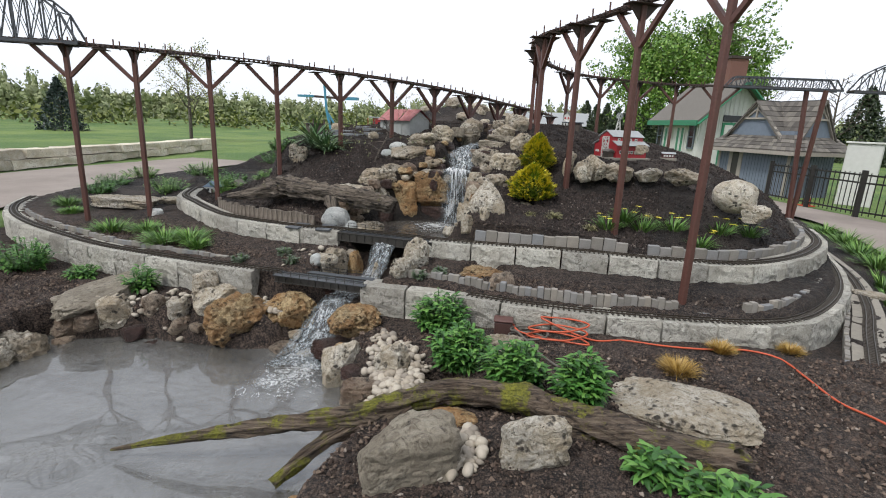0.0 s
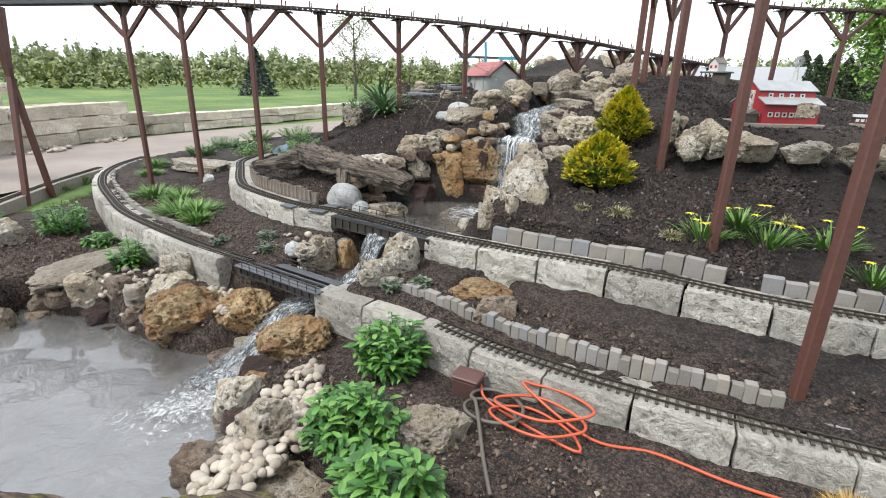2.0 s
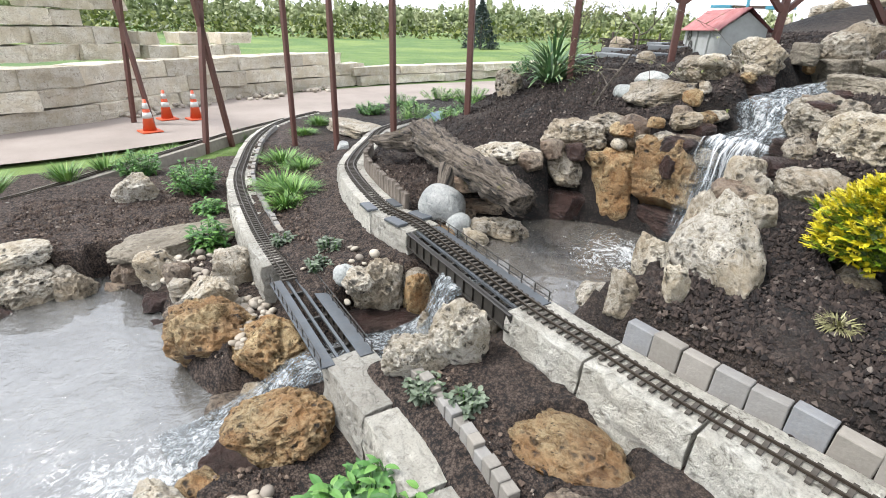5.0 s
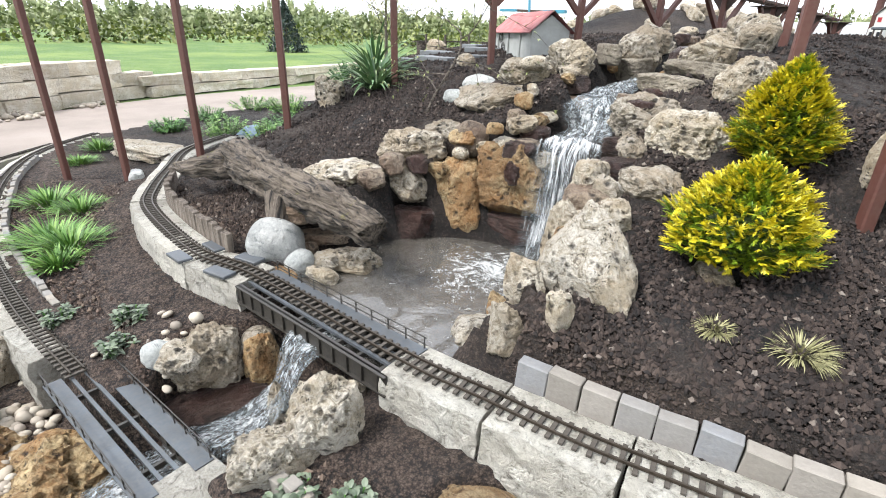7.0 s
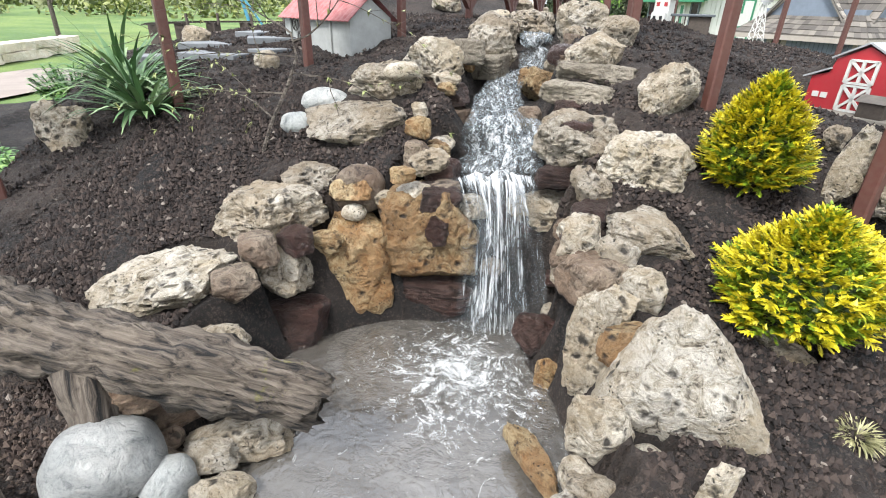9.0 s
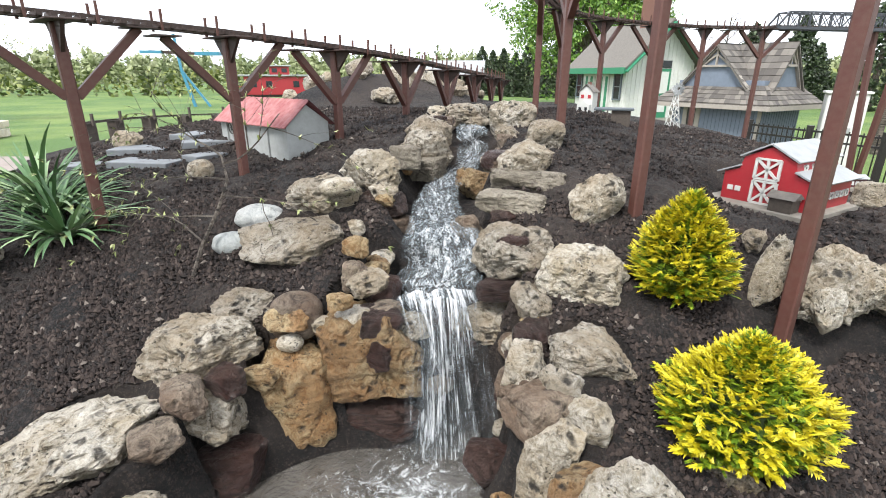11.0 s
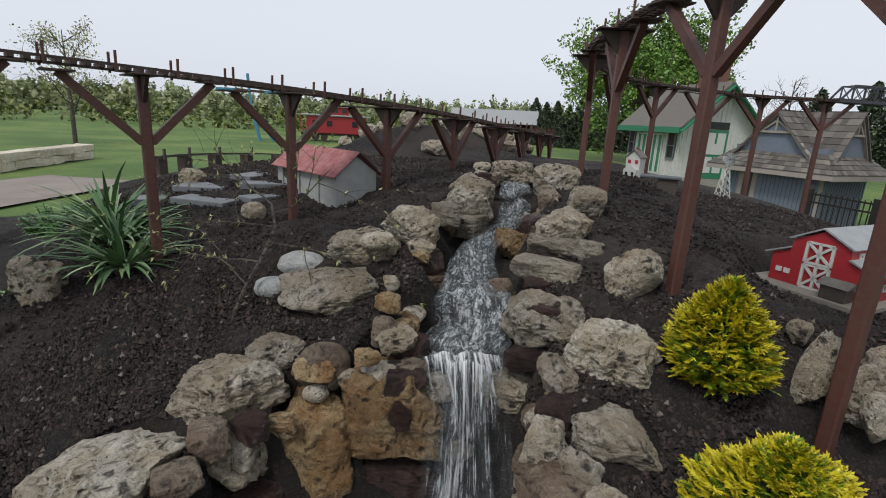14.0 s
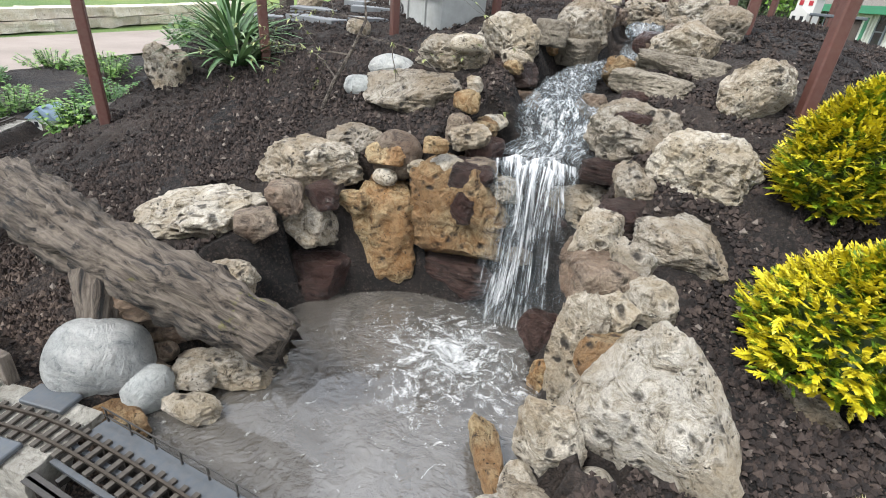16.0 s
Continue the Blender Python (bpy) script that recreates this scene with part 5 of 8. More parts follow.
rock(ROCK_GOLD, "holey", (-0.728, 2.101, 0.371), (0.427, 0.341, 0.221), -268, 95, "golden-brown limestone boulder stained by water")
rock(ROCK_GOLD, "holey", (-0.349, 2.536, 0.504), (0.433, 0.303, 0.154), 41, 96, "golden-brown limestone boulder stained by water")
rock(ROCK_PALE, "rough", (-0.648, 1.879, 0.301), (0.271, 0.217, 0.338), 49, 97, "pale cream limestone boulder with pitted faces")
rock(ROCK_PALE, "rough", (-0.413, 1.814, 0.393), (0.228, 0.182, 0.226), 43, 98, "pale cream limestone boulder with pitted faces")
rock(ROCK_BROWN, "slab", (-0.443, 1.687, 0.329), (0.205, 0.164, 0.140), 49, 99, "grey-brown sandstone slab with worn edges")
rock(ROCK_TAN, "flat", (-0.327, 1.710, 0.336), (0.369, 0.295, 0.080), 44, 100, "tan weathered limestone slab with rough faces")
rock(ROCK_SLAB, "block", (-0.134, 1.375, 0.426), (0.417, 0.250, 0.325), 37, 101, "flat buff limestone block with split edges")
rock(ROCK_PALE, "block", (0.119, 1.510, 0.447), (0.289, 0.174, 0.307), 17, 102, "pale cream limestone block with pitted faces")
rock(ROCK_GOLD, "holey", (-0.655, 1.579, 0.110), (0.264, 0.211, 0.150), 50, 103, "golden-brown limestone boulder stained by water")
rock(ROCK_TAN, "flat", (-0.288, 1.754, 0.324), (0.599, 0.359, 0.131), 32, 104, "tan weathered limestone slab with rough faces")
rock(ROCK_BROWN, "flat", (-0.448, 1.692, 0.325), (0.268, 0.161, 0.192), 40, 105, "grey-brown sandstone slab with worn edges")
rock(ROCK_GOLD, "slab", (-0.114, 1.595, 0.398), (0.251, 0.151, 0.072), 28, 106, "golden-brown limestone slab stained by water")
rock(ROCK_PALE, "pitted", (0.454, 1.886, 0.418), (0.715, 0.429, 0.156), -6, 107, "pale cream limestone pitted boulder with pitted faces")
rock(ROCK_DARK, "slab", (-1.001, 2.395, 0.381), (0.444, 0.266, 0.187), 75, 108, "dark red-brown wet sandstone slab")
rock(ROCK_TAN, "rough", (-0.857, 2.471, 0.446), (0.077, 0.054, 0.253), 69, 109, "tan weathered limestone boulder with rough faces")
rock(ROCK_TAN, "rough", (-0.792, 2.634, 0.462), (0.077, 0.054, 0.118), 59, 110, "tan weathered limestone boulder with rough faces")
rock(ROCK_TAN, "rough", (-0.503, 2.740, 0.678), (0.130, 0.091, 0.225), 41, 111, "tan weathered limestone boulder with rough faces")
rock(ROCK_PALE, "rough", (-0.431, 2.784, 0.731), (0.089, 0.053, 0.171), 36, 112, "pale cream limestone boulder with pitted faces")
rock(ROCK_TAN, "rough", (-1.486, 2.052, 0.396), (0.290, 0.203, 0.307), -267, 113, "tan weathered limestone boulder with rough faces")
rock(ROCK_BROWN, "round", (-1.848, 1.486, 0.237), (0.145, 0.102, 0.235), -251, 114, "grey-brown sandstone boulder with worn edges")
rock(ROCK_GOLD, "holey", (-1.186, 1.972, 0.376), (0.182, 0.127, 0.252), -263, 115, "golden-brown limestone boulder stained by water")
rock(ROCK_TAN, "rough", (-0.638, 3.753, 1.116), (0.277, 0.194, 0.207), 28, 116, "tan weathered limestone boulder with rough faces")
rock(ROCK_SLAB, "slab", (-0.952, 3.952, 1.053), (0.286, 0.200, 0.147), 32, 117, "flat buff limestone slab with split edges")
rock(ROCK_PALE, "holey", (-0.061, 3.353, 0.919), (0.114, 0.091, 0.176), 17, 118, "pale cream limestone boulder with pitted faces")
rock(ROCK_BROWN, "flat", (-0.235, 2.440, 0.517), (0.242, 0.169, 0.148), 43, 119, "grey-brown sandstone slab with worn edges")


rock(ROCK_DARK, "flat", (-0.755, 2.03, 0.262), (0.42, 0.34, 0.12), 60, 130, "sloping red-brown wet slab beside the stream mouth", 8)


def bank_stones():
    """Smaller stones that close the banks of the cascade, the stream and both pools."""
    rng = np.random.default_rng(77)
    kinds = (("rough", ROCK_TAN, "tan weathered limestone stone in the bank"), ("block", ROCK_BROWN, "grey-brown stone in the bank of the stream"), ("rough", ROCK_PALE, "pale cream limestone stone in the bank"),
             ("block", ROCK_DARK, "dark wet stone at the edge of the water"), ("rough", ROCK_GOLD, "golden-brown stone in the bank of the stream"), ("holey", ROCK_TAN, "pitted tan limestone stone in the bank"))
    spots = []
    for line, gap, count in ((CASCADE, 0.115, 44), (STREAM, 0.12, 16)):
        pts = smooth_line(line, 0.02)
        for k in range(count):
            p = pts[int(rng.integers(len(pts)))]
            s = 1 if k % 2 else -1
            spots.append((p.x + s * (gap + rng.uniform(0, 0.05)), p.y + rng.uniform(-0.03, 0.03), rng.uniform(0.09, 0.19)))
    for k in range(34):
        a = 2 * math.pi * k / 34
        if -2.2 < a - 2 * math.pi < -0.9 or 4.05 < a < 5.4:
            continue
        spots.append((-0.88 + 0.33 * math.cos(a) * rng.uniform(0.95, 1.1), 2.90 + 0.39 * math.sin(a) * rng.uniform(0.95, 1.1), rng.uniform(0.09, 0.2)))
    for (ax, ay), (bx, by) in list(zip(POND, POND[1:]))[:9]:
        n = max(1, int(math.hypot(bx - ax, by - ay) / 0.10))
        for k in range(n):
            f = (k + rng.uniform(0, 0.6)) / n
            spots.append((ax + (bx - ax) * f + rng.uniform(-0.03, 0.05), ay + (by - ay) * f + rng.uniform(0.0, 0.06), rng.uniform(0.09, 0.2)))
    for i, (x, y, s) in enumerate(spots):
        if -1.25 < x < -0.55 and (2.08 < y < 2.34 or 2.46 < y < 2.68):
            continue  # the bridges pass here
        kind, mat, label = kinds[int(rng.integers(len(kinds)))]
        h = float(ground(np.array([x]), np.array([y]))[0])
        rock(mat, kind, (x, y, max(h, 0.2) + 0.12 * s), (s, s * rng.uniform(0.7, 1.0), s * rng.uniform(0.5, 0.85)), rng.uniform(0, 360), 400 + i % 23, label)


def hill_stones():
    """Weathered stones on the rise behind the model house and round the spring."""
    rng = np.random.default_rng(31)
    for k in range(34):
        y = rng.uniform(4.95, 6.6)
        x = -1.72 + 0.3 * (y - 5.4) + rng.uniform(-0.42, 0.42)
        s = rng.uniform(0.12, 0.34)
        mat, label = ((ROCK_TAN, "tan weathered stone on the bare brown rise"), (ROCK_PALE, "pale weathered stone on the bare brown rise"))[k % 2]
        rock(mat, "rough", (x, y, float(ground(x, y)) + 0.1 * s), (s, s * 0.8, s * rng.uniform(0.5, 0.9)), rng.uniform(0, 360), 500 + k % 9, label)


hill_stones()
bank_stones()
garden()
clods(170000, 5)


# ---- edging along the tracks ----
def edging(line, z, size, label, start, stop, seed, lean=0.0, mat=None, name="edging_block"):
    """Upright blocks side by side along a plan line, between two x of the plan."""
    root = thing("track_edging", label, "edging")
    rng = np.random.default_rng(seed)
    w, d, h = size
    meshes = [None] * 4
    for k in range(4):
        bm = boxed((-w * 0.48, -d / 2, -h * 0.4), (w * 0.48, d / 2, h * (0.86 + 0.09 * k)), min(w, d) * 0.06)
        me = bpy.data.meshes.new(name)
        bm.to_mesh(me)
        bm.free()
        me.materials.append(mat or EDGING)
        meshes[k] = me
    pts = smooth_line([(U * p.x, U * p.y, z) for p in line], w)
    for p, dr in zip(pts, plane_ways(pts)):
        if not start < p.x / U < stop:
            continue
        ob = new(name, meshes[rng.integers(4)])
        ob.parent = root
        ob.matrix_world = Matrix.Translation(p) @ Matrix.Rotation(math.atan2(dr.y, dr.x) + rng.uniform(-0.06, 0.06), 4, "Z") @ Matrix.Rotation(lean + rng.uniform(-0.06, 0.06), 4, "X") @ Matrix.Rotation(rng.uniform(-0.05, 0.05), 4, "Y")
    return root


STAKE = wood_material("grey_wooden_stake", "a09486", "82766a", "544a42", False, (40, 40, 6))
edging(inner(WALL_B, 0.125), ZB, (0.098, 0.045, 0.088), "row of grey concrete blocks edging the upper track", -0.44, 0.24, 1)
edging(inner(WALL_B, 0.125), ZB, (0.090, 0.045, 0.072), "row of grey concrete blocks edging the upper track", 0.34, 1.3, 2)
edging(inner(WALL_B, 0.120), ZB, (0.058, 0.03, 0.10), "row of weathered wooden stakes edging the upper track", -2.05, -1.3, 3, 0.0, STAKE, "stake")
edging(inner(WALL_A, 0.130), ZA, (0.046, 0.04, 0.085), "row of narrow grey stone pickets edging the lower track", -0.62, 0.46, 4)
edging(inner(WALL_A, 0.130), ZA, (0.046, 0.04, 0.085), "row of narrow grey stone pickets edging the lower track", 0.68, 1.35, 5)
edging(inner(WALL_A, 0.115), ZA, (0.12, 0.03, 0.02), "low flat grey stones edging the lower track", 0.47, 0.68, 6)
edging(inner(WALL_A, 0.120), ZA, (0.06, 0.03, 0.045), "low worn grey stones edging the lower track", -3.4, -1.5, 7)


# ---- plants ----
def add_blade(verts, faces, base, way, length, width, droop, segs=4, fold=0.15):
    """A tapering leaf that bends over, as a folded ribbon."""
    way = Vector(way).normalized()
    side = way.cross(Vector((0, 0, 1)))
    side = side.normalized() if side.length > 1e-3 else Vector((1, 0, 0))
    p, n0 = Vector(base), len(verts)
    for i in range(segs + 1):
        f = i / segs
        w = width * (math.sin(math.pi * min(f * 0.82 + 0.16, 1.0)) if segs > 2 else 1 - f) / 2
        up = side.cross(way)
        verts += [p - side * w + up * w * fold, p, p + side * w + up * w * fold]
        way = (way + Vector((0, 0, -droop / segs))).normalized()
        p = p + way * length / segs
    for i in range(segs):
        a = n0 + 3 * i
        faces += [(a, a + 1, a + 4, a + 3), (a + 1, a + 2, a + 5, a + 4)]


def tuft(name, at, spread, height, count, blade, mat, label, category, seed, droop=0.9, upright=0.5, stems=None, segs=4):
    """A clump of blades growing out of one place on the ground."""
    rng = np.random.default_rng(seed)
    root = thing(name, label, category, P(*at))
    verts, faces = [], []
    for k in range(count):
        a, r = rng.uniform(0, 2 * math.pi), math.sqrt(rng.uniform())
        d = Vector((math.cos(a), math.sin(a), 0))
        way = d * (0.15 + r * (1 - upright) * 1.5) + Vector((0, 0, 0.5 + upright * rng.uniform(0.6, 1.2)))
        L = height * rng.uniform(0.6, 1.15)
        add_blade(verts, faces, d * spread * 0.35 * r, way, L, blade * rng.uniform(0.7, 1.2), droop * rng.uniform(0.5, 1.4), segs)
    soup("foliage", verts, faces, mat, root)
    return root


def leafy(name, at, width, height, stems, label, seed, mat=None, leaf=(0.078, 0.022)):
    """A bushy perennial: many stems with whorls of lance-shaped leaves."""
    rng = np.random.default_rng(seed)
    root = thing(name, label, "plant", P(*at))
    lv, lf = [], []
    bm = bmesh.new()
    for s in range(stems):
        a, r = rng.uniform(0, 2 * math.pi), math.sqrt(rng.uniform())
        top = Vector((math.cos(a) * r * width * 0.48, math.sin(a) * r * width * 0.48, height * (1.05 - 0.55 * r * r) * rng.uniform(0.8, 1.1)))
        foot = Vector((top.x * 0.45, top.y * 0.45, -0.02))
        bar(bm, foot, top, 0.004)
        for k in range(13):
            f = 0.25 + 0.75 * k / 12
            b = rng.uniform(0, 2 * math.pi)
            lift = 0.25 + 0.9 * max(f - 0.5, 0)
            add_blade(lv, lf, foot.lerp(top, f), (math.cos(b), math.sin(b), lift), leaf[0] * rng.uniform(0.65, 1.15) * (1.15 - 0.4 * f), leaf[1] * rng.uniform(0.8, 1.2), 0.8, 4)
    part("stalk", bm, LEAF, root)
    soup("foliage", lv, lf, mat or LEAF, root)
    return root


for i, (x, y, w, h) in enumerate(((-0.40, 2.20, 0.42, 0.26), (-0.22, 1.92, 0.40, 0.24), (-0.01, 1.82, 0.36, 0.25), (0.19, 1.80, 0.30, 0.25))):
    leafy("perennial_plant", (x, y), w, h, 70, "lush bright green leafy perennial in dark soil", 20 + i)
leafy("perennial_plant", (0.38, 1.56), 0.26, 0.11, 22, "low bright green leafy perennial beside the log", 31)
leafy("perennial_plant", (0.52, 1.50), 0.38, 0.12, 34, "low bright green leafy perennial beside the log", 32)
leafy("perennial_plant", (-1.79, 1.97), 0.27, 0.20, 22, "green leafy plant above the pond stones", 33)
leafy("perennial_plant", (-2.2, 1.97), 0.26, 0.10, 16, "green leafy plant above the pond stones", 34)
leafy("perennial_plant", (-2.55, 1.9), 0.55, 0.26, 50, "broad green leafy plant beside the lower wall", 35)
leafy("perennial_plant", (-3.0, 1.62), 0.5, 0.22, 40, "broad green leafy plant beside the ground track", 36)
for i, (x, y) in enumerate(((-2.98, 1.28), (-3.2, 1.42), (-3.45, 1.6), (-3.7, 1.72), (-4.15, 2.2), (-4.35, 2.4), (-2.85, 1.0))):
    tuft("garden_grass", (x, y), 0.30, 0.20, 150, 0.010, GRASS_LEAF, "soft green grassy plant along the path edge", "plant", 50 + i, 0.7, 0.6)
for i, (x, y, w, h) in enumerate(((-2.5, 2.33, 0.4, 0.22), (-2.3, 2.4, 0.35, 0.18), (-2.0, 2.27, 0.4, 0.24), (-1.86, 2.3, 0.34, 0.22), (-3.5, 2.7, 0.3, 0.2), (-1.75, 2.25, 0.2, 0.16), (-3.2, 2.55, 0.35, 0.14))):
    tuft("green_perennial", (x, y), w, h * 0.72, 240, 0.010, GRASS_LEAF, "tangled green grassy plant between two tracks", "plant", 70 + i, 0.9, 0.5)
for i, (x, y, w, h) in enumerate(((0.45, 2.12, 0.17, 0.105), (0.60, 2.37, 0.13, 0.085), (0.84, 2.52, 0.13, 0.075))):
    tuft("straw_grass", (x, y), w, h, 420, 0.004, STRAW, "dry straw-yellow ornamental grass tuft in bare soil", "grass", 80 + i, 0.7, 0.55, None, 3)
for i, (x, y, w, h) in enumerate(((-0.13, 2.97, 0.17, 0.09), (-0.24, 2.93, 0.10, 0.06), (0.05, 2.95, 0.12, 0.08), (0.3, 3.2, 0.12, 0.08))):
    tuft("pale_grass", (x, y), w * 0.8, h * 0.75, 320, 0.0038, PALE_STRAW, "pale dry grass clump in dark soil", "grass", 90 + i, 1.0, 0.4, None, 3)
for i, (x, y) in enumerate(((-1.27, 2.32), (-1.18, 2.27), (-0.50, 2.41), (-1.43, 2.2), (-0.58, 2.36))):
    leafy("sage_plant", (x, y), 0.15, 0.06, 20, "low grey-green downy plant in the soil", 100 + i, SAGE, (0.035, 0.016))
for i, (x, y, w) in enumerate(((0.13, 3.0, 0.26), (0.29, 3.08, 0.28), (0.43, 3.16, 0.26), (0.65, 3.28, 0.3), (0.8, 3.4, 0.26), (0.2, 3.12, 0.2), (0.55, 3.1, 0.22))):
    t = tuft("daylily", (x, y), w, 0.14, 90, 0.010, GRASS_LEAF, "green daylily clump with a few yellow flowers", "plant", 110 + i, 0.8, 0.55)
    rng = np.random.default_rng(200 + i)
    for k in range(4):
        bm = bmesh.new()
        c = Vector((rng.uniform(-0.12, 0.12), rng.uniform(-0.12, 0.02), rng.uniform(0.10, 0.17)))
        v, f = [], []
        for a in range(6):
            add_blade(v, f, c, (math.cos(a * 1.05), math.sin(a * 1.05), 0.5), 0.034, 0.020, 0.6, 2)
        soup("flower", v, f, GOLD_LEAF, t)
for i, (x, y, w, h) in enumerate(((-2.08, 3.64, 0.40, 0.46), (-1.80, 3.43, 0.36, 0.36), (-1.95, 3.55, 0.36, 0.42))):
    tuft("yucca", (x, y), 0.14, h, 95, 0.024, YUCCA, "spiky yucca with long arching green leaves", "plant", 130 + i, 0.95, 0.35, None, 6)


SHADED_HEART = leaf_material("shaded_conifer", "1e2f0a", "2f470e", "41591a")


def conifer(name, at, width, height, label, seed):
    """A dwarf golden conifer: an egg of flat upright sprays, gold outside and green within."""
    rng = np.random.default_rng(seed)
    root = thing(name, label, "shrub", P(*at, 0.0))
    bm = bmesh.new()
    tube(bm, [(0, 0, -0.03), (0.004, 0, height * 0.3), (0, 0, height * 0.7)], [0.014, 0.011, 0.004], 8)
    part("trunk", bm, BARK, root)
    # dense heart that fills the crown, its dark green standing in for inner shade
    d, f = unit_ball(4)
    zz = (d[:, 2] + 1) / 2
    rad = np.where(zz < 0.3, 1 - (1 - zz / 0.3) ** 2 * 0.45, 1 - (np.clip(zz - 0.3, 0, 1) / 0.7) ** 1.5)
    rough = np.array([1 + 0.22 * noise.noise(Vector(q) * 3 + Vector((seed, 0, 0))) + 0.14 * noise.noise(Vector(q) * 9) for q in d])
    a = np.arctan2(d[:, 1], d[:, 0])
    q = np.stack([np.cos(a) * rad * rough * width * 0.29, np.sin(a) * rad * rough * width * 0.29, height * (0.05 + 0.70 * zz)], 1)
    soup("crown_heart", q.tolist(), f, SHADED_HEART, root)
    inner_v, inner_f, outer_v, outer_f = [], [], [], []
    for k in range(3000):
        z = rng.uniform(0.0, 1.0) ** 0.85
        rad = (1 - (1 - z / 0.3) ** 2 * 0.45) if z < 0.3 else (1 - ((z - 0.3) / 0.7) ** 1.7)
        a = rng.uniform(0, 2 * math.pi)
        lump = 1 + 0.42 * noise.noise(Vector((math.cos(a) * 2.6, math.sin(a) * 2.6, z * 5 + seed)))
        d = Vector((math.cos(a), math.sin(a), 0))
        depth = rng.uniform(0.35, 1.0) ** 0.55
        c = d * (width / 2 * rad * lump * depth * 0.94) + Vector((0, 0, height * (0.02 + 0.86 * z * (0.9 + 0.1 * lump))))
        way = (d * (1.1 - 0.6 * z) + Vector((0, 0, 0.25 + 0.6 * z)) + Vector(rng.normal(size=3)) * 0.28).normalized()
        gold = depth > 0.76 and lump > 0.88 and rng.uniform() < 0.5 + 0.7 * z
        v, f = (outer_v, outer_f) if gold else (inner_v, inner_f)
        # one flat frond: a short rib with broad scale leaves on both sides and at its tip
        side = (way.cross(Vector((0, 0, 1))) + Vector(rng.normal(size=3)) * 0.5).normalized()
        L = rng.uniform(0.026, 0.046) * (height / 0.37)
        for s in range(5):
            g = s / 4
            for e in ((-1, 1) if s < 4 else (0,)):
                tw = (way * (0.7 + 0.5 * g) + side * e * (0.95 - 0.4 * g) + Vector(rng.normal(size=3)) * 0.12).normalized()
                add_blade(v, f, c + way * L * 0.8 * g, tw, L * (0.52 - 0.24 * g) * rng.uniform(0.8, 1.2), 0.0105, 0.1, 2, 0.1)
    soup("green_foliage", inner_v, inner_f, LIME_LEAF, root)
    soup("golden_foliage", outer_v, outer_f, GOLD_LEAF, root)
    return root


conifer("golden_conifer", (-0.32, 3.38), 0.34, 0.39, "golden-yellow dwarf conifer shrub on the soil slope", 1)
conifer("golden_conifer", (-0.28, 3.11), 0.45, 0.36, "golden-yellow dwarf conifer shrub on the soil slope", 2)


def branch(bm, p, way, length, radius, depth, rng, twigs=None, spread=0.6, drop=0.0):
    """A limb that forks again and again into twigs."""
    steps, pts = 5, [Vector(p)]
    way = Vector(way).normalized()
    for k in range(steps):
        way = (way + Vector(rng.normal(size=3)) * 0.12 + Vector((0, 0, drop))).normalized()
        pts.append(pts[-1] + way * length / steps)
    tube(bm, pts, [radius * (1 - 0.6 * k / steps) for k in range(steps + 1)], 6 if radius > 0.02 else 4)
    if depth == 0:
        if twigs is not None:
            twigs.append((pts[-1], way))
        return
    for k in range(3 if depth > 1 else 4):
        f = 2 + (k % 4)
        d = (way + Vector(rng.normal(size=3)) * spread).normalized()
        branch(bm, pts[min(f, steps)], d, length * rng.uniform(0.55, 0.8), radius * 0.5, depth - 1, rng, twigs, spread, drop)
        if twigs is not None:
            twigs.append((pts[min(f, steps)], d))


def sapling():
    """A thin bare shrub with a few pale young leaves, bent over the slope."""
    rng = np.random.default_rng(8)
    root = thing("bare_shrub", "thin bent shrub with sparse young leaves on the slope", "shrub", P(-1.37, 3.32))
    bm, tw = bmesh.new(), []
    tube(bm, [(0, 0, -0.02), (0.03, 0.06, 0.12), (0.08, 0.14, 0.27), (0.10, 0.2, 0.38), (0.06, 0.24, 0.47)], [0.009, 0.008, 0.007, 0.006, 0.004], 6)
    for p, w in (((0.07, 0.12, 0.24), (-0.9, 0.2, 0.15)), ((0.09, 0.16, 0.32), (0.95, 0.1, 0.12)), ((0.06, 0.24, 0.47), (-0.6, 0.3, 0.35)), ((0.08, 0.22, 0.44), (0.9, -0.1, 0.25)), ((0.04, 0.07, 0.14), (-0.7, 0.3, 0.3)), ((0.10, 0.2, 0.38), (-0.9, -0.1, 0.3))):
        branch(bm, p, w, 0.40, 0.0046, 2, rng, tw, 0.45, -0.02)
    part("stem", bm, BARK, root)
    v, f = [], []
    for p, w in tw:
        for k in range(4):
            add_blade(v, f, p, w + Vector(rng.normal(size=3)) * 0.6, 0.026, 0.011, 0.3, 2)
    soup("foliage", v, f, leaf_material("young_leaf", "7d8a4a", "a3ab6a", "c9c998"), root)


sapling()


# ---- model buildings and garden hardware ----
WHITE = plain("white_paint", "e4e4de", 0.6, 0, 0.12)
GREY_WALL = plain("weathered_grey_stucco", "b9bdbb", 0.85, 0, 0.3, 14)
RED_PAINT = plain("barn_red_paint", "b8182a", 0.5, 0, 0.15)
TIN = plain("pale_tin_roof", "b9bdbe", 0.5, 0.2, 0.25, 20)
TRIM_GREEN = plain("green_trim_paint", "1f8a62", 0.5, 0, 0.15)
BLUE_GREY = plain("blue_grey_siding", "7d8b9c", 0.75, 0, 0.2)
TAUPE = plain("taupe_trim", "b3aba0", 0.7, 0, 0.2)
GLASS = plain("dark_window_glass", "2a3036", 0.12, 0, 0.1)
DARK_WOOD = plain("dark_stained_wood", "43362f", 0.8, 0, 0.4)
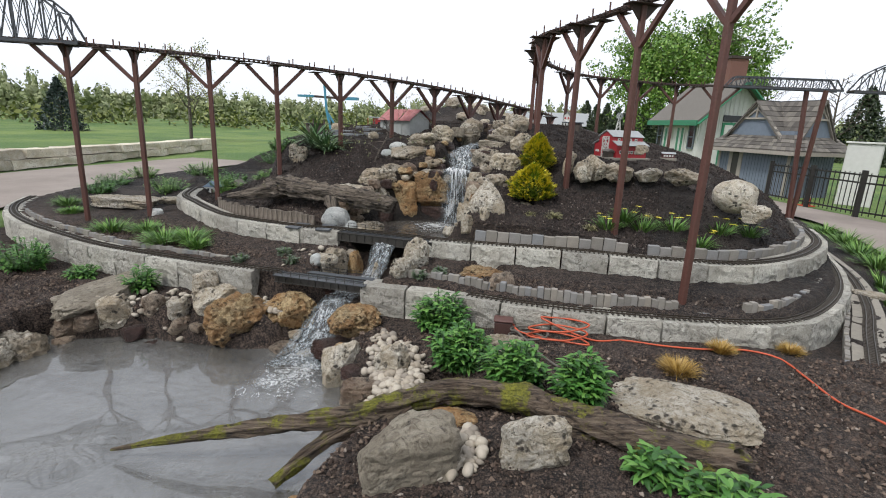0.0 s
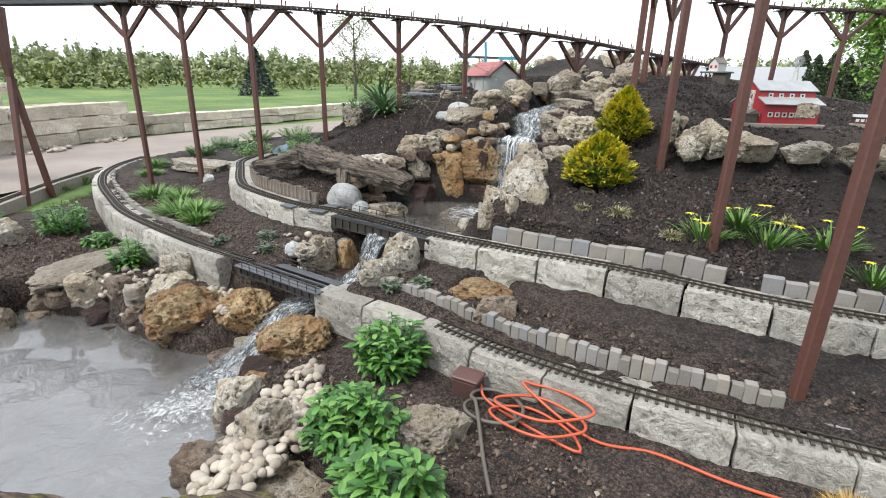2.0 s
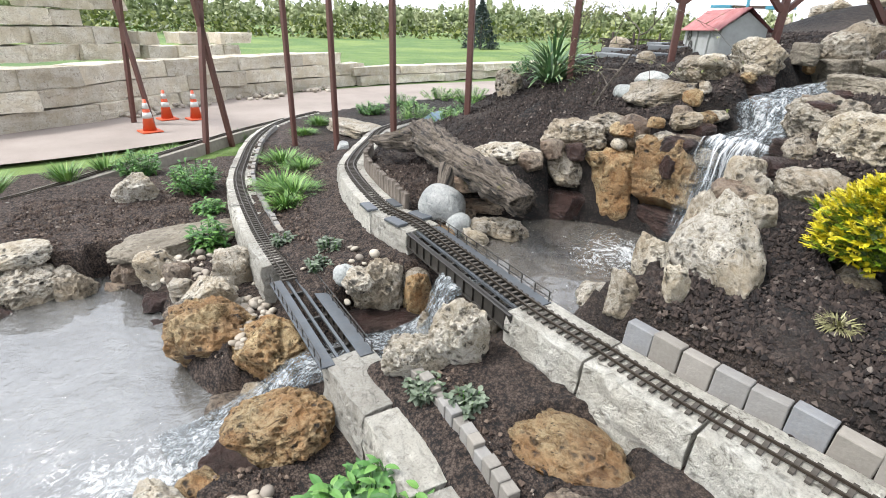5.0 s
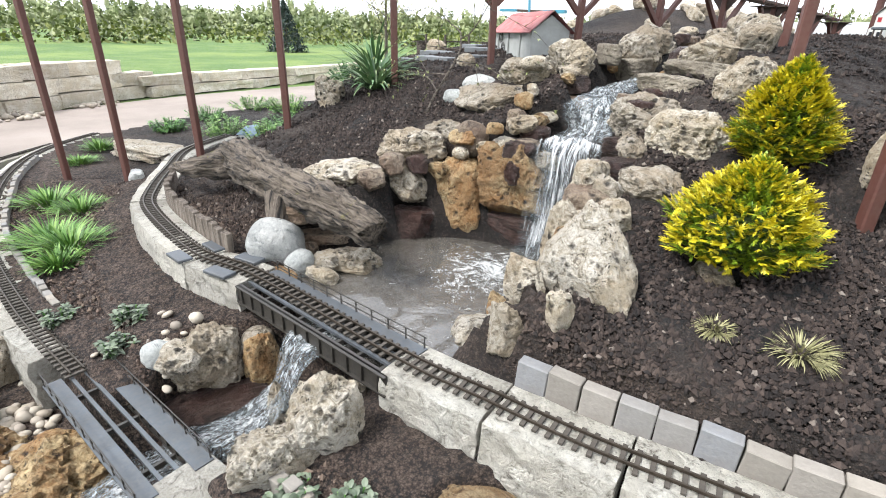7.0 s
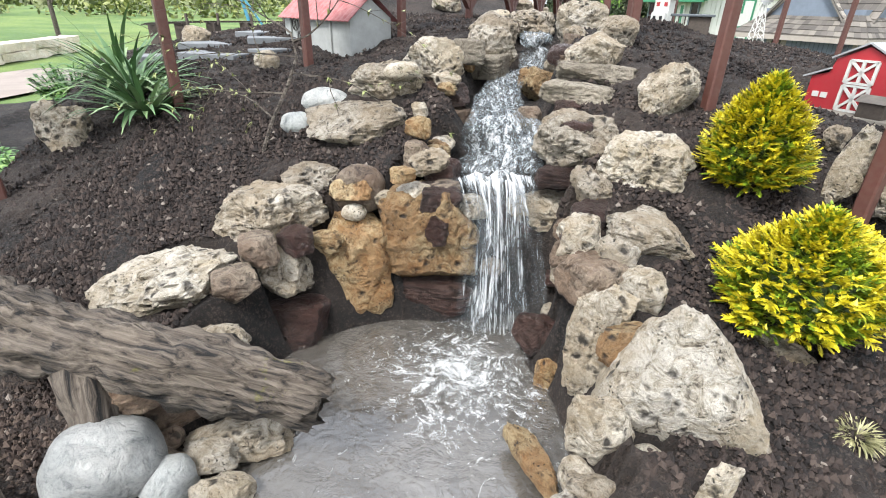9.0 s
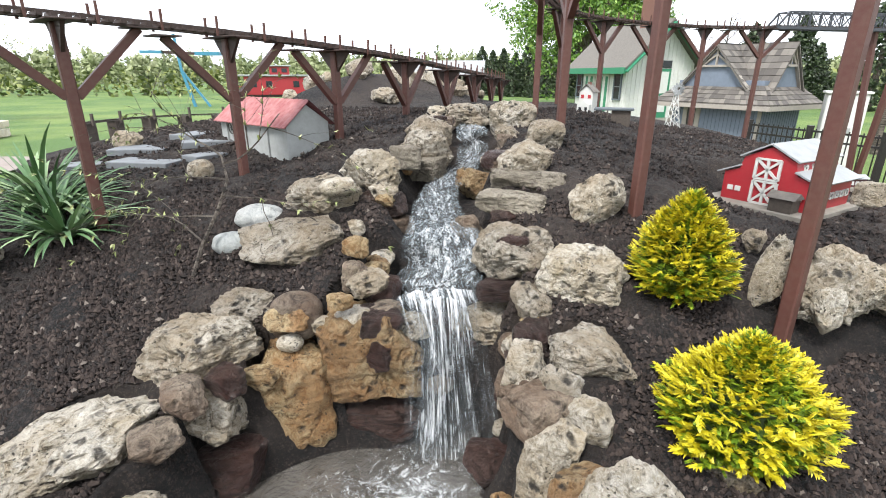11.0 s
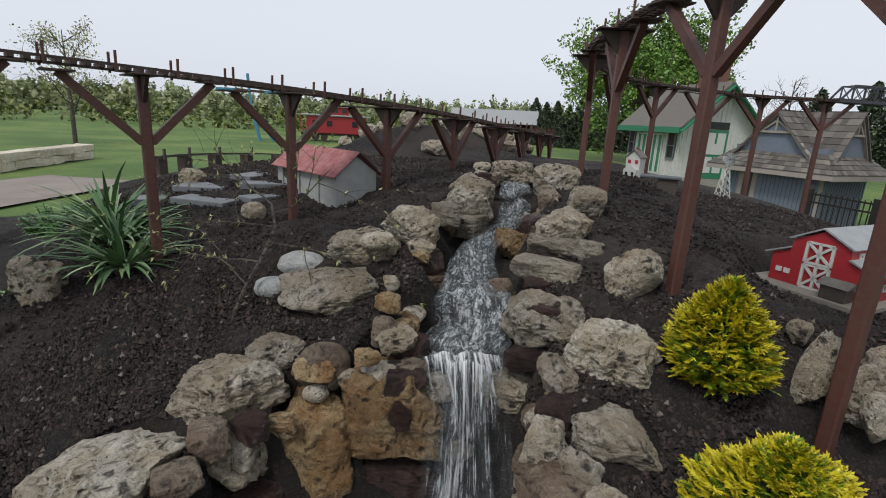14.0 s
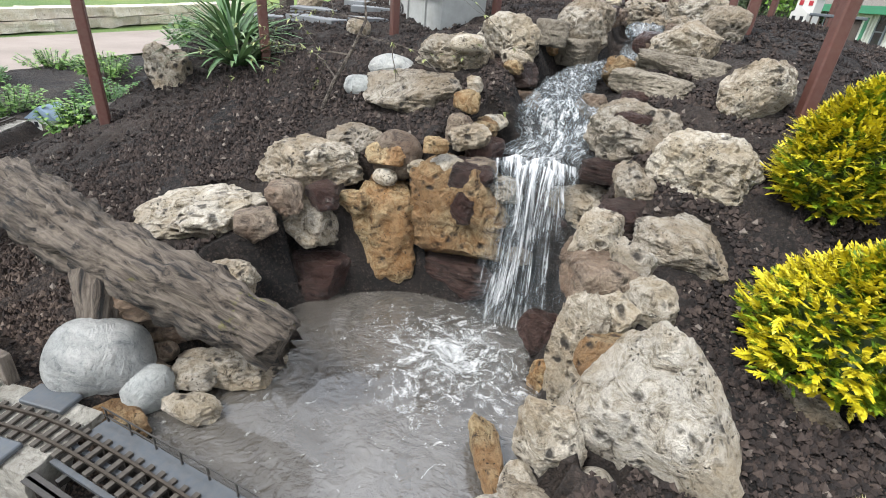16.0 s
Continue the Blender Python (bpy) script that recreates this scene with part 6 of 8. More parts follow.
BLACK_METAL = plain("black_fence_paint", "17181b", 0.4, 0.3, 0.2)
ORANGE = plain("cone_orange", "e8551c", 0.5, 0, 0.15)
TEAL = plain("teal_paint", "3a98b8", 0.5, 0, 0.2)
BRICK_RED = plain("chimney_brick", "8a5548", 0.85, 0, 0.4, 30)
CORD_ORANGE = plain("orange_cord", "d8562a", 0.5, 0, 0.2)
CORD_GREY = plain("grey_hose", "5d574f", 0.6, 0, 0.2)
CONCRETE = plain("concrete_curb", "a39c90", 0.9, 0, 0.3, 20, 0.4)


def tile_material(name, a, b):
    m = Mat(name, 0.8)
    c = m.mix(m.ramp(m.noise(22, 4), [(0.35, (0, 0, 0, 1)), (0.7, (1, 1, 1, 1))]), a, b)
    return m.colour(m.mix(m.maths("MULTIPLY", m.random(), 0.5), c, m.mix(0.5, c, "2a2320"))).bump(m.noise(80, 3), 0.4, 0.004).m


ROOF_RED = tile_material("faded_red_roof", "a35a5a", "bd8482")
SHINGLE = tile_material("grey_shingle", "6d6761", "8b857c")


def prism(outline, y0, y1):
    """A solid with an (x, z) outline, drawn out from y0 to y1."""
    bm = bmesh.new()
    a = [bm.verts.new((x, y0, z)) for x, z in outline]
    b = [bm.verts.new((x, y1, z)) for x, z in outline]
    bm.faces.new(list(reversed(a)))
    bm.faces.new(b)
    n = len(a)
    for k in range(n):
        bm.faces.new((a[k], a[(k + 1) % n], b[(k + 1) % n], b[k]))
    bmesh.ops.recalc_face_normals(bm, faces=bm.faces[:])
    return bm


def frame_of(root, name, bm_lo, bm_hi, t, mat):
    """A flat rectangular border in the xz plane."""
    (x0, y0, z0), (x1, y1, z1) = bm_lo, bm_hi
    bm = bmesh.new()
    for lo, hi in (((x0, y0, z0), (x1, y1, z0 + t)), ((x0, y0, z1 - t), (x1, y1, z1)), ((x0, y0, z0 + t), (x0 + t, y1, z1 - t)), ((x1 - t, y0, z0 + t), (x1, y1, z1 - t))):
        box(bm, lo, hi)
    return part(name, bm, mat, root)


def model_house():
    """A stuccoed model house with a red corrugated roof; local x runs along its length, y is its back."""
    at = Vector((-1.435, 3.975, 1.065))
    root = thing("model_house", "grey stucco model house with a faded red ribbed roof", "model house", W(*at), radians(150))
    L, D, H, R = 0.80, 0.31, 0.22, 0.34
    part("wall", prism([(0, -0.05), (L, -0.05), (L, H - 0.016), (0, H - 0.016)], -D, 0), GREY_WALL, root)
    gab = prism([(-D + 0.002, H - 0.016), (-0.002, H - 0.016), (-D / 2, R - 0.03)], 0.002, L - 0.002)
    bmesh.ops.transform(gab, matrix=Matrix(((0, 1, 0, 0), (1, 0, 0, 0), (0, 0, 1, 0), (0, 0, 0, 1))), verts=gab.verts)
    bmesh.ops.recalc_face_normals(gab, faces=gab.faces[:])
    part("gable", gab, GREY_WALL, root)
    for s in (0, 1):
        e, r = Vector((0, 0.035 if s == 0 else -D - 0.035, H - 0.035)), Vector((0, -D / 2, R))
        v, f = [], []
        n = 34
        for k in range(n + 1):
            x = -0.03 + (L + 0.06) * k / n
            b = 0.004 * (k % 2)
            v += [Vector((x, e.y, e.z + b)), Vector((x, r.y, r.z + b)), Vector((x, r.y, r.z + b - 0.006)), Vector((x, e.y, e.z + b - 0.006))]
        for k in range(n):
            a = 4 * k
            for q in range(4):
                f.append((a + q, a + (q + 1) % 4, a + 4 + (q + 1) % 4, a + 4 + q))
        soup("roof_sheet", v, f, ROOF_RED, root)
    for x in (0.20, 0.46, 0.70):
        part("buttress", boxed((x, -0.002 + 0.002, -0.05), (x + 0.012, 0.014, H - 0.03), 0.002), GREY_WALL, root)
    bm = bmesh.new()
    for cx, cz, rr in ((0.64, 0.145, 0.04), (0.58, 0.065, 0.038)):
        pts = [(cx + rr * math.cos(a), 0.010, cz + rr * math.sin(a)) for a in np.linspace(0, 2 * math.pi, 19)]
        for p, q in zip(pts, pts[1:]):
            bar(bm, p, q, 0.006)
        for a in range(3):
            c, s = math.cos(a * 1.05) * rr, math.sin(a * 1.05) * rr
            bar(bm, (cx - c, 0.010, cz - s), (cx + c, 0.010, cz + s), 0.004)
    part("wheel_ornament", bm, BLACK, root, "black iron wheel ornament")


model_house()


def barn():
    """A red gambrel barn with white trim; x along the long side, its front gable at x = 0."""
    root = thing("model_barn", "bright red model barn with white trim and pale tin roof", "model barn", W(0.080, 3.775, 1.012), radians(41))
    root.scale = (1.18, 1.58, 1.2)
    L, D = 0.34, 0.26
    part("base_slab", boxed((-0.08, -0.03, -0.045), (L + 0.03, D + 0.05, -0.02), 0.004), CONCRETE, root)
    body = [(0, -0.02), (0, 0.095), (0.045, 0.115), (0.055, 0.165), (0.13, 0.215), (0.205, 0.165), (0.215, 0.115), (0.26, 0.095), (0.26, -0.02)]
    bm = prism([(y, z) for y, z in body], 0, L)
    bmesh.ops.transform(bm, matrix=Matrix(((0, 1, 0, 0), (1, 0, 0, 0), (0, 0, 1, 0), (0, 0, 0, 1))), verts=bm.verts)
    bmesh.ops.recalc_face_normals(bm, faces=bm.faces[:])
    part("body", bm, RED_PAINT, root)
    for y0, z0, y1, z1 in ((-0.02, 0.088, 0.052, 0.128), (0.045, 0.165, 0.13, 0.224), (0.13, 0.224, 0.215, 0.165), (0.208, 0.128, 0.28, 0.088)):
        n = Vector((0, -(z1 - z0), y1 - y0)).normalized() * 0.006
        v = []
        for x in (-0.012, L + 0.012):
            v += [Vector((x, y0, z0)), Vector((x, y1, z1)), Vector((x, y1, z1)) + n, Vector((x, y0, z0)) + n]
        soup("roof_panel", v, [(3, 2, 1, 0), (4, 5, 6, 7), (0, 1, 5, 4), (1, 2, 6, 5), (2, 3, 7, 6), (3, 0, 4, 7)], TIN, root)
    for k in range(7):
        x = 0.03 + k * 0.043
        win = frame_of(root, "window_frame", (x, -0.004, 0.018), (x + 0.028, 0.0015, 0.046), 0.006, WHITE)
        part("pane", boxed((x + 0.006, -0.001, 0.024), (x + 0.022, 0.002, 0.040)), GLASS, win)
    for k in range(4):
        x = 0.05 + k * 0.065
        win = frame_of(root, "window_frame", (x, 0.046, 0.130), (x + 0.026, 0.052, 0.154), 0.006, WHITE)
        part("pane", boxed((x + 0.006, 0.049, 0.136), (x + 0.020, 0.054, 0.148)), GLASS, win)
    for z0, z1 in ((-0.015, 0.075), (0.085, 0.165)):
        bm = bmesh.new()
        y0, y1 = 0.095, 0.165
        for a, b in (((y0, z0), (y1, z0)), ((y0, z1), (y1, z1)), ((y0, z0), (y0, z1)), ((y1, z0), (y1, z1)), ((y0, z0), (y1, z1)), ((y1, z0), (y0, z1)), (((y0 + y1) / 2, z0), ((y0 + y1) / 2, z1))):
            bar(bm, (-0.004, *a), (-0.004, *b), 0.008)
        part("door_trim", bm, WHITE, root, "white crossed door boards")
    for y in (0.02, 0.20):
        for k in range(2):
            bm = boxed((-0.004, y + k * 0.024, 0.02), (0.0015, y + k * 0.024 + 0.018, 0.04))
            part("window_frame", bm, WHITE, root)
    # low annex beside the front gable
    part("annex", boxed((-0.07, 0.02, -0.02), (-0.005, 0.085, 0.035), 0.002), DARK_WOOD, root, "small brown annex with a grey roof")
    part("annex_roof", prism([(-0.08, 0.034), (0.0, 0.034), (-0.0375, 0.058)], 0.012, 0.094), SHINGLE, root)


barn()


def small_shed():
    root = thing("model_shed", "small dark red model shed with a white roof on a slab", "model shed", W(0.385, 4.17, 1.0), radians(12))
    part("base_slab", boxed((-0.09, -0.05, -0.03), (0.09, 0.06, 0.0), 0.003), CONCRETE, root)
    part("body", boxed((-0.07, -0.035, 0.0), (0.07, 0.035, 0.05), 0.002), plain("dark_red_paint", "5e1f28", 0.6), root)
    part("roof", prism([(-0.045, 0.048), (0.045, 0.048), (0.0, 0.068)], -0.08, 0.08), TIN, root)
    root.children[-1].rotation_euler = (0, 0, radians(90))
    for k in range(4):
        part("window_frame", boxed((-0.058 + k * 0.03, -0.039, 0.014), (-0.038 + k * 0.03, -0.034, 0.034)), WHITE, root)


small_shed()


def doll_house():
    root = thing("model_cottage", "white two-storey model cottage with red windows on the soil", "model house", P(-0.40, 4.78), radians(-25))
    part("body", prism([(-0.055, -0.03), (0.055, -0.03), (0.055, 0.15), (0, 0.20), (-0.055, 0.15)], 0.0, 0.12), WHITE, root)
    part("porch", prism([(-0.05, -0.03), (0.05, -0.03), (0.05, 0.055), (0, 0.09), (-0.05, 0.055)], -0.05, -0.002), WHITE, root)
    for s in (-1, 1):
        v = [Vector((s * 0.065, y, 0.142)) for y in (-0.012, 0.132)] + [Vector((0, y, 0.206)) for y in (-0.012, 0.132)]
        v += [p + Vector((0, 0, 0.006)) for p in v]
        soup("roof_panel", v, [(0, 1, 3, 2), (4, 6, 7, 5), (0, 4, 5, 1), (2, 3, 7, 6), (0, 2, 6, 4), (1, 5, 7, 3)], SHINGLE, root)
        for z in (0.10,):
            part("window_frame", boxed((s * 0.028 - 0.012, -0.004, z), (s * 0.028 + 0.012, 0.001, z + 0.028)), RED_PAINT, root)
        part("window_frame", boxed((s * 0.024 - 0.010, -0.055, 0.01), (s * 0.024 + 0.010, -0.0495, 0.035)), GLASS, root)
    part("chimney", boxed((-0.012, 0.05, 0.18), (0.012, 0.075, 0.225)), BRICK_RED, root)


doll_house()


def shelter():
    root = thing("model_shelter", "dark open-sided model shelter with a flat grey roof", "model shelter", P(-0.31, 4.52), radians(-8))
    part("roof", boxed((-0.14, -0.06, 0.085), (0.13, 0.08, 0.10), 0.003), plain("grey_felt_roof", "5d6870", 0.8), root)
    part("wall", boxed((-0.02, -0.04, -0.03), (0.11, 0.07, 0.085), 0.002), DARK_WOOD, root)
    for x in (-0.13, -0.09, -0.05):
        part("post", boxed((x, -0.05, -0.04), (x + 0.008, -0.042, 0.085)), DARK_WOOD, root)
    part("bench", boxed((-0.13, -0.02, 0.02), (-0.04, 0.03, 0.028)), DARK_WOOD, root)


shelter()


def windmill():
    root = thing("model_windmill", "white model farm windmill on a lattice tower", "model windmill", P(0.003, 4.88), 0.3)
    bm = bmesh.new()
    H = 0.28
    for sx in (-1, 1):
        for sy in (-1, 1):
            bar(bm, (sx * 0.045, sy * 0.045, -0.03), (sx * 0.008, sy * 0.008, H), 0.005)
    for k in range(5):
        z0, z1 = H * k / 5, H * (k + 1) / 5
        w0, w1 = 0.045 - 0.037 * z0 / H, 0.045 - 0.037 * z1 / H
        for a, b in (((-w0, -w0, z0), (w1, -w1, z1)), ((w0, -w0, z0), (-w1, -w1, z1)), ((-w0, w0, z0), (w1, w1, z1)), ((-w0, -w0, z0), (-w1, w1, z1)), ((w0, -w0, z0), (w1, w1, z1))):
            bar(bm, a, b, 0.0035)
    part("tower", bm, WHITE, root)
    for k in range(12):
        a = k * math.pi / 6
        bm = boxed((0.012, -0.002, -0.008), (0.05, 0.002, 0.008), 0, Matrix.Translation((0, -0.02, H + 0.02)) @ Matrix.Rotation(a, 4, "Y") @ Matrix.Rotation(0.4, 4, "X"))
        part("blade", bm, TIN, root)
    part("tail", boxed((-0.004, 0.01, H + 0.005), (0.004, 0.08, H + 0.04)), WHITE, root)


windmill()


def truss(a, b, height, label, curved=True, mat=None):
    """A through-truss span between two places in metres, its bottom chord level with them."""
    a, b = Vector(a), Vector(b)
    d = b - a
    root = thing("truss_bridge", label, "truss bridge", a, math.atan2(d.y, d.x))
    L, n, w = Vector((d.x, d.y)).length, 14, 0.09
    mat = mat or BLUE_STEEL
    slope = d.z / L
    def top(k):
        f = k / n
        z = height * (min(1, 4.2 * f, 4.2 * (1 - f)) ** 0.5 if curved else (0 if k in (0, n) else 1))
        return Vector((L * f, 0, slope * L * f + z))
    for s in (-1, 1):
        off = Vector((0, s * w, 0))
        bm = bmesh.new()
        bar(bm, off, Vector((L, 0, slope * L)) + off, 0.022, 0.03)
        part("bottom_chord", bm, mat, root)
        for k in range(n):
            bm = bmesh.new()
            bar(bm, top(k) + off, top(k + 1) + off, 0.018)
            part("top_chord", bm, mat, root)
        def foot(k):
            return Vector((L * k / n, 0, slope * L * k / n)) + off
        members = [("web_post", foot(k), top(k) + off, 0.012) for k in range(1, n)]
        for k in range(1, n - 1):
            p, q = (k, k + 1) if k < n / 2 else (k + 1, k)
            members += [("diagonal", top(p) + off, foot(q), 0.007), ("counter_diagonal", top(q) + off, foot(p), 0.005)]
        for name, p, q, thick in members:
            bm = bmesh.new()
            bar(bm, p, q, thick)
            part(name, bm, mat, root)
    for k in range(1, n):
        bm = bmesh.new()
        bar(bm, top(k) + Vector((0, -w, 0)), top(k) + Vector((0, w, 0)), 0.009)
        part("portal_strut", bm, mat, root)
    v, f = [], []
    for k in range(int(L / 0.05)):
        x = 0.05 * k
        add_box(v, f, Vector((x, 0, slope * x + 0.02)), Vector((0.011, 0, 0)), Vector((0, w, 0)), Vector((0, 0, 0.008)))
    single_boxes("tie", [root.matrix_world @ p for p in v], DARK_STEEL, root)
    return root


BLUE_STEEL = plain("blue_grey_truss_paint", "3c4552", 0.55, 0.2, 0.3)
truss(W(-2.80, 2.50, 1.508), W(-3.80, 1.99, 1.515), 0.52, "dark blue-grey curved truss bridge carried on steel posts")
truss(W(-3.80, 1.99, 1.515), W(-4.95, 1.36, 1.52), 0.52, "dark blue-grey curved truss bridge carried on steel posts")
truss(W(-4.95, 1.36, 1.52), W(-6.2, 0.7, 1.52), 0.52, "dark blue-grey curved truss bridge carried on steel posts")
truss(W(0.86, 6.225, 1.625), W(1.86, 6.5, 1.615), 0.17, "slim dark truss span at the end of the trestle", False)


def cross_legs(a, b, top, label):
    root = thing("crossed_support", label, "trestle post", W(*a))
    for p, q, z in ((a, b, 0.0), (b, a, 0.0)):
        bm = bmesh.new()
        bar(bm, W(p[0], p[1], 0.27) - W(*a), W(p[0] * 0.25 + q[0] * 0.75, p[1] * 0.25 + q[1] * 0.75, top) - W(*a), 0.055)
        part("leg", bm, RUST, root)
    return root


cross_legs((-3.74, 1.94, 0.3), (-3.93, 2.12, 0.3), 1.51, "crossed rust-brown steel legs under the truss bridge")
cross_legs((-5.0, 1.36, 0.3), (-4.86, 1.52, 0.3), 1.515, "crossed rust-brown steel legs under the truss bridge")
truss(W(1.95, 6.53, 1.612), W(3.4, 7.0, 1.61), 0.52, "dark blue-grey curved truss bridge carried on steel posts")


def splayed_legs():
    """Two legs that part upwards under the slim truss span."""
    root = thing("splayed_support", "pair of rust-brown steel legs spread under the truss span", "trestle post", W(1.64, 6.37, 0.3))
    for foot, head in (((1.63, 6.34), (1.578, 6.43)), ((1.66, 6.40), (1.70, 6.30))):
        bm = bmesh.new()
        bar(bm, W(*foot, 0.25) - W(1.64, 6.37, 0.3), W(*head, 1.607) - W(1.64, 6.37, 0.3), 0.055)
        part("leg", bm, RUST, root)


splayed_legs()


def cone(at, label):
    root = thing("traffic_cone", label, "traffic cone", W(*at), 0.4, "traffic cones by the stone wall")
    h = 0.46
    part("base", boxed((-0.14, -0.14, 0.0), (0.14, 0.14, 0.025), 0.01), ORANGE, root)
    def ring(z0, z1, mat, name, grow=0.0, on=root):
        bm = bmesh.new()
        r = lambda z: 0.095 - 0.075 * z / h + grow
        bmesh.ops.create_cone(bm, cap_ends=True, segments=24, radius1=r(z0), radius2=r(z1), depth=z1 - z0, matrix=Matrix.Translation((0, 0, (z0 + z1) / 2)))
        return part(name, bm, mat, on, "", True)
    body = ring(0.025, h, ORANGE, "body")
    ring(0.20, 0.28, WHITE, "reflective_band", 0.003, body)
    ring(0.33, 0.41, WHITE, "reflective_band", 0.003, body)
    return root


cone((-4.52, 1.53, 0.30), "orange traffic cone with two white reflective bands")
cone((-5.10, 1.62, 0.30), "orange traffic cone with two white reflective bands")
cone((-5.05, 1.86, 0.30), "orange traffic cone with two white reflective bands")
cone((2.27, 8.4, 0.30), "orange traffic cone behind the black fence")


def cord(line, radius, mat, label, name):
    bm = bmesh.new()
    pts = smooth_line([P(x, y, z) for x, y, z in line], 0.02)
    tube(bm, pts, [radius] * len(pts), 8)
    return tagged(link(name, bm, mat, None, True), label, "cord")


COIL = [(0.05 + 0.10 * math.cos(a) + 0.01 * math.sin(3 * a), 2.19 + 0.055 * math.sin(a * 1.03) + 0.004 * a, 0.012 + 0.003 * k) for k, a in enumerate(np.arange(0, 15.5, 0.5))]
cord([(-0.12, 2.235, 0.06), (-0.07, 2.21, 0.02)] + COIL + [(0.16, 2.25, 0.01), (0.28, 2.30, 0.01), (0.42, 2.32, 0.01), (0.55, 2.36, 0.01), (0.68, 2.42, 0.01), (0.78, 2.40, 0.01), (0.83, 2.28, 0.01), (0.88, 2.14, 0.01), (0.96, 2.02, 0.03), (1.04, 1.86, 0.03), (1.15, 1.6, 0.02)],
     0.0062, CORD_ORANGE, "orange extension cord coiled and trailing over bare soil", "extension_cord")
cord([(-0.05 + 0.07 * math.cos(a), 2.17 + 0.05 * math.sin(a) + 0.004 * a, 0.01 + 0.002 * k) for k, a in enumerate(np.arange(0, 11, 0.5))] + [(0.03, 2.05, 0.01), (0.10, 1.98, 0.01)], 0.008, CORD_GREY, "grey garden hose coiled on the soil", "garden_hose")


def red_box():
    root = thing("outlet_box", "small dark red outlet box on the soil by the wall", "outlet box", P(-0.155, 2.225, 0.0), 0.25)
    part("body", boxed((-0.06, -0.04, -0.02), (0.06, 0.05, 0.085), 0.008), plain("dark_maroon_box", "4a2420", 0.6), root)
    part("lid", boxed((-0.066, -0.046, 0.085), (0.066, 0.056, 0.10), 0.005), plain("maroon_lid", "5a2c27", 0.6), root)


red_box()


# ground-level track with its curb, right and left of the beds
RIGHT_TRACK = [(0.80, 1.2), (0.90, 1.8), (1.06, 2.38), (1.22, 2.95), (1.38, 3.5), (1.5, 4.2), (1.52, 5.2)]
LEFT_TRACK = [(-4.6, 2.6), (-4.1, 2.15), (-3.6, 1.78), (-3.1, 1.4), (-2.7, 1.08), (-2.45, 0.6)]


def curb(line, z, width, height, label):
    pts = smooth_line([(U * x, U * y, z) for x, y in line], 0.10)
    bm, prev = bmesh.new(), None
    for p, d in zip(pts, plane_ways(pts)):
        s = Vector((-d.y, d.x, 0)) * width / 2
        ring = [bm.verts.new(q) for q in (p - s - Vector((0, 0, height)), p + s - Vector((0, 0, height)), p + s, p - s)]
        if prev:
            for k in range(4):
                bm.faces.new((prev[k], prev[(k + 1) % 4], ring[(k + 1) % 4], ring[k]))
        prev = ring
    return tagged(link("curb", bm, CONCRETE), label, "curb", kind="structure")


curb(RIGHT_TRACK, 0.115, 0.22, 0.25, "low concrete roadbed under the outer track")
curb(LEFT_TRACK, 0.085, 0.20, 0.22, "low concrete roadbed under the outer track")
track([Vector((x, y, 0)) for x, y in RIGHT_TRACK], 0.118, "model track on black ties along the outer curb")
track([Vector((x, y, 0)) for x, y in LEFT_TRACK], 0.088, "model track on black ties along the outer curb")
edging([Vector((x - 0.085, y, 0)) for x, y in RIGHT_TRACK], 0.10, (0.055, 0.03, 0.075), "row of short grey stone pickets along the outer track", 0.7, 1.6, 9)


# ---- real buildings, fence and yard beyond the garden ----
def unit_frame(corner, way):
    """Pose at a plan corner with local x along way."""
    return W(corner[0], corner[1], G0), math.atan2(way[1], way[0])


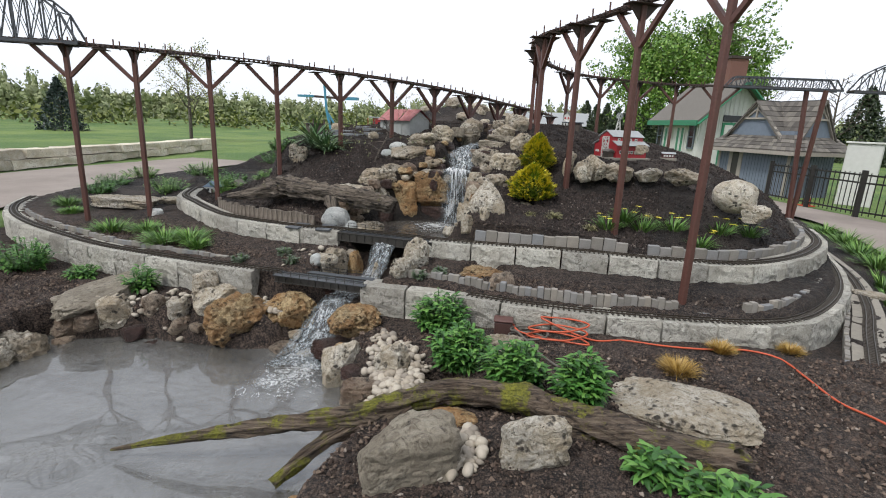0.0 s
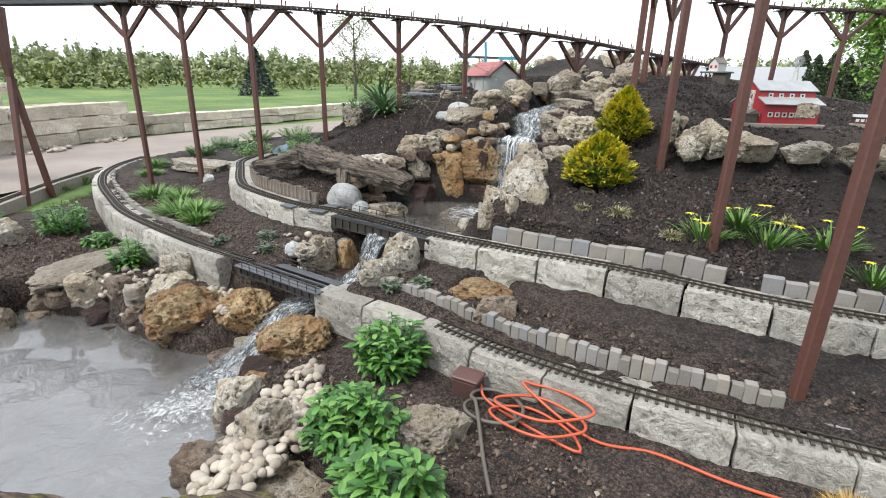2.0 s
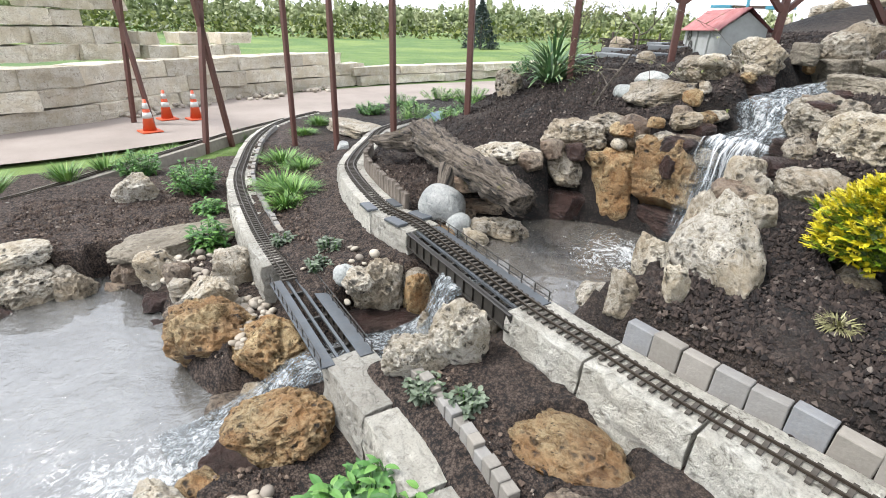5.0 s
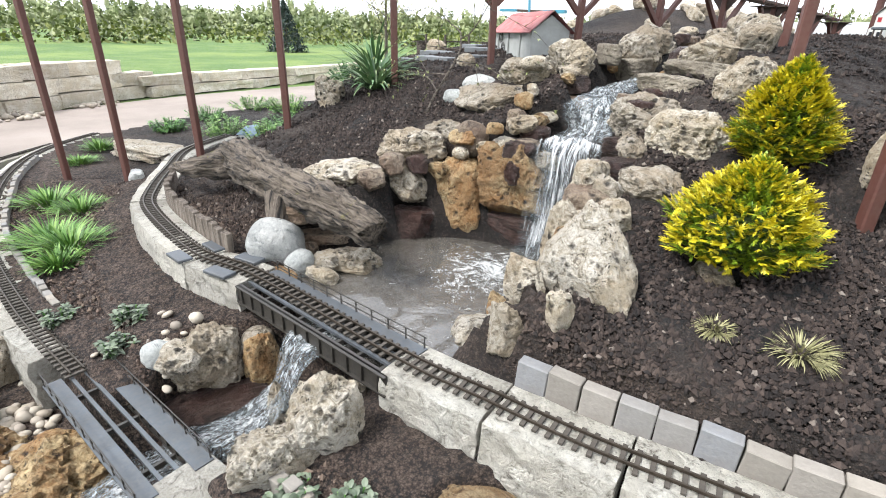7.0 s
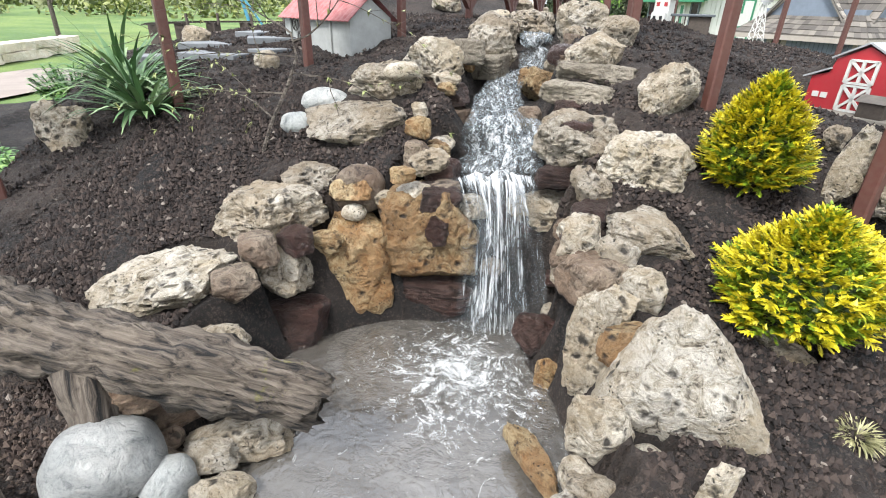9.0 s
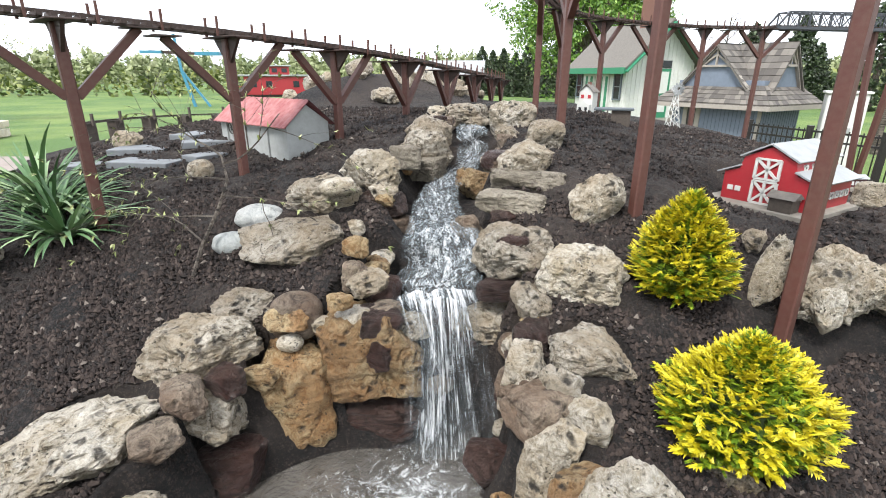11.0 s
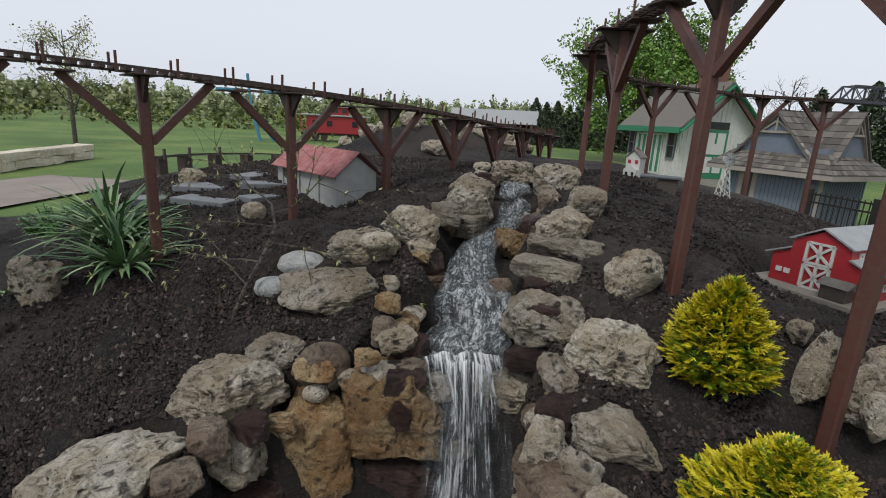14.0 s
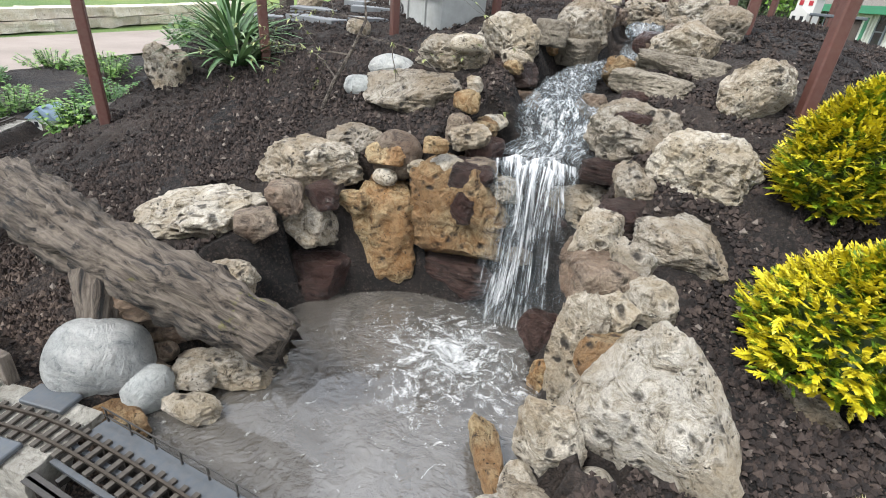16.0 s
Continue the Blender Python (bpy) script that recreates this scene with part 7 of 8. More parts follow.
def cottage():
    """White board-and-batten building with green trim: local x along its gable front, y to the back."""
    at, ang = unit_frame((1.235, 13.89), (0.888, 0.46))
    root = thing("white_building", "white board-and-batten building with green trim and a grey roof", "building", at, ang)
    Wd, L, H, R = 3.1, 3.4, 2.28, 3.75
    part("wall", boxed((0, 0, -0.1), (Wd, L, H)), WHITE, root)
    part("gable", prism([(0, H), (Wd, H), (Wd / 2, R)], 0.0, L), WHITE, root)
    part("plinth", boxed((-0.05, -0.05, -0.1), (Wd + 0.05, L + 0.05, 0.28)), TAUPE, root)
    v, f = [], []
    for k in range(16):
        x = 0.1 + k * 0.19
        z1 = H + (R - H) * (1 - abs(x - Wd / 2) / (Wd / 2))
        part("batten", boxed((x - 0.02, -0.024, 0.28), (x + 0.02, 0.0, z1)), WHITE, root)
    for k in range(18):
        add_box(v, f, Vector((-0.012, 0.1 + k * 0.19, (0.28 + H) / 2)), Vector((0.012, 0, 0)), Vector((0, 0.02, 0)), Vector((0, 0, (H - 0.28) / 2)))
    single_boxes("batten", [root.matrix_world @ p for p in v], WHITE, root)
    for s in (0, 1):
        e = Vector((-0.35 if s == 0 else Wd + 0.35, 0, H - 0.24))
        r = Vector((Wd / 2, 0, R + 0.02))
        vv = [Vector((p.x, y, p.z + dz)) for y in (-0.4, L + 0.4) for p in (e, r) for dz in (0.0, 0.09)]
        soup("roof", vv, [(0, 1, 3, 2), (4, 6, 7, 5), (1, 5, 7, 3), (0, 2, 6, 4), (0, 4, 5, 1), (2, 3, 7, 6)], SHINGLE, root)
        bm = bmesh.new()
        bar(bm, e + Vector((0, -0.42, -0.06)), r + Vector((0, -0.42, -0.06)), 0.05, 0.24, (0, 1, 0))
        part("barge_board", bm, TRIM_GREEN, root, "green painted barge board")
    part("fascia", boxed((-0.40, -0.4, H - 0.36), (-0.33, L + 0.4, H - 0.14)), TRIM_GREEN, root, "green painted eaves board")
    # long side: two shuttered doors and two windows
    for y, w, z0, z1, kind in ((0.22, 0.36, 1.0, 1.9, "w"), (0.95, 0.70, 0.3, 1.9, "d"), (2.0, 0.70, 0.3, 1.9, "d"), (2.92, 0.32, 1.0, 1.9, "w")):
        if kind == "w":
            win = part("window", boxed((-0.05, y, z0), (-0.005, y + w, z1)), GLASS, root)
            bm = bmesh.new()
            for lo, hi in (((-0.07, y - 0.06, z0 - 0.06), (-0.02, y + w + 0.06, z0)), ((-0.07, y - 0.06, z1), (-0.02, y + w + 0.06, z1 + 0.06)), ((-0.07, y - 0.06, z0), (-0.02, y, z1)), ((-0.07, y + w, z0), (-0.02, y + w + 0.06, z1)), ((-0.065, y, (z0 + z1) / 2 - 0.02), (-0.03, y + w, (z0 + z1) / 2 + 0.02))):
                box(bm, lo, hi)
            part("window_frame", bm, plain("grey_window_frame", "6a7680", 0.6), win)
        else:
            for j in range(2):
                leaf = part("door", boxed((-0.055, y + j * w / 2 + 0.01, z0), (-0.005, y + (j + 1) * w / 2 - 0.01, z1)), WHITE, root)
                part("door_panel", boxed((-0.07, y + j * w / 2 + 0.08, z0 + 0.08), (-0.05, y + j * w / 2 + 0.23, z1 - 0.08)), TRIM_GREEN, leaf)
    fd = part("front_door", boxed((1.0, -0.06, 0.28), (2.0, -0.005, 2.1)), TRIM_GREEN, root, "green door with a transom")
    part("transom", boxed((1.0, -0.05, 2.14), (2.0, -0.005, 2.4)), GLASS, root)
    part("door_sign", boxed((1.35, -0.08, 1.2), (1.65, -0.06, 1.6)), WHITE, root)
    for z0, z1 in ((0.5, 1.1), (1.2, 2.0)):
        for x0 in (1.1, 1.55):
            part("door_panel", boxed((x0, -0.075, z0), (x0 + 0.35, -0.06, z1)), WHITE, fd)
    ch = part("chimney", boxed((Wd / 2 - 0.28, 0.5, R - 0.6), (Wd / 2 + 0.50, 1.2, R + 1.0), 0.01), BRICK_RED, root, "red brick chimney")
    part("chimney_cap", boxed((Wd / 2 - 0.34, 0.44, R + 1.0), (Wd / 2 + 0.56, 1.26, R + 1.1)), DARK_STEEL, ch)
    return root


cottage()


def shingle_plane(root, a, b, c, d, rows):
    """Courses of shingles on a roof plane from eave a-b to ridge d-c."""
    v, f = [], []
    a, b, c, d = map(Vector, (a, b, c, d))
    n = (b - a).cross(d - a).normalized()
    n = n if n.z > 0 else -n
    rng = np.random.default_rng(int(abs(a.x * 100)) + rows)
    for r in range(rows):
        p0, p1 = a.lerp(d, r / rows), b.lerp(c, r / rows)
        q0, q1 = a.lerp(d, (r + 1.15) / rows), b.lerp(c, (r + 1.15) / rows)
        m = max(2, int((p1 - p0).length / 0.16))
        for k in range(m):
            f0, f1 = k / m, (k + 0.96) / m
            h0 = 0.014 + rng.uniform(0, 0.010)
            pts = [p0.lerp(p1, f0) + n * h0, p0.lerp(p1, f1) + n * h0, q0.lerp(q1, f1) + n * 0.002, q0.lerp(q1, f0) + n * 0.002]
            i = len(v)
            v += pts + [p0.lerp(p1, f0) - n * 0.01, p0.lerp(p1, f1) - n * 0.01]
            f += [(i, i + 1, i + 2, i + 3), (i + 4, i + 5, i + 1, i)]
    tagged(soup("shingles", v, f, SHINGLE_MIX, root), kind="stuff")


def shingle_mix():
    m = Mat("mixed_shingles", 0.85)
    c = m.ramp(m.island(), [(0.0, "57524d"), (0.5, "767069"), (1.0, "938c82")])
    return m.colour(m.mix(m.maths("MULTIPLY", m.noise(40, 3), 0.4), c, "4b4641")).m


SHINGLE_MIX = shingle_mix()


def shed():
    """Blue-grey shed with a shingled skirt roof and two trimmed gables; its near corner is the origin, x along the front to the west."""
    at, ang = unit_frame((2.225, 9.52), (-0.643, 0.766))
    root = thing("blue_shed", "blue-grey shed with taupe trim and a shingled double-gable roof", "shed", at, ang)
    root.scale = (0.8, 0.8, 1.0)
    L, D, H, R = 2.95, 2.1, 1.33, 2.52
    # local y runs away from the yard on the right-hand face
    part("wall", boxed((0, -D, -0.15), (L, 0, H)), BLUE_GREY, root)
    part("loft", boxed((0.12, -D + 0.12, H), (L - 0.12, -0.12, H + 0.42)), BLUE_GREY, root)
    zs, ze = H + 0.30, H - 0.10
    o = 0.42
    for a, b, c, d in (((-o, o, ze), (L + o, o, ze), (L - 0.1, -0.1, zs), (0.1, -0.1, zs)), ((-o, -D - o, ze), (-o, o, ze), (0.1, -0.1, zs), (0.1, -D + 0.1, zs)), ((L + o, o, ze), (L + o, -D - o, ze), (L - 0.1, -D + 0.1, zs), (L - 0.1, -0.1, zs))):
        soup("skirt_roof", [Vector(p) for p in (a, b, c, d)] + [Vector(p) - Vector((0, 0, 0.06)) for p in (a, b, c, d)], [(0, 1, 2, 3), (7, 6, 5, 4), (0, 4, 5, 1), (1, 5, 6, 2), (3, 2, 6, 7), (0, 3, 7, 4)], SHINGLE, root)
        shingle_plane(root, a, b, c, d, 4)
        bm = bmesh.new()
        bar(bm, Vector(a) - Vector((0, 0, 0.07)), Vector(b) - Vector((0, 0, 0.07)), 0.04, 0.10)
        part("fascia", bm, TAUPE, root)
    def gable(mid, half, face, into, ridge):
        """A gable dormer: its face at local y = face (or x), drawn into the roof."""
        z0 = H + 0.22
        def put(x, z, y):
            return Vector((x, y, z)) if into == "y" else Vector((y, x, z))
        pts = [put(mid - half, z0, face), put(mid + half, z0, face), put(mid, ridge, face)]
        bm = bmesh.new()
        bm.faces.new([bm.verts.new(p) for p in pts])
        r = bmesh.ops.extrude_face_region(bm, geom=bm.faces[:])
        dv = put(0, 0, -1.2 if into == "y" else 1.2) - put(0, 0, 0)
        bmesh.ops.translate(bm, vec=dv, verts=[e for e in r["geom"] if isinstance(e, bmesh.types.BMVert)])
        bmesh.ops.recalc_face_normals(bm, faces=bm.faces[:])
        g = part("gable", bm, BLUE_GREY, root)
        out = put(0, 0, 0.03 if into == "y" else -0.03)
        bm = bmesh.new()
        for p, q in ((pts[0], pts[2]), (pts[1], pts[2])):
            bar(bm, p + out + (p - q) * 0.08, q + out, 0.05, 0.13, out)
        zz = z0 + (ridge - z0) * 0.55
        k = 1 - 0.55
        bar(bm, put(mid - half * k, zz, face) + out, put(mid + half * k, zz, face) + out, 0.05, 0.10, out)
        bar(bm, put(mid, zz, face) + out, put(mid, ridge, face) + out, 0.05, 0.07, out)
        for s in (-1, 1):
            bar(bm, put(mid + s * half * k * 0.9, zz, face) + out, put(mid, (zz + ridge) / 2 + 0.05, face) + out, 0.045, 0.06, out)
        part("gable_trim", bm, TAUPE, root, "taupe boards with a sunburst in the gable")
        back = put(0, 0, -1.5 if into == "y" else 1.5) - put(0, 0, 0)
        front = put(0, 0, 0.16 if into == "y" else -0.16) - put(0, 0, 0)
        for s in (-1, 1):
            e0 = put(mid + s * (half + 0.14), z0 - 0.12, face)
            r0 = put(mid, ridge + 0.06, face)
            q = [e0 + front, e0 + back, r0 + back, r0 + front]
            soup("roof_panel", q + [p - Vector((0, 0, 0.05)) for p in q], [(0, 1, 2, 3), (7, 6, 5, 4), (0, 4, 5, 1), (1, 5, 6, 2), (2, 6, 7, 3), (3, 7, 4, 0)], SHINGLE, root)
            shingle_plane(root, q[0], q[1], q[2], q[3], 8)
    gable(1.62, 1.12, -0.06, "y", R)
    gable(-1.05, 0.78, 0.06, "x", R)
    # front: black panel for the shade in the door opening, boards and trim
    part("doorway", boxed((2.02, -0.02, -0.1), (2.30, 0.012, H - 0.12)), BLACK, root, "black panel standing in for the shade in an open doorway")
    for x in (1.86, 2.30):
        part("door_trim", boxed((x, 0.0, -0.1), (x + 0.15, 0.03, H - 0.08)), TAUPE, root)
    v, f = [], []
    for k in range(24):
        x = 0.06 + k * 0.125
        if not 1.8 < x < 2.5:
            add_box(v, f, Vector((x, 0.004, H / 2 - 0.08)), Vector((0.006, 0, 0)), Vector((0, 0.006, 0)), Vector((0, 0, H / 2)))
    for k in range(16):
        add_box(v, f, Vector((-0.004, -0.06 - k * 0.13, H / 2 - 0.08)), Vector((0.006, 0, 0)), Vector((0, 0.006, 0)), Vector((0, 0, H / 2)))
    tagged(soup("board_joints", v, f, plain("dark_siding_joint", "5c6878", 0.8), root), kind="stuff")
    for c in ((-0.02, 0.0), (L - 0.08, 0.0)):
        part("corner_board", boxed((c[0], c[1] - 0.02, -0.15), (c[0] + 0.10, c[1] + 0.02, H)), TAUPE, root)


shed()


def fence(stops, label):
    root = thing("metal_fence", label, "fence")
    for (x0, y0), (x1, y1) in zip(stops, stops[1:]):
        a, b = W(x0, y0, G0), W(x1, y1, G0)
        bm = bmesh.new()
        box(bm, a + Vector((-0.045, -0.045, -0.1)), a + Vector((0.045, 0.045, 0.98)))
        part("post", bm, BLACK_METAL, root)
        for z in (0.12, 0.72, 0.88):
            bm = bmesh.new()
            bar(bm, a + Vector((0, 0, z)), b + Vector((0, 0, z)), 0.025, 0.035)
            part("rail", bm, BLACK_METAL, root)
        n = int((b - a).length / 0.11)
        for k in range(1, n):
            bm = bmesh.new()
            p = a.lerp(b, k / n)
            bar(bm, p + Vector((0, 0, 0.05)), p + Vector((0, 0, 0.93)), 0.016)
            part("picket", bm, BLACK_METAL, root)
    return root


fence([(1.9, 8.95), (2.24, 8.3), (2.58, 7.66), (2.95, 7.28), (3.6, 6.75), (4.4, 6.2)], "black metal picket fence beside the path")


def cabinet():
    root = thing("utility_cabinet", "tall white metal utility cabinet behind the fence", "cabinet", W(2.87, 9.25, G0), radians(-20))
    part("body", boxed((-0.1, 0, -0.1), (0.62, 0.6, 1.5), 0.02), WHITE, root)
    part("lid", boxed((-0.14, -0.04, 1.5), (0.66, 0.64, 1.55), 0.01), WHITE, root)
    part("handle", boxed((0.3, -0.03, 0.7), (0.42, 0.0, 0.8)), TIN, root)


cabinet()


def picnic_frame():
    """Wooden rail fence behind the fence on the right."""
    root = thing("rail_fence", "weathered wooden rail fence on the far lawn", "fence")
    for k in range(6):
        x, y = 4.2 + k * 0.9, 10.5 - k * 0.5
        a = W(x, y, G0)
        part("post", boxed(a + Vector((-0.06, -0.06, -0.1)), a + Vector((0.06, 0.06, 1.9))), BARK, root)
        if k < 5:
            b = W(x + 0.9, y - 0.5, G0)
            for z in (1.0, 1.4, 1.8):
                bm = bmesh.new()
                bar(bm, a + Vector((0, 0, z)), b + Vector((0, 0, z)), 0.07, 0.12)
                part("rail", bm, BARK, root)


picnic_frame()


def caboose():
    root = thing("caboose", "red railway caboose with a cupola beyond the mound", "caboose", W(-11.4, 20.4, 0.30), radians(28))
    part("body", boxed((0, 0, 0.55), (4.2, 1.6, 1.75), 0.02), RED_PAINT, root)
    part("roof", boxed((-0.35, -0.12, 1.75), (4.55, 1.72, 1.87), 0.03), TIN, root)
    cup = part("cupola", boxed((1.7, 0.1, 1.87), (3.0, 1.5, 2.4), 0.02), RED_PAINT, root)
    part("cupola_roof", boxed((1.55, 0.0, 2.4), (3.15, 1.6, 2.48), 0.02), TIN, cup)
    for x in (0.4, 1.4, 3.2):
        part("window", boxed((x, -0.02, 1.05), (x + 0.4, 0.01, 1.45)), GLASS, root)
    for x in (1.85, 2.5):
        part("window", boxed((x, 0.08, 2.02), (x + 0.35, 0.11, 2.28)), GLASS, cup)
    part("frame", boxed((-0.4, 0.1, 0.4), (4.6, 1.5, 0.55)), DARK_STEEL, root)
    for x in (0.6, 1.2, 3.0, 3.6):
        for y in (0.15, 1.35):
            bm = bmesh.new()
            bmesh.ops.create_cone(bm, cap_ends=True, segments=20, radius1=0.25, radius2=0.25, depth=0.1, matrix=Matrix.Translation((x, y, 0.25)) @ Matrix.Rotation(radians(90), 4, "X"))
            part("wheel", bm, DARK_STEEL, root)
    bm = bmesh.new()
    for x0, x1 in ((-0.4, 0.0), (4.2, 4.6)):
        for z in (0.8, 1.1):
            bar(bm, (x0, 0.05, z), (x1, 0.05, z), 0.04)
        bar(bm, (x0 if x0 < 0 else x1, 0.05, 0.5), (x0 if x0 < 0 else x1, 0.05, 1.75), 0.05)
    part("end_railing", bm, RED_PAINT, root)


caboose()


def pavilion():
    root = thing("pavilion", "open pavilion with a pale metal roof far behind the mound", "pavilion", W(-8.2, 31.0, 0.30), radians(4))
    for k in range(6):
        for y in (0, 5.0):
            part("post", boxed((k * 1.6 - 0.1, y - 0.1, -0.3), (k * 1.6 + 0.1, y + 0.1, 1.9)), TAUPE, root)
    part("roof", prism([(-0.6, 1.9), (5.6, 1.9), (2.5, 3.3)], -0.6, 8.6), TIN, root)
    root.children[-1].matrix_local = Matrix(((0, 1, 0, 0), (1, 0, 0, 0), (0, 0, 1, 0), (0, 0, 0, 1)))
    part("dark_wall", boxed((0.2, 4.6, -0.3), (7.8, 4.8, 1.85)), DARK_WOOD, root)


pavilion()


def chair_lift():
    root = thing("lift_tower", "teal forked tower with a cross arm on the far lawn", "tower", W(-12.2, 18.5, 0.28), 0.3)
    bm = bmesh.new()
    bar(bm, (0, 0, 0), (-0.5, 0, 2.2), 0.16)
    part("leg", bm, TEAL, root)
    bm = bmesh.new()
    bar(bm, (0.9, 0, 0), (-0.4, 0, 2.0), 0.12)
    part("leg", bm, TEAL, root)
    bm = bmesh.new()
    bar(bm, (-0.5, 0, 2.2), (-0.65, 0, 4.2), 0.14)
    part("mast", bm, TEAL, root)
    bm = bmesh.new()
    bar(bm, (-2.2, 0, 3.2), (0.6, 0, 3.1), 0.10, 0.16)
    part("cross_arm", bm, DARK_STEEL, root)
    part("seat", boxed((-2.6, -0.3, 3.1), (-1.4, 0.3, 3.25)), TEAL, root)
    part("seat", boxed((0.5, -0.3, 3.0), (1.9, 0.3, 3.2)), TEAL, root)


chair_lift()


def village():
    """The model village beside the house: a curved trestle track, platforms and a small shop."""
    pts = [Vector((-2.35 + 0.5 * math.cos(a), 4.75 + 0.55 * math.sin(a), 0)) for a in np.linspace(-0.6, 3.6, 24)]
    track(pts, W(0, 0, 1.10).z, "curved model track on a low dark trestle", 0.045, 0.10, 0.036)
    root = thing("low_trestle", "low curved dark wooden trestle under a model track", "model trestle")
    for p in pts[::2]:
        z = Z(p.x, p.y)
        part("bent", boxed(Vector((U * p.x - 0.05, U * p.y - 0.05, z - 0.05)), Vector((U * p.x + 0.05, U * p.y + 0.05, W(0, 0, 1.10).z))), DARK_WOOD, root)
        part("guard_post", boxed(Vector((U * p.x + 0.06, U * p.y - 0.01, W(0, 0, 1.09).z)), Vector((U * p.x + 0.08, U * p.y + 0.01, W(0, 0, 1.15).z))), DARK_WOOD, root)
    shop = thing("model_shop", "small tan model shop with a red awning roof", "model house", P(-1.72, 4.35), radians(150))
    part("body", boxed((-0.10, -0.07, -0.05), (0.10, 0.07, 0.13), 0.003), plain("tan_stucco", "c2a878", 0.8), shop)
    part("roof", prism([(-0.09, 0.13), (0.09, 0.13), (0.0, 0.20)], -0.12, 0.12), ROOF_RED, shop)
    shop.children[-1].rotation_euler = (0, 0, radians(90))
    for x in (-0.06, 0.0, 0.06):
        part("window", boxed((x - 0.018, 0.068, 0.03), (x + 0.018, 0.074, 0.09)), plain("yellow_window", "d8b45a", 0.4), shop)
    for i, (x, y, w, d) in enumerate(((-1.95, 3.93, 0.42, 0.2), (-2.1, 4.1, 0.36, 0.26), (-1.85, 4.15, 0.34, 0.18), (-2.2, 3.95, 0.3, 0.2), (-1.78, 4.02, 0.24, 0.16), (-2.0, 4.28, 0.3, 0.2))):
        ob = thing("slate_paving", "flat blue-grey slate paving in the model village", "slate", P(x, y), 0.3 * i)
        part("slate", boxed((-w / 2, -d / 2, -0.03), (w / 2, d / 2, 0.014), 0.004), plain("blue_slate", "7d858c", 0.7, 0, 0.4), ob)


village()


def bed_house(at, turn, size, wall, roof, label):
    """A small pitched-roof model house standing among the bedding plants."""
    w, d, h = size
    root = thing("model_house", label, "model house", P(*at), turn)
    part("wall", boxed((-w / 2, -d / 2, -0.05), (w / 2, d / 2, h), 0.003), wall, root)
    part("roof", prism([(-w * 0.58, h - 0.01), (w * 0.58, h - 0.01), (0, h * 1.75)], -d * 0.58, d * 0.58), roof, root)
    for x in (-0.25, 0.25):
        part("window", boxed((x * w - 0.012, -d / 2 - 0.003, h * 0.35), (x * w + 0.012, -d / 2 + 0.002, h * 0.7)), GLASS, root)
    part("door", boxed((-0.014, -d / 2 - 0.004, -0.01), (0.014, -d / 2 + 0.002, h * 0.6)), DARK_WOOD, root)


bed_house((-2.72, 3.28), 0.5, (0.20, 0.16, 0.10), WHITE, plain("pale_blue_roof", "8fa9c4", 0.6), "small white model house with a pale blue roof among plants")
bed_house((-2.62, 3.42), 0.2, (0.16, 0.14, 0.10), plain("brick_red_wall", "8a3a36", 0.8), SHINGLE, "small brick-red model house with a dark roof among plants")
bed_house((-2.50, 3.50), 0.9, (0.12, 0.12, 0.12), WHITE, SHINGLE, "small white model church house with a dark roof among plants")


def gazebo():
    root = thing("model_gazebo", "grey model gazebo with a teal roof on the mound", "model gazebo", P(-1.75, 6.6), 0.2)
    part("floor", boxed((-0.22, -0.22, -0.05), (0.22, 0.22, 0.03)), TAUPE, root)
    for sx in (-1, 1):
        for sy in (-1, 1):
            part("post", boxed((sx * 0.17 - 0.02, sy * 0.17 - 0.02, 0.03), (sx * 0.17 + 0.02, sy * 0.17 + 0.02, 0.24)), WHITE, root)
    bm = bmesh.new()
    bmesh.ops.create_cone(bm, cap_ends=True, segments=4, radius1=0.34, radius2=0.02, depth=0.14, matrix=Matrix.Translation((0, 0, 0.31)) @ Matrix.Rotation(radians(45), 4, "Z"))
    part("roof", bm, plain("teal_grey_roof", "6f8a90", 0.7), root)


gazebo()


# ---- block wall, far trees and woods ----
def big_block(name, l, h, d, seed):
    bm = bmesh.new()
    box(bm, (-l / 2, -d / 2, -h / 2), (l / 2, d / 2, h / 2))
    bmesh.ops.subdivide_edges(bm, edges=bm.edges[:], cuts=4, use_grid_fill=True)
    for v in bm.verts:
        n = noise.fractal(Vector(v.co * 2.2) + Vector((seed * 3.1, 0, 0)), 0.8, 2.2, 3)
        v.co += Vector((v.co.x / l * 0.05, v.co.y / d * 0.12, v.co.z / h * 0.05)) * n
    me = bpy.data.meshes.new(name)
    bm.to_mesh(me)
    bm.free()
    me.materials.append(BLOCK_STONE)
    return me


BLOCK_STONE = rock_material("quarry_block", "fff9ec", "ece2d0", "a3978a", "dfd0b4", 0.12)


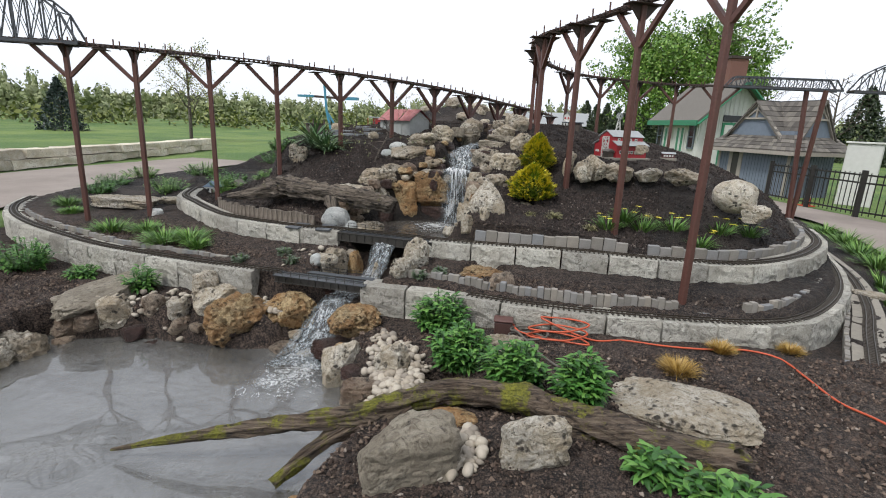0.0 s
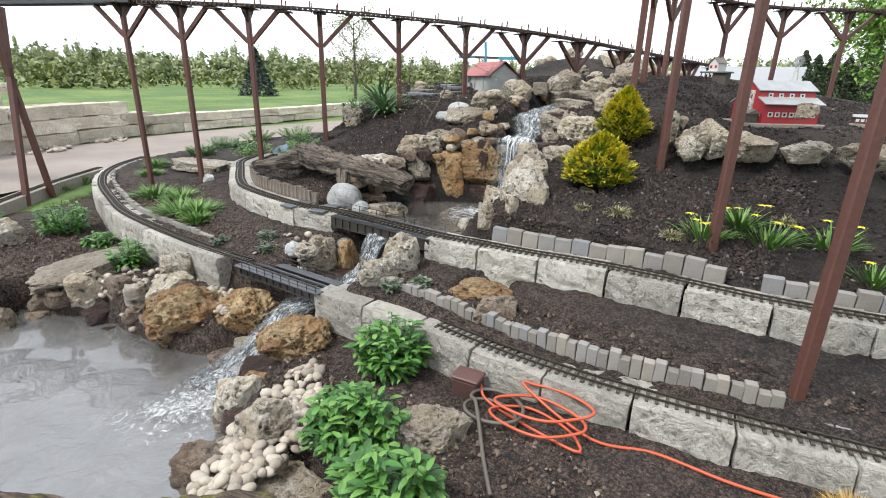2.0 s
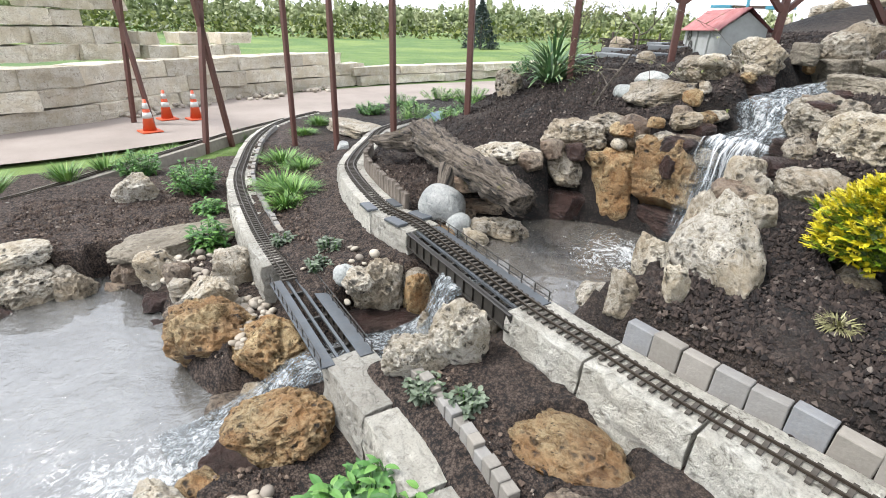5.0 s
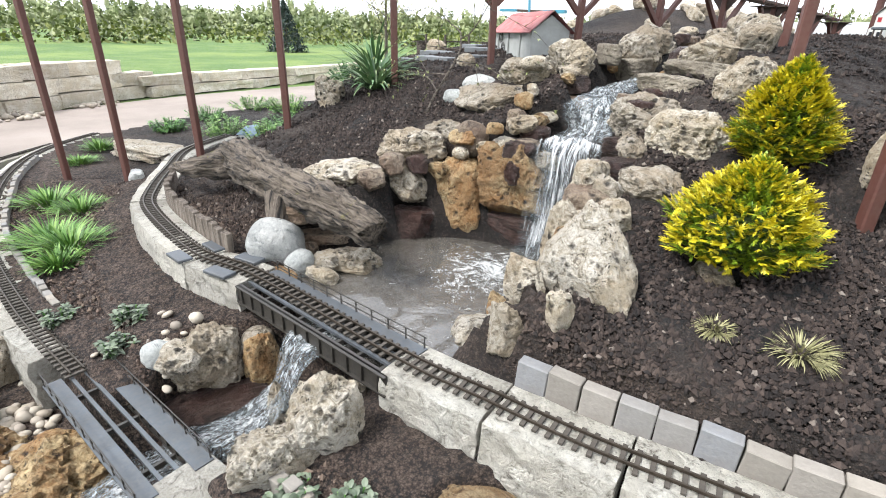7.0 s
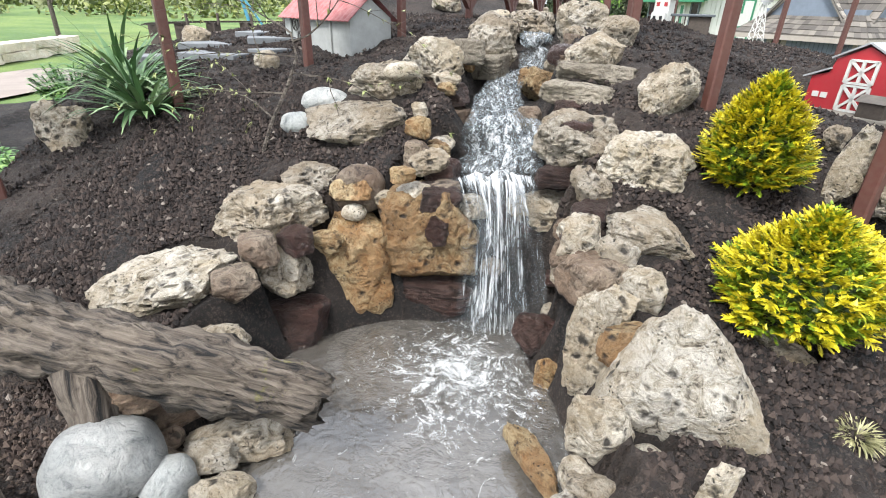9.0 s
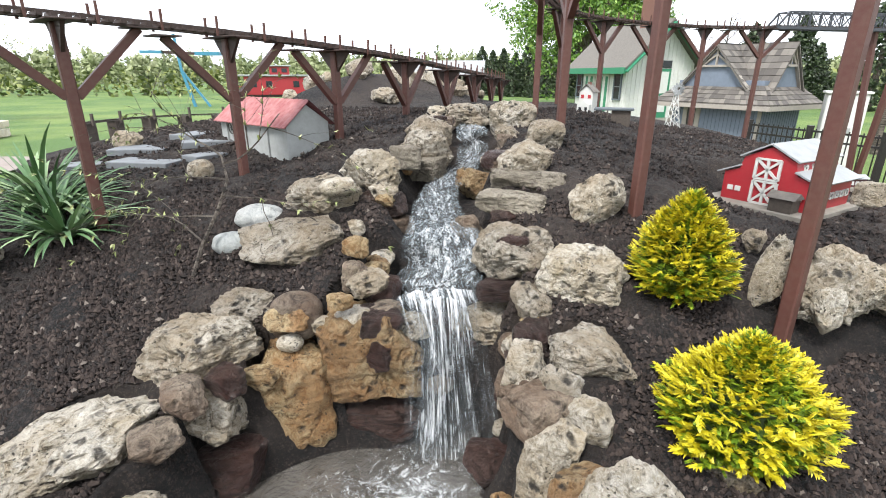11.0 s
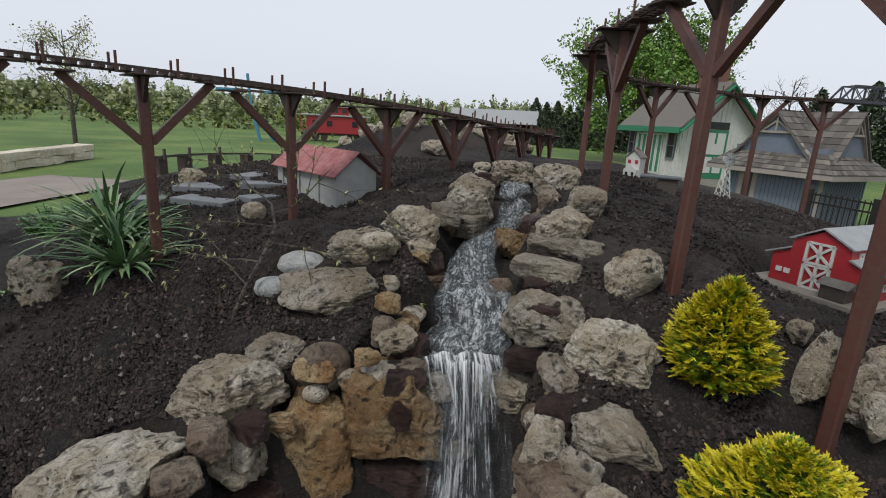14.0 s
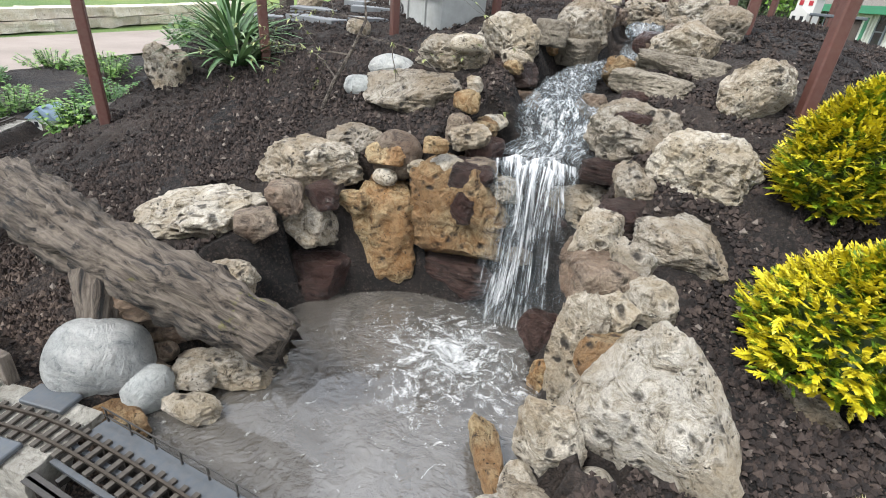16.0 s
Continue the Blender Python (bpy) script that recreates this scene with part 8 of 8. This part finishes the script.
def block_wall(name, line, courses, rise, length, label, step=0.05, seed=0, jag=0.0, z0=0.0):
    """Quarry blocks laid in courses along a plan line, each course set back from the one below."""
    root = thing(name, label, "stone wall", kind="structure")
    rng = np.random.default_rng(seed)
    lens = (0.7, 0.9, 1.15, 1.4)
    meshes = {(k, j): big_block("wall_block", length * lens[k] - 0.035, rise * 0.92, 0.55, k * 3 + j + seed) for k in range(4) for j in range(2)}
    fine = smooth_line([(U * x, U * y, 0) for x, y in line], 0.05)
    for c in range(courses):
        i = int(rng.integers(0, 8))
        while i < len(fine) - 2:
            k = int(rng.integers(4))
            n = int(length * lens[k] / 0.05)
            mid = min(i + n // 2, len(fine) - 1)
            a, b = fine[i], fine[min(i + n, len(fine) - 1)]
            if n > 4 and (b - a).length > 0.3:
                d = (b - a).normalized()
                side = Vector((-d.y, d.x, 0))
                if rng.uniform() > jag * c / max(courses - 1, 1):
                    ob = new("wall_block", meshes[(k, int(rng.integers(2)))])
                    ob.parent = root
                    ob.matrix_world = Matrix.Translation((a + b) / 2 + side * (0.2 + step * c + rng.uniform(-0.06, 0.06)) + Vector((0, 0, z0 + rise * (c + 0.5)))) @ Matrix.Rotation(math.atan2(d.y, d.x) + rng.uniform(-0.02, 0.02), 4, "Z")
            i += n
    return root


WALL_LINE = [(-4.05, -0.9), (-4.45, 0.1), (-4.95, 0.9), (-5.7, 1.45), (-6.4, 2.2), (-7.1, 3.1), (-7.7, 3.95)]
block_wall("stone_wall", WALL_LINE, 3, 0.285, 1.25, "tall wall of stacked pale quarry limestone blocks", 0.05, 1, 0.04, -0.03)
block_wall("stone_wall", [(-5.0, -0.6), (-5.6, 0.3), (-6.45, 1.3)], 7, 0.28, 0.75, "stepped heap of huge rough quarry blocks above the wall", 0.12, 2, 0.5, 0.78)
block_wall("stone_wall", [(-6.45, 1.35), (-6.9, 1.9), (-7.3, 2.5)], 3, 0.25, 0.6, "stepped heap of huge rough quarry blocks above the wall", 0.12, 6, 0.6, 0.76)
block_wall("stone_wall", [(-7.6, 3.95), (-8.0, 4.8), (-8.4, 6.2), (-9.0, 7.8), (-10.0, 10.0)], 2, 0.24, 1.5, "low wall of two courses of pale quarry blocks beside the lawn", 0.05, 3, 0.0, -0.03)


def leaf_cloud(verts, faces, centre, radii, count, size, rng, squash=1.0):
    """Small leaf facets round a centre, denser near the skin of an uneven ball."""
    d = rng.normal(size=(count, 3))
    d /= np.linalg.norm(d, axis=1)[:, None]
    c = np.array(centre) + d * np.array(radii) * (0.55 + 0.45 * rng.uniform(size=(count, 1)) ** 0.5)
    s = size * rng.uniform(0.6, 1.4, (count, 1))
    a = rng.normal(size=(count, 3))
    a = a / np.linalg.norm(a, axis=1)[:, None] * s
    b = np.cross(a, rng.normal(size=(count, 3)))
    b = b / np.linalg.norm(b, axis=1)[:, None] * s * 0.6
    n = len(verts)
    verts += np.stack([c - a, c + b, c + a, c - b], 1).reshape(-1, 3).tolist()
    faces += [(n + 4 * k, n + 4 * k + 1, n + 4 * k + 2, n + 4 * k + 3) for k in range(count)]


def big_tree():
    """A broad open tree behind the white building, in fresh leaf."""
    rng = np.random.default_rng(12)
    base = W(1.0, 21.5, 0.28)
    root = thing("shade_tree", "tall broad tree in fresh green leaf behind the building", "tree", base)
    bm, tips = bmesh.new(), []
    tube(bm, [(0, 0, -0.3), (0.1, 0, 2.0), (0.0, 0.1, 3.6)], [0.42, 0.34, 0.28], 12)
    for k in range(9):
        a = k * 0.7
        branch(bm, (0.0, 0.1, 2.6 + 0.14 * k), (math.cos(a), math.sin(a), 0.75 + 0.08 * k), 3.6, 0.16, 3, rng, tips, 0.55)
    part("trunk", bm, BARK, root)
    v, f = [], []
    for p, w in tips:
        leaf_cloud(v, f, p, (0.6, 0.6, 0.45), 44, 0.10, rng)
    soup("crown", v, f, TREE_LEAF, root)


big_tree()


def bare_tree(at, height, seed, label, leaves=0):
    rng = np.random.default_rng(seed)
    root = thing("bare_tree", label, "tree", at)
    bm, tips = bmesh.new(), []
    tube(bm, [(0, 0, -0.3), (0.05, 0, height * 0.3), (0, 0.05, height * 0.62), (0.04, 0, height * 0.95)], [height * 0.02, height * 0.016, height * 0.01, height * 0.003], 8)
    for k in range(12):
        z = height * (0.25 + 0.055 * k)
        a = k * 2.4
        branch(bm, (0.02, 0.02, z), (math.cos(a), math.sin(a), 0.9), height * (0.34 - 0.016 * k), height * 0.006, 2, rng, tips, 0.5)
    part("trunk", bm, BARK, root)
    if leaves:
        v, f = [], []
        for p, w in tips:
            leaf_cloud(v, f, p, (height * 0.05,) * 3, leaves, height * 0.010, rng)
        soup("crown", v, f, leaf_material("budding_leaf", "8a8f5a", "a8aa70", "c5c28e"), root)


bare_tree(W(-13.5, 12.5, 0.2), 5.4, 4, "slender pale tree with opening buds on the lawn", 6)
bare_tree(W(7.0, 26.0, 0.2), 6.5, 5, "leafless grey tree beyond the shed", 0)
bare_tree(W(4.6, 26.5, 0.2), 6.6, 6, "leafless grey tree beyond the shed", 0)


def spruce(at, height, label, seed, mat=None, wide=0.34):
    rng = np.random.default_rng(seed)
    root = thing("spruce", label, "tree", at)
    bm = bmesh.new()
    tube(bm, [(0, 0, -0.2), (0, 0, height * 0.5), (0, 0, height)], [height * 0.03, height * 0.02, 0.005], 8)
    part("trunk", bm, BARK, root)
    v, f = [], []
    for k in range(int(900)):
        z = rng.uniform() ** 1.4
        r = height * wide * (1 - z) ** 0.9 * rng.uniform(0.55, 1.0) + 0.02
        a = rng.uniform(0, 2 * math.pi)
        leaf_cloud(v, f, (r * math.cos(a), r * math.sin(a), height * (0.05 + 0.95 * z) - 0.12 * r), (height * 0.035,) * 3, 5, height * 0.022, rng)
    soup("crown", v, f, mat or SPRUCE_LEAF, root)


spruce(W(-19.8, 12.4, 0.1), 3.7, "dark blue-green young spruce on the lawn", 3, None, 0.46)
CEDAR_LEAF = leaf_material("cedar_leaf", "22301c", "36472a", "52653a")
for i, (x, y, h) in enumerate(((-1.0, 30.5, 5.2), (0.4, 29.5, 4.6), (1.6, 30.0, 5.4), (-2.4, 31.5, 4.4), (-3.8, 33.5, 4.8), (3.0, 30.5, 5.0), (-0.3, 29.0, 4.2), (1.0, 28.6, 4.4), (-1.7, 30.0, 4.0), (-3.0, 31.5, 4.3), (2.3, 29.2, 4.6), (3.8, 29.5, 4.4), (4.8, 30.5, 5.0), (6.0, 30.0, 4.6), (8.2, 26.5, 5.6), (9.2, 24.6, 5.8), (10.2, 21.5, 6.6), (11.5, 19.5, 7.0), (13.0, 19.0, 6.0), (9.6, 24.0, 4.0))):
    spruce(W(x, y, 0.2), h, "dark green cedar at the edge of the lawn", 40 + i, CEDAR_LEAF, 0.42)


def woods():
    """A belt of mixed young woodland round the lawns, too far off to count: lumpy crowns clad in leaf facets."""
    rng = np.random.default_rng(21)
    v, f = [], []
    core, tri = unit_ball(1)
    for k in range(2600):
        a = rng.uniform(radians(-35), radians(215))
        r = 92 + 85 * rng.uniform() ** 1.8
        x, y = r * math.cos(a), 6 + r * math.sin(a)
        h = rng.uniform(3.0, 6.2) * (1.1 if x < 0 else 0.9) * (0.9 + 0.5 * noise.noise(Vector((a * 7, r * 0.03, 0)))) * (0.8 + 0.006 * (r - 92))
        z = 0.1 + 0.012 * max(r - 95, 0)
        for j in range(3):
            w = rng.uniform(0.9, 1.7) * (1.2 - 0.3 * j)
            c = np.array([x + rng.uniform(-1.4, 1.4), y + rng.uniform(-1.4, 1.4), z + h * (0.15 + 0.30 * j)])
            rad = np.array([w, w, h * 0.26])
            n = len(v)
            v += (c + core * rad * 0.62).tolist()
            f += [tuple(n + i for i in q) for q in tri]
            m = 32
            d = rng.normal(size=(m, 3))
            d /= np.linalg.norm(d, axis=1)[:, None]
            p = c + d * rad * rng.uniform(0.6, 1.2, (m, 1))
            s = 0.24 * rng.uniform(0.6, 1.5, (m, 1))
            t = rng.normal(size=(m, 3))
            t = t / np.linalg.norm(t, axis=1)[:, None] * s
            b = np.cross(t, rng.normal(size=(m, 3))) * 0.7
            n = len(v)
            v += np.stack([p - t, p + b, p + t, p - b], 1).reshape(-1, 3).tolist()
            f += [(n + 4 * i, n + 4 * i + 1, n + 4 * i + 2, n + 4 * i + 3) for i in range(m)]
    tagged(soup("woodland", v, f, WOOD_FAR), "belt of spring woodland in mixed greens beyond the lawns", "woodland", kind="stuff")


woods()


def shrubs():
    """Low bushes at the foot of the woods."""
    rng = np.random.default_rng(22)
    v, f = [], []
    for k in range(420):
        a = rng.uniform(radians(60), radians(205))
        r = rng.uniform(48, 66)
        x, y = r * math.cos(a), 6 + r * math.sin(a)
        if -12 < x < 2:
            continue
        h = rng.uniform(0.8, 2.4)
        leaf_cloud(v, f, (x, y, 0.2 + h * 0.45), (h * 1.1, h * 1.1, h * 0.6), 42, 0.22, rng)
    tagged(soup("bushes", v, f, leaf_material("bush_leaf", "3f4c22", "67742f", "8f9646")), "low scrubby bushes along the far edge of the lawn", "bushes", kind="stuff")


shrubs()


def flower_bed():
    """Mixed low planting between the garden and the path."""
    rng = np.random.default_rng(9)
    for i, (x, y, w, h) in enumerate(((-3.9, 3.2, 0.6, 0.16), (-3.3, 3.35, 0.7, 0.22), (-2.9, 3.6, 0.7, 0.24), (-3.5, 3.9, 0.8, 0.2), (-4.3, 3.6, 0.7, 0.16), (-2.6, 3.3, 0.5, 0.22), (-2.45, 3.75, 0.5, 0.2), (-4.6, 4.1, 0.8, 0.2), (-3.1, 4.4, 0.8, 0.2), (-2.35, 3.45, 0.4, 0.18))):
        leafy("bedding_plant", (x, y), w, h, 40, "mixed low green bedding plants by the path", 300 + i, GRASS_LEAF if i % 2 else None, (0.07, 0.025))


flower_bed()
rock(ROCK_PALE, "flat", (-3.1, 2.85, 0.53), (0.9, 0.4, 0.14), 20, 301, "flat pale limestone slab among the plants")
rock(ROCK_PALE, "flat", (-2.75, 3.0, 0.55), (0.5, 0.3, 0.12), 60, 302, "flat pale limestone slab among the plants")
rock(ROCK_GREY, "block", (-2.55, 2.66, 0.53), (0.16, 0.12, 0.12), 10, 303, "square grey paver block at the foot of a post")
for i, (x, y, w, h) in enumerate(((1.66, 3.95, 0.42, 0.22), (1.72, 4.25, 0.5, 0.26), (1.78, 4.55, 0.5, 0.26), (1.80, 4.95, 0.45, 0.24), (1.84, 5.4, 0.5, 0.25), (1.80, 5.8, 0.45, 0.22))):
    tuft("border_grass", (x, y), w, h, 190, 0.012, GRASS_LEAF, "fresh green grassy border plant beside the paved path", "plant", 400 + i, 0.8, 0.5)
for i, (x, y, w) in enumerate(((1.46, 3.7, 0.3), (1.55, 3.35, 0.36), (1.42, 3.1, 0.26), (1.60, 3.0, 0.3))):
    rock(ROCK_PALE, "flat", (x, y, float(ground(x, y)) + 0.008), (w, w * 0.7, 0.05), 40 * i, 310 + i, "flat pale flagstone in the soil beside the outer track")
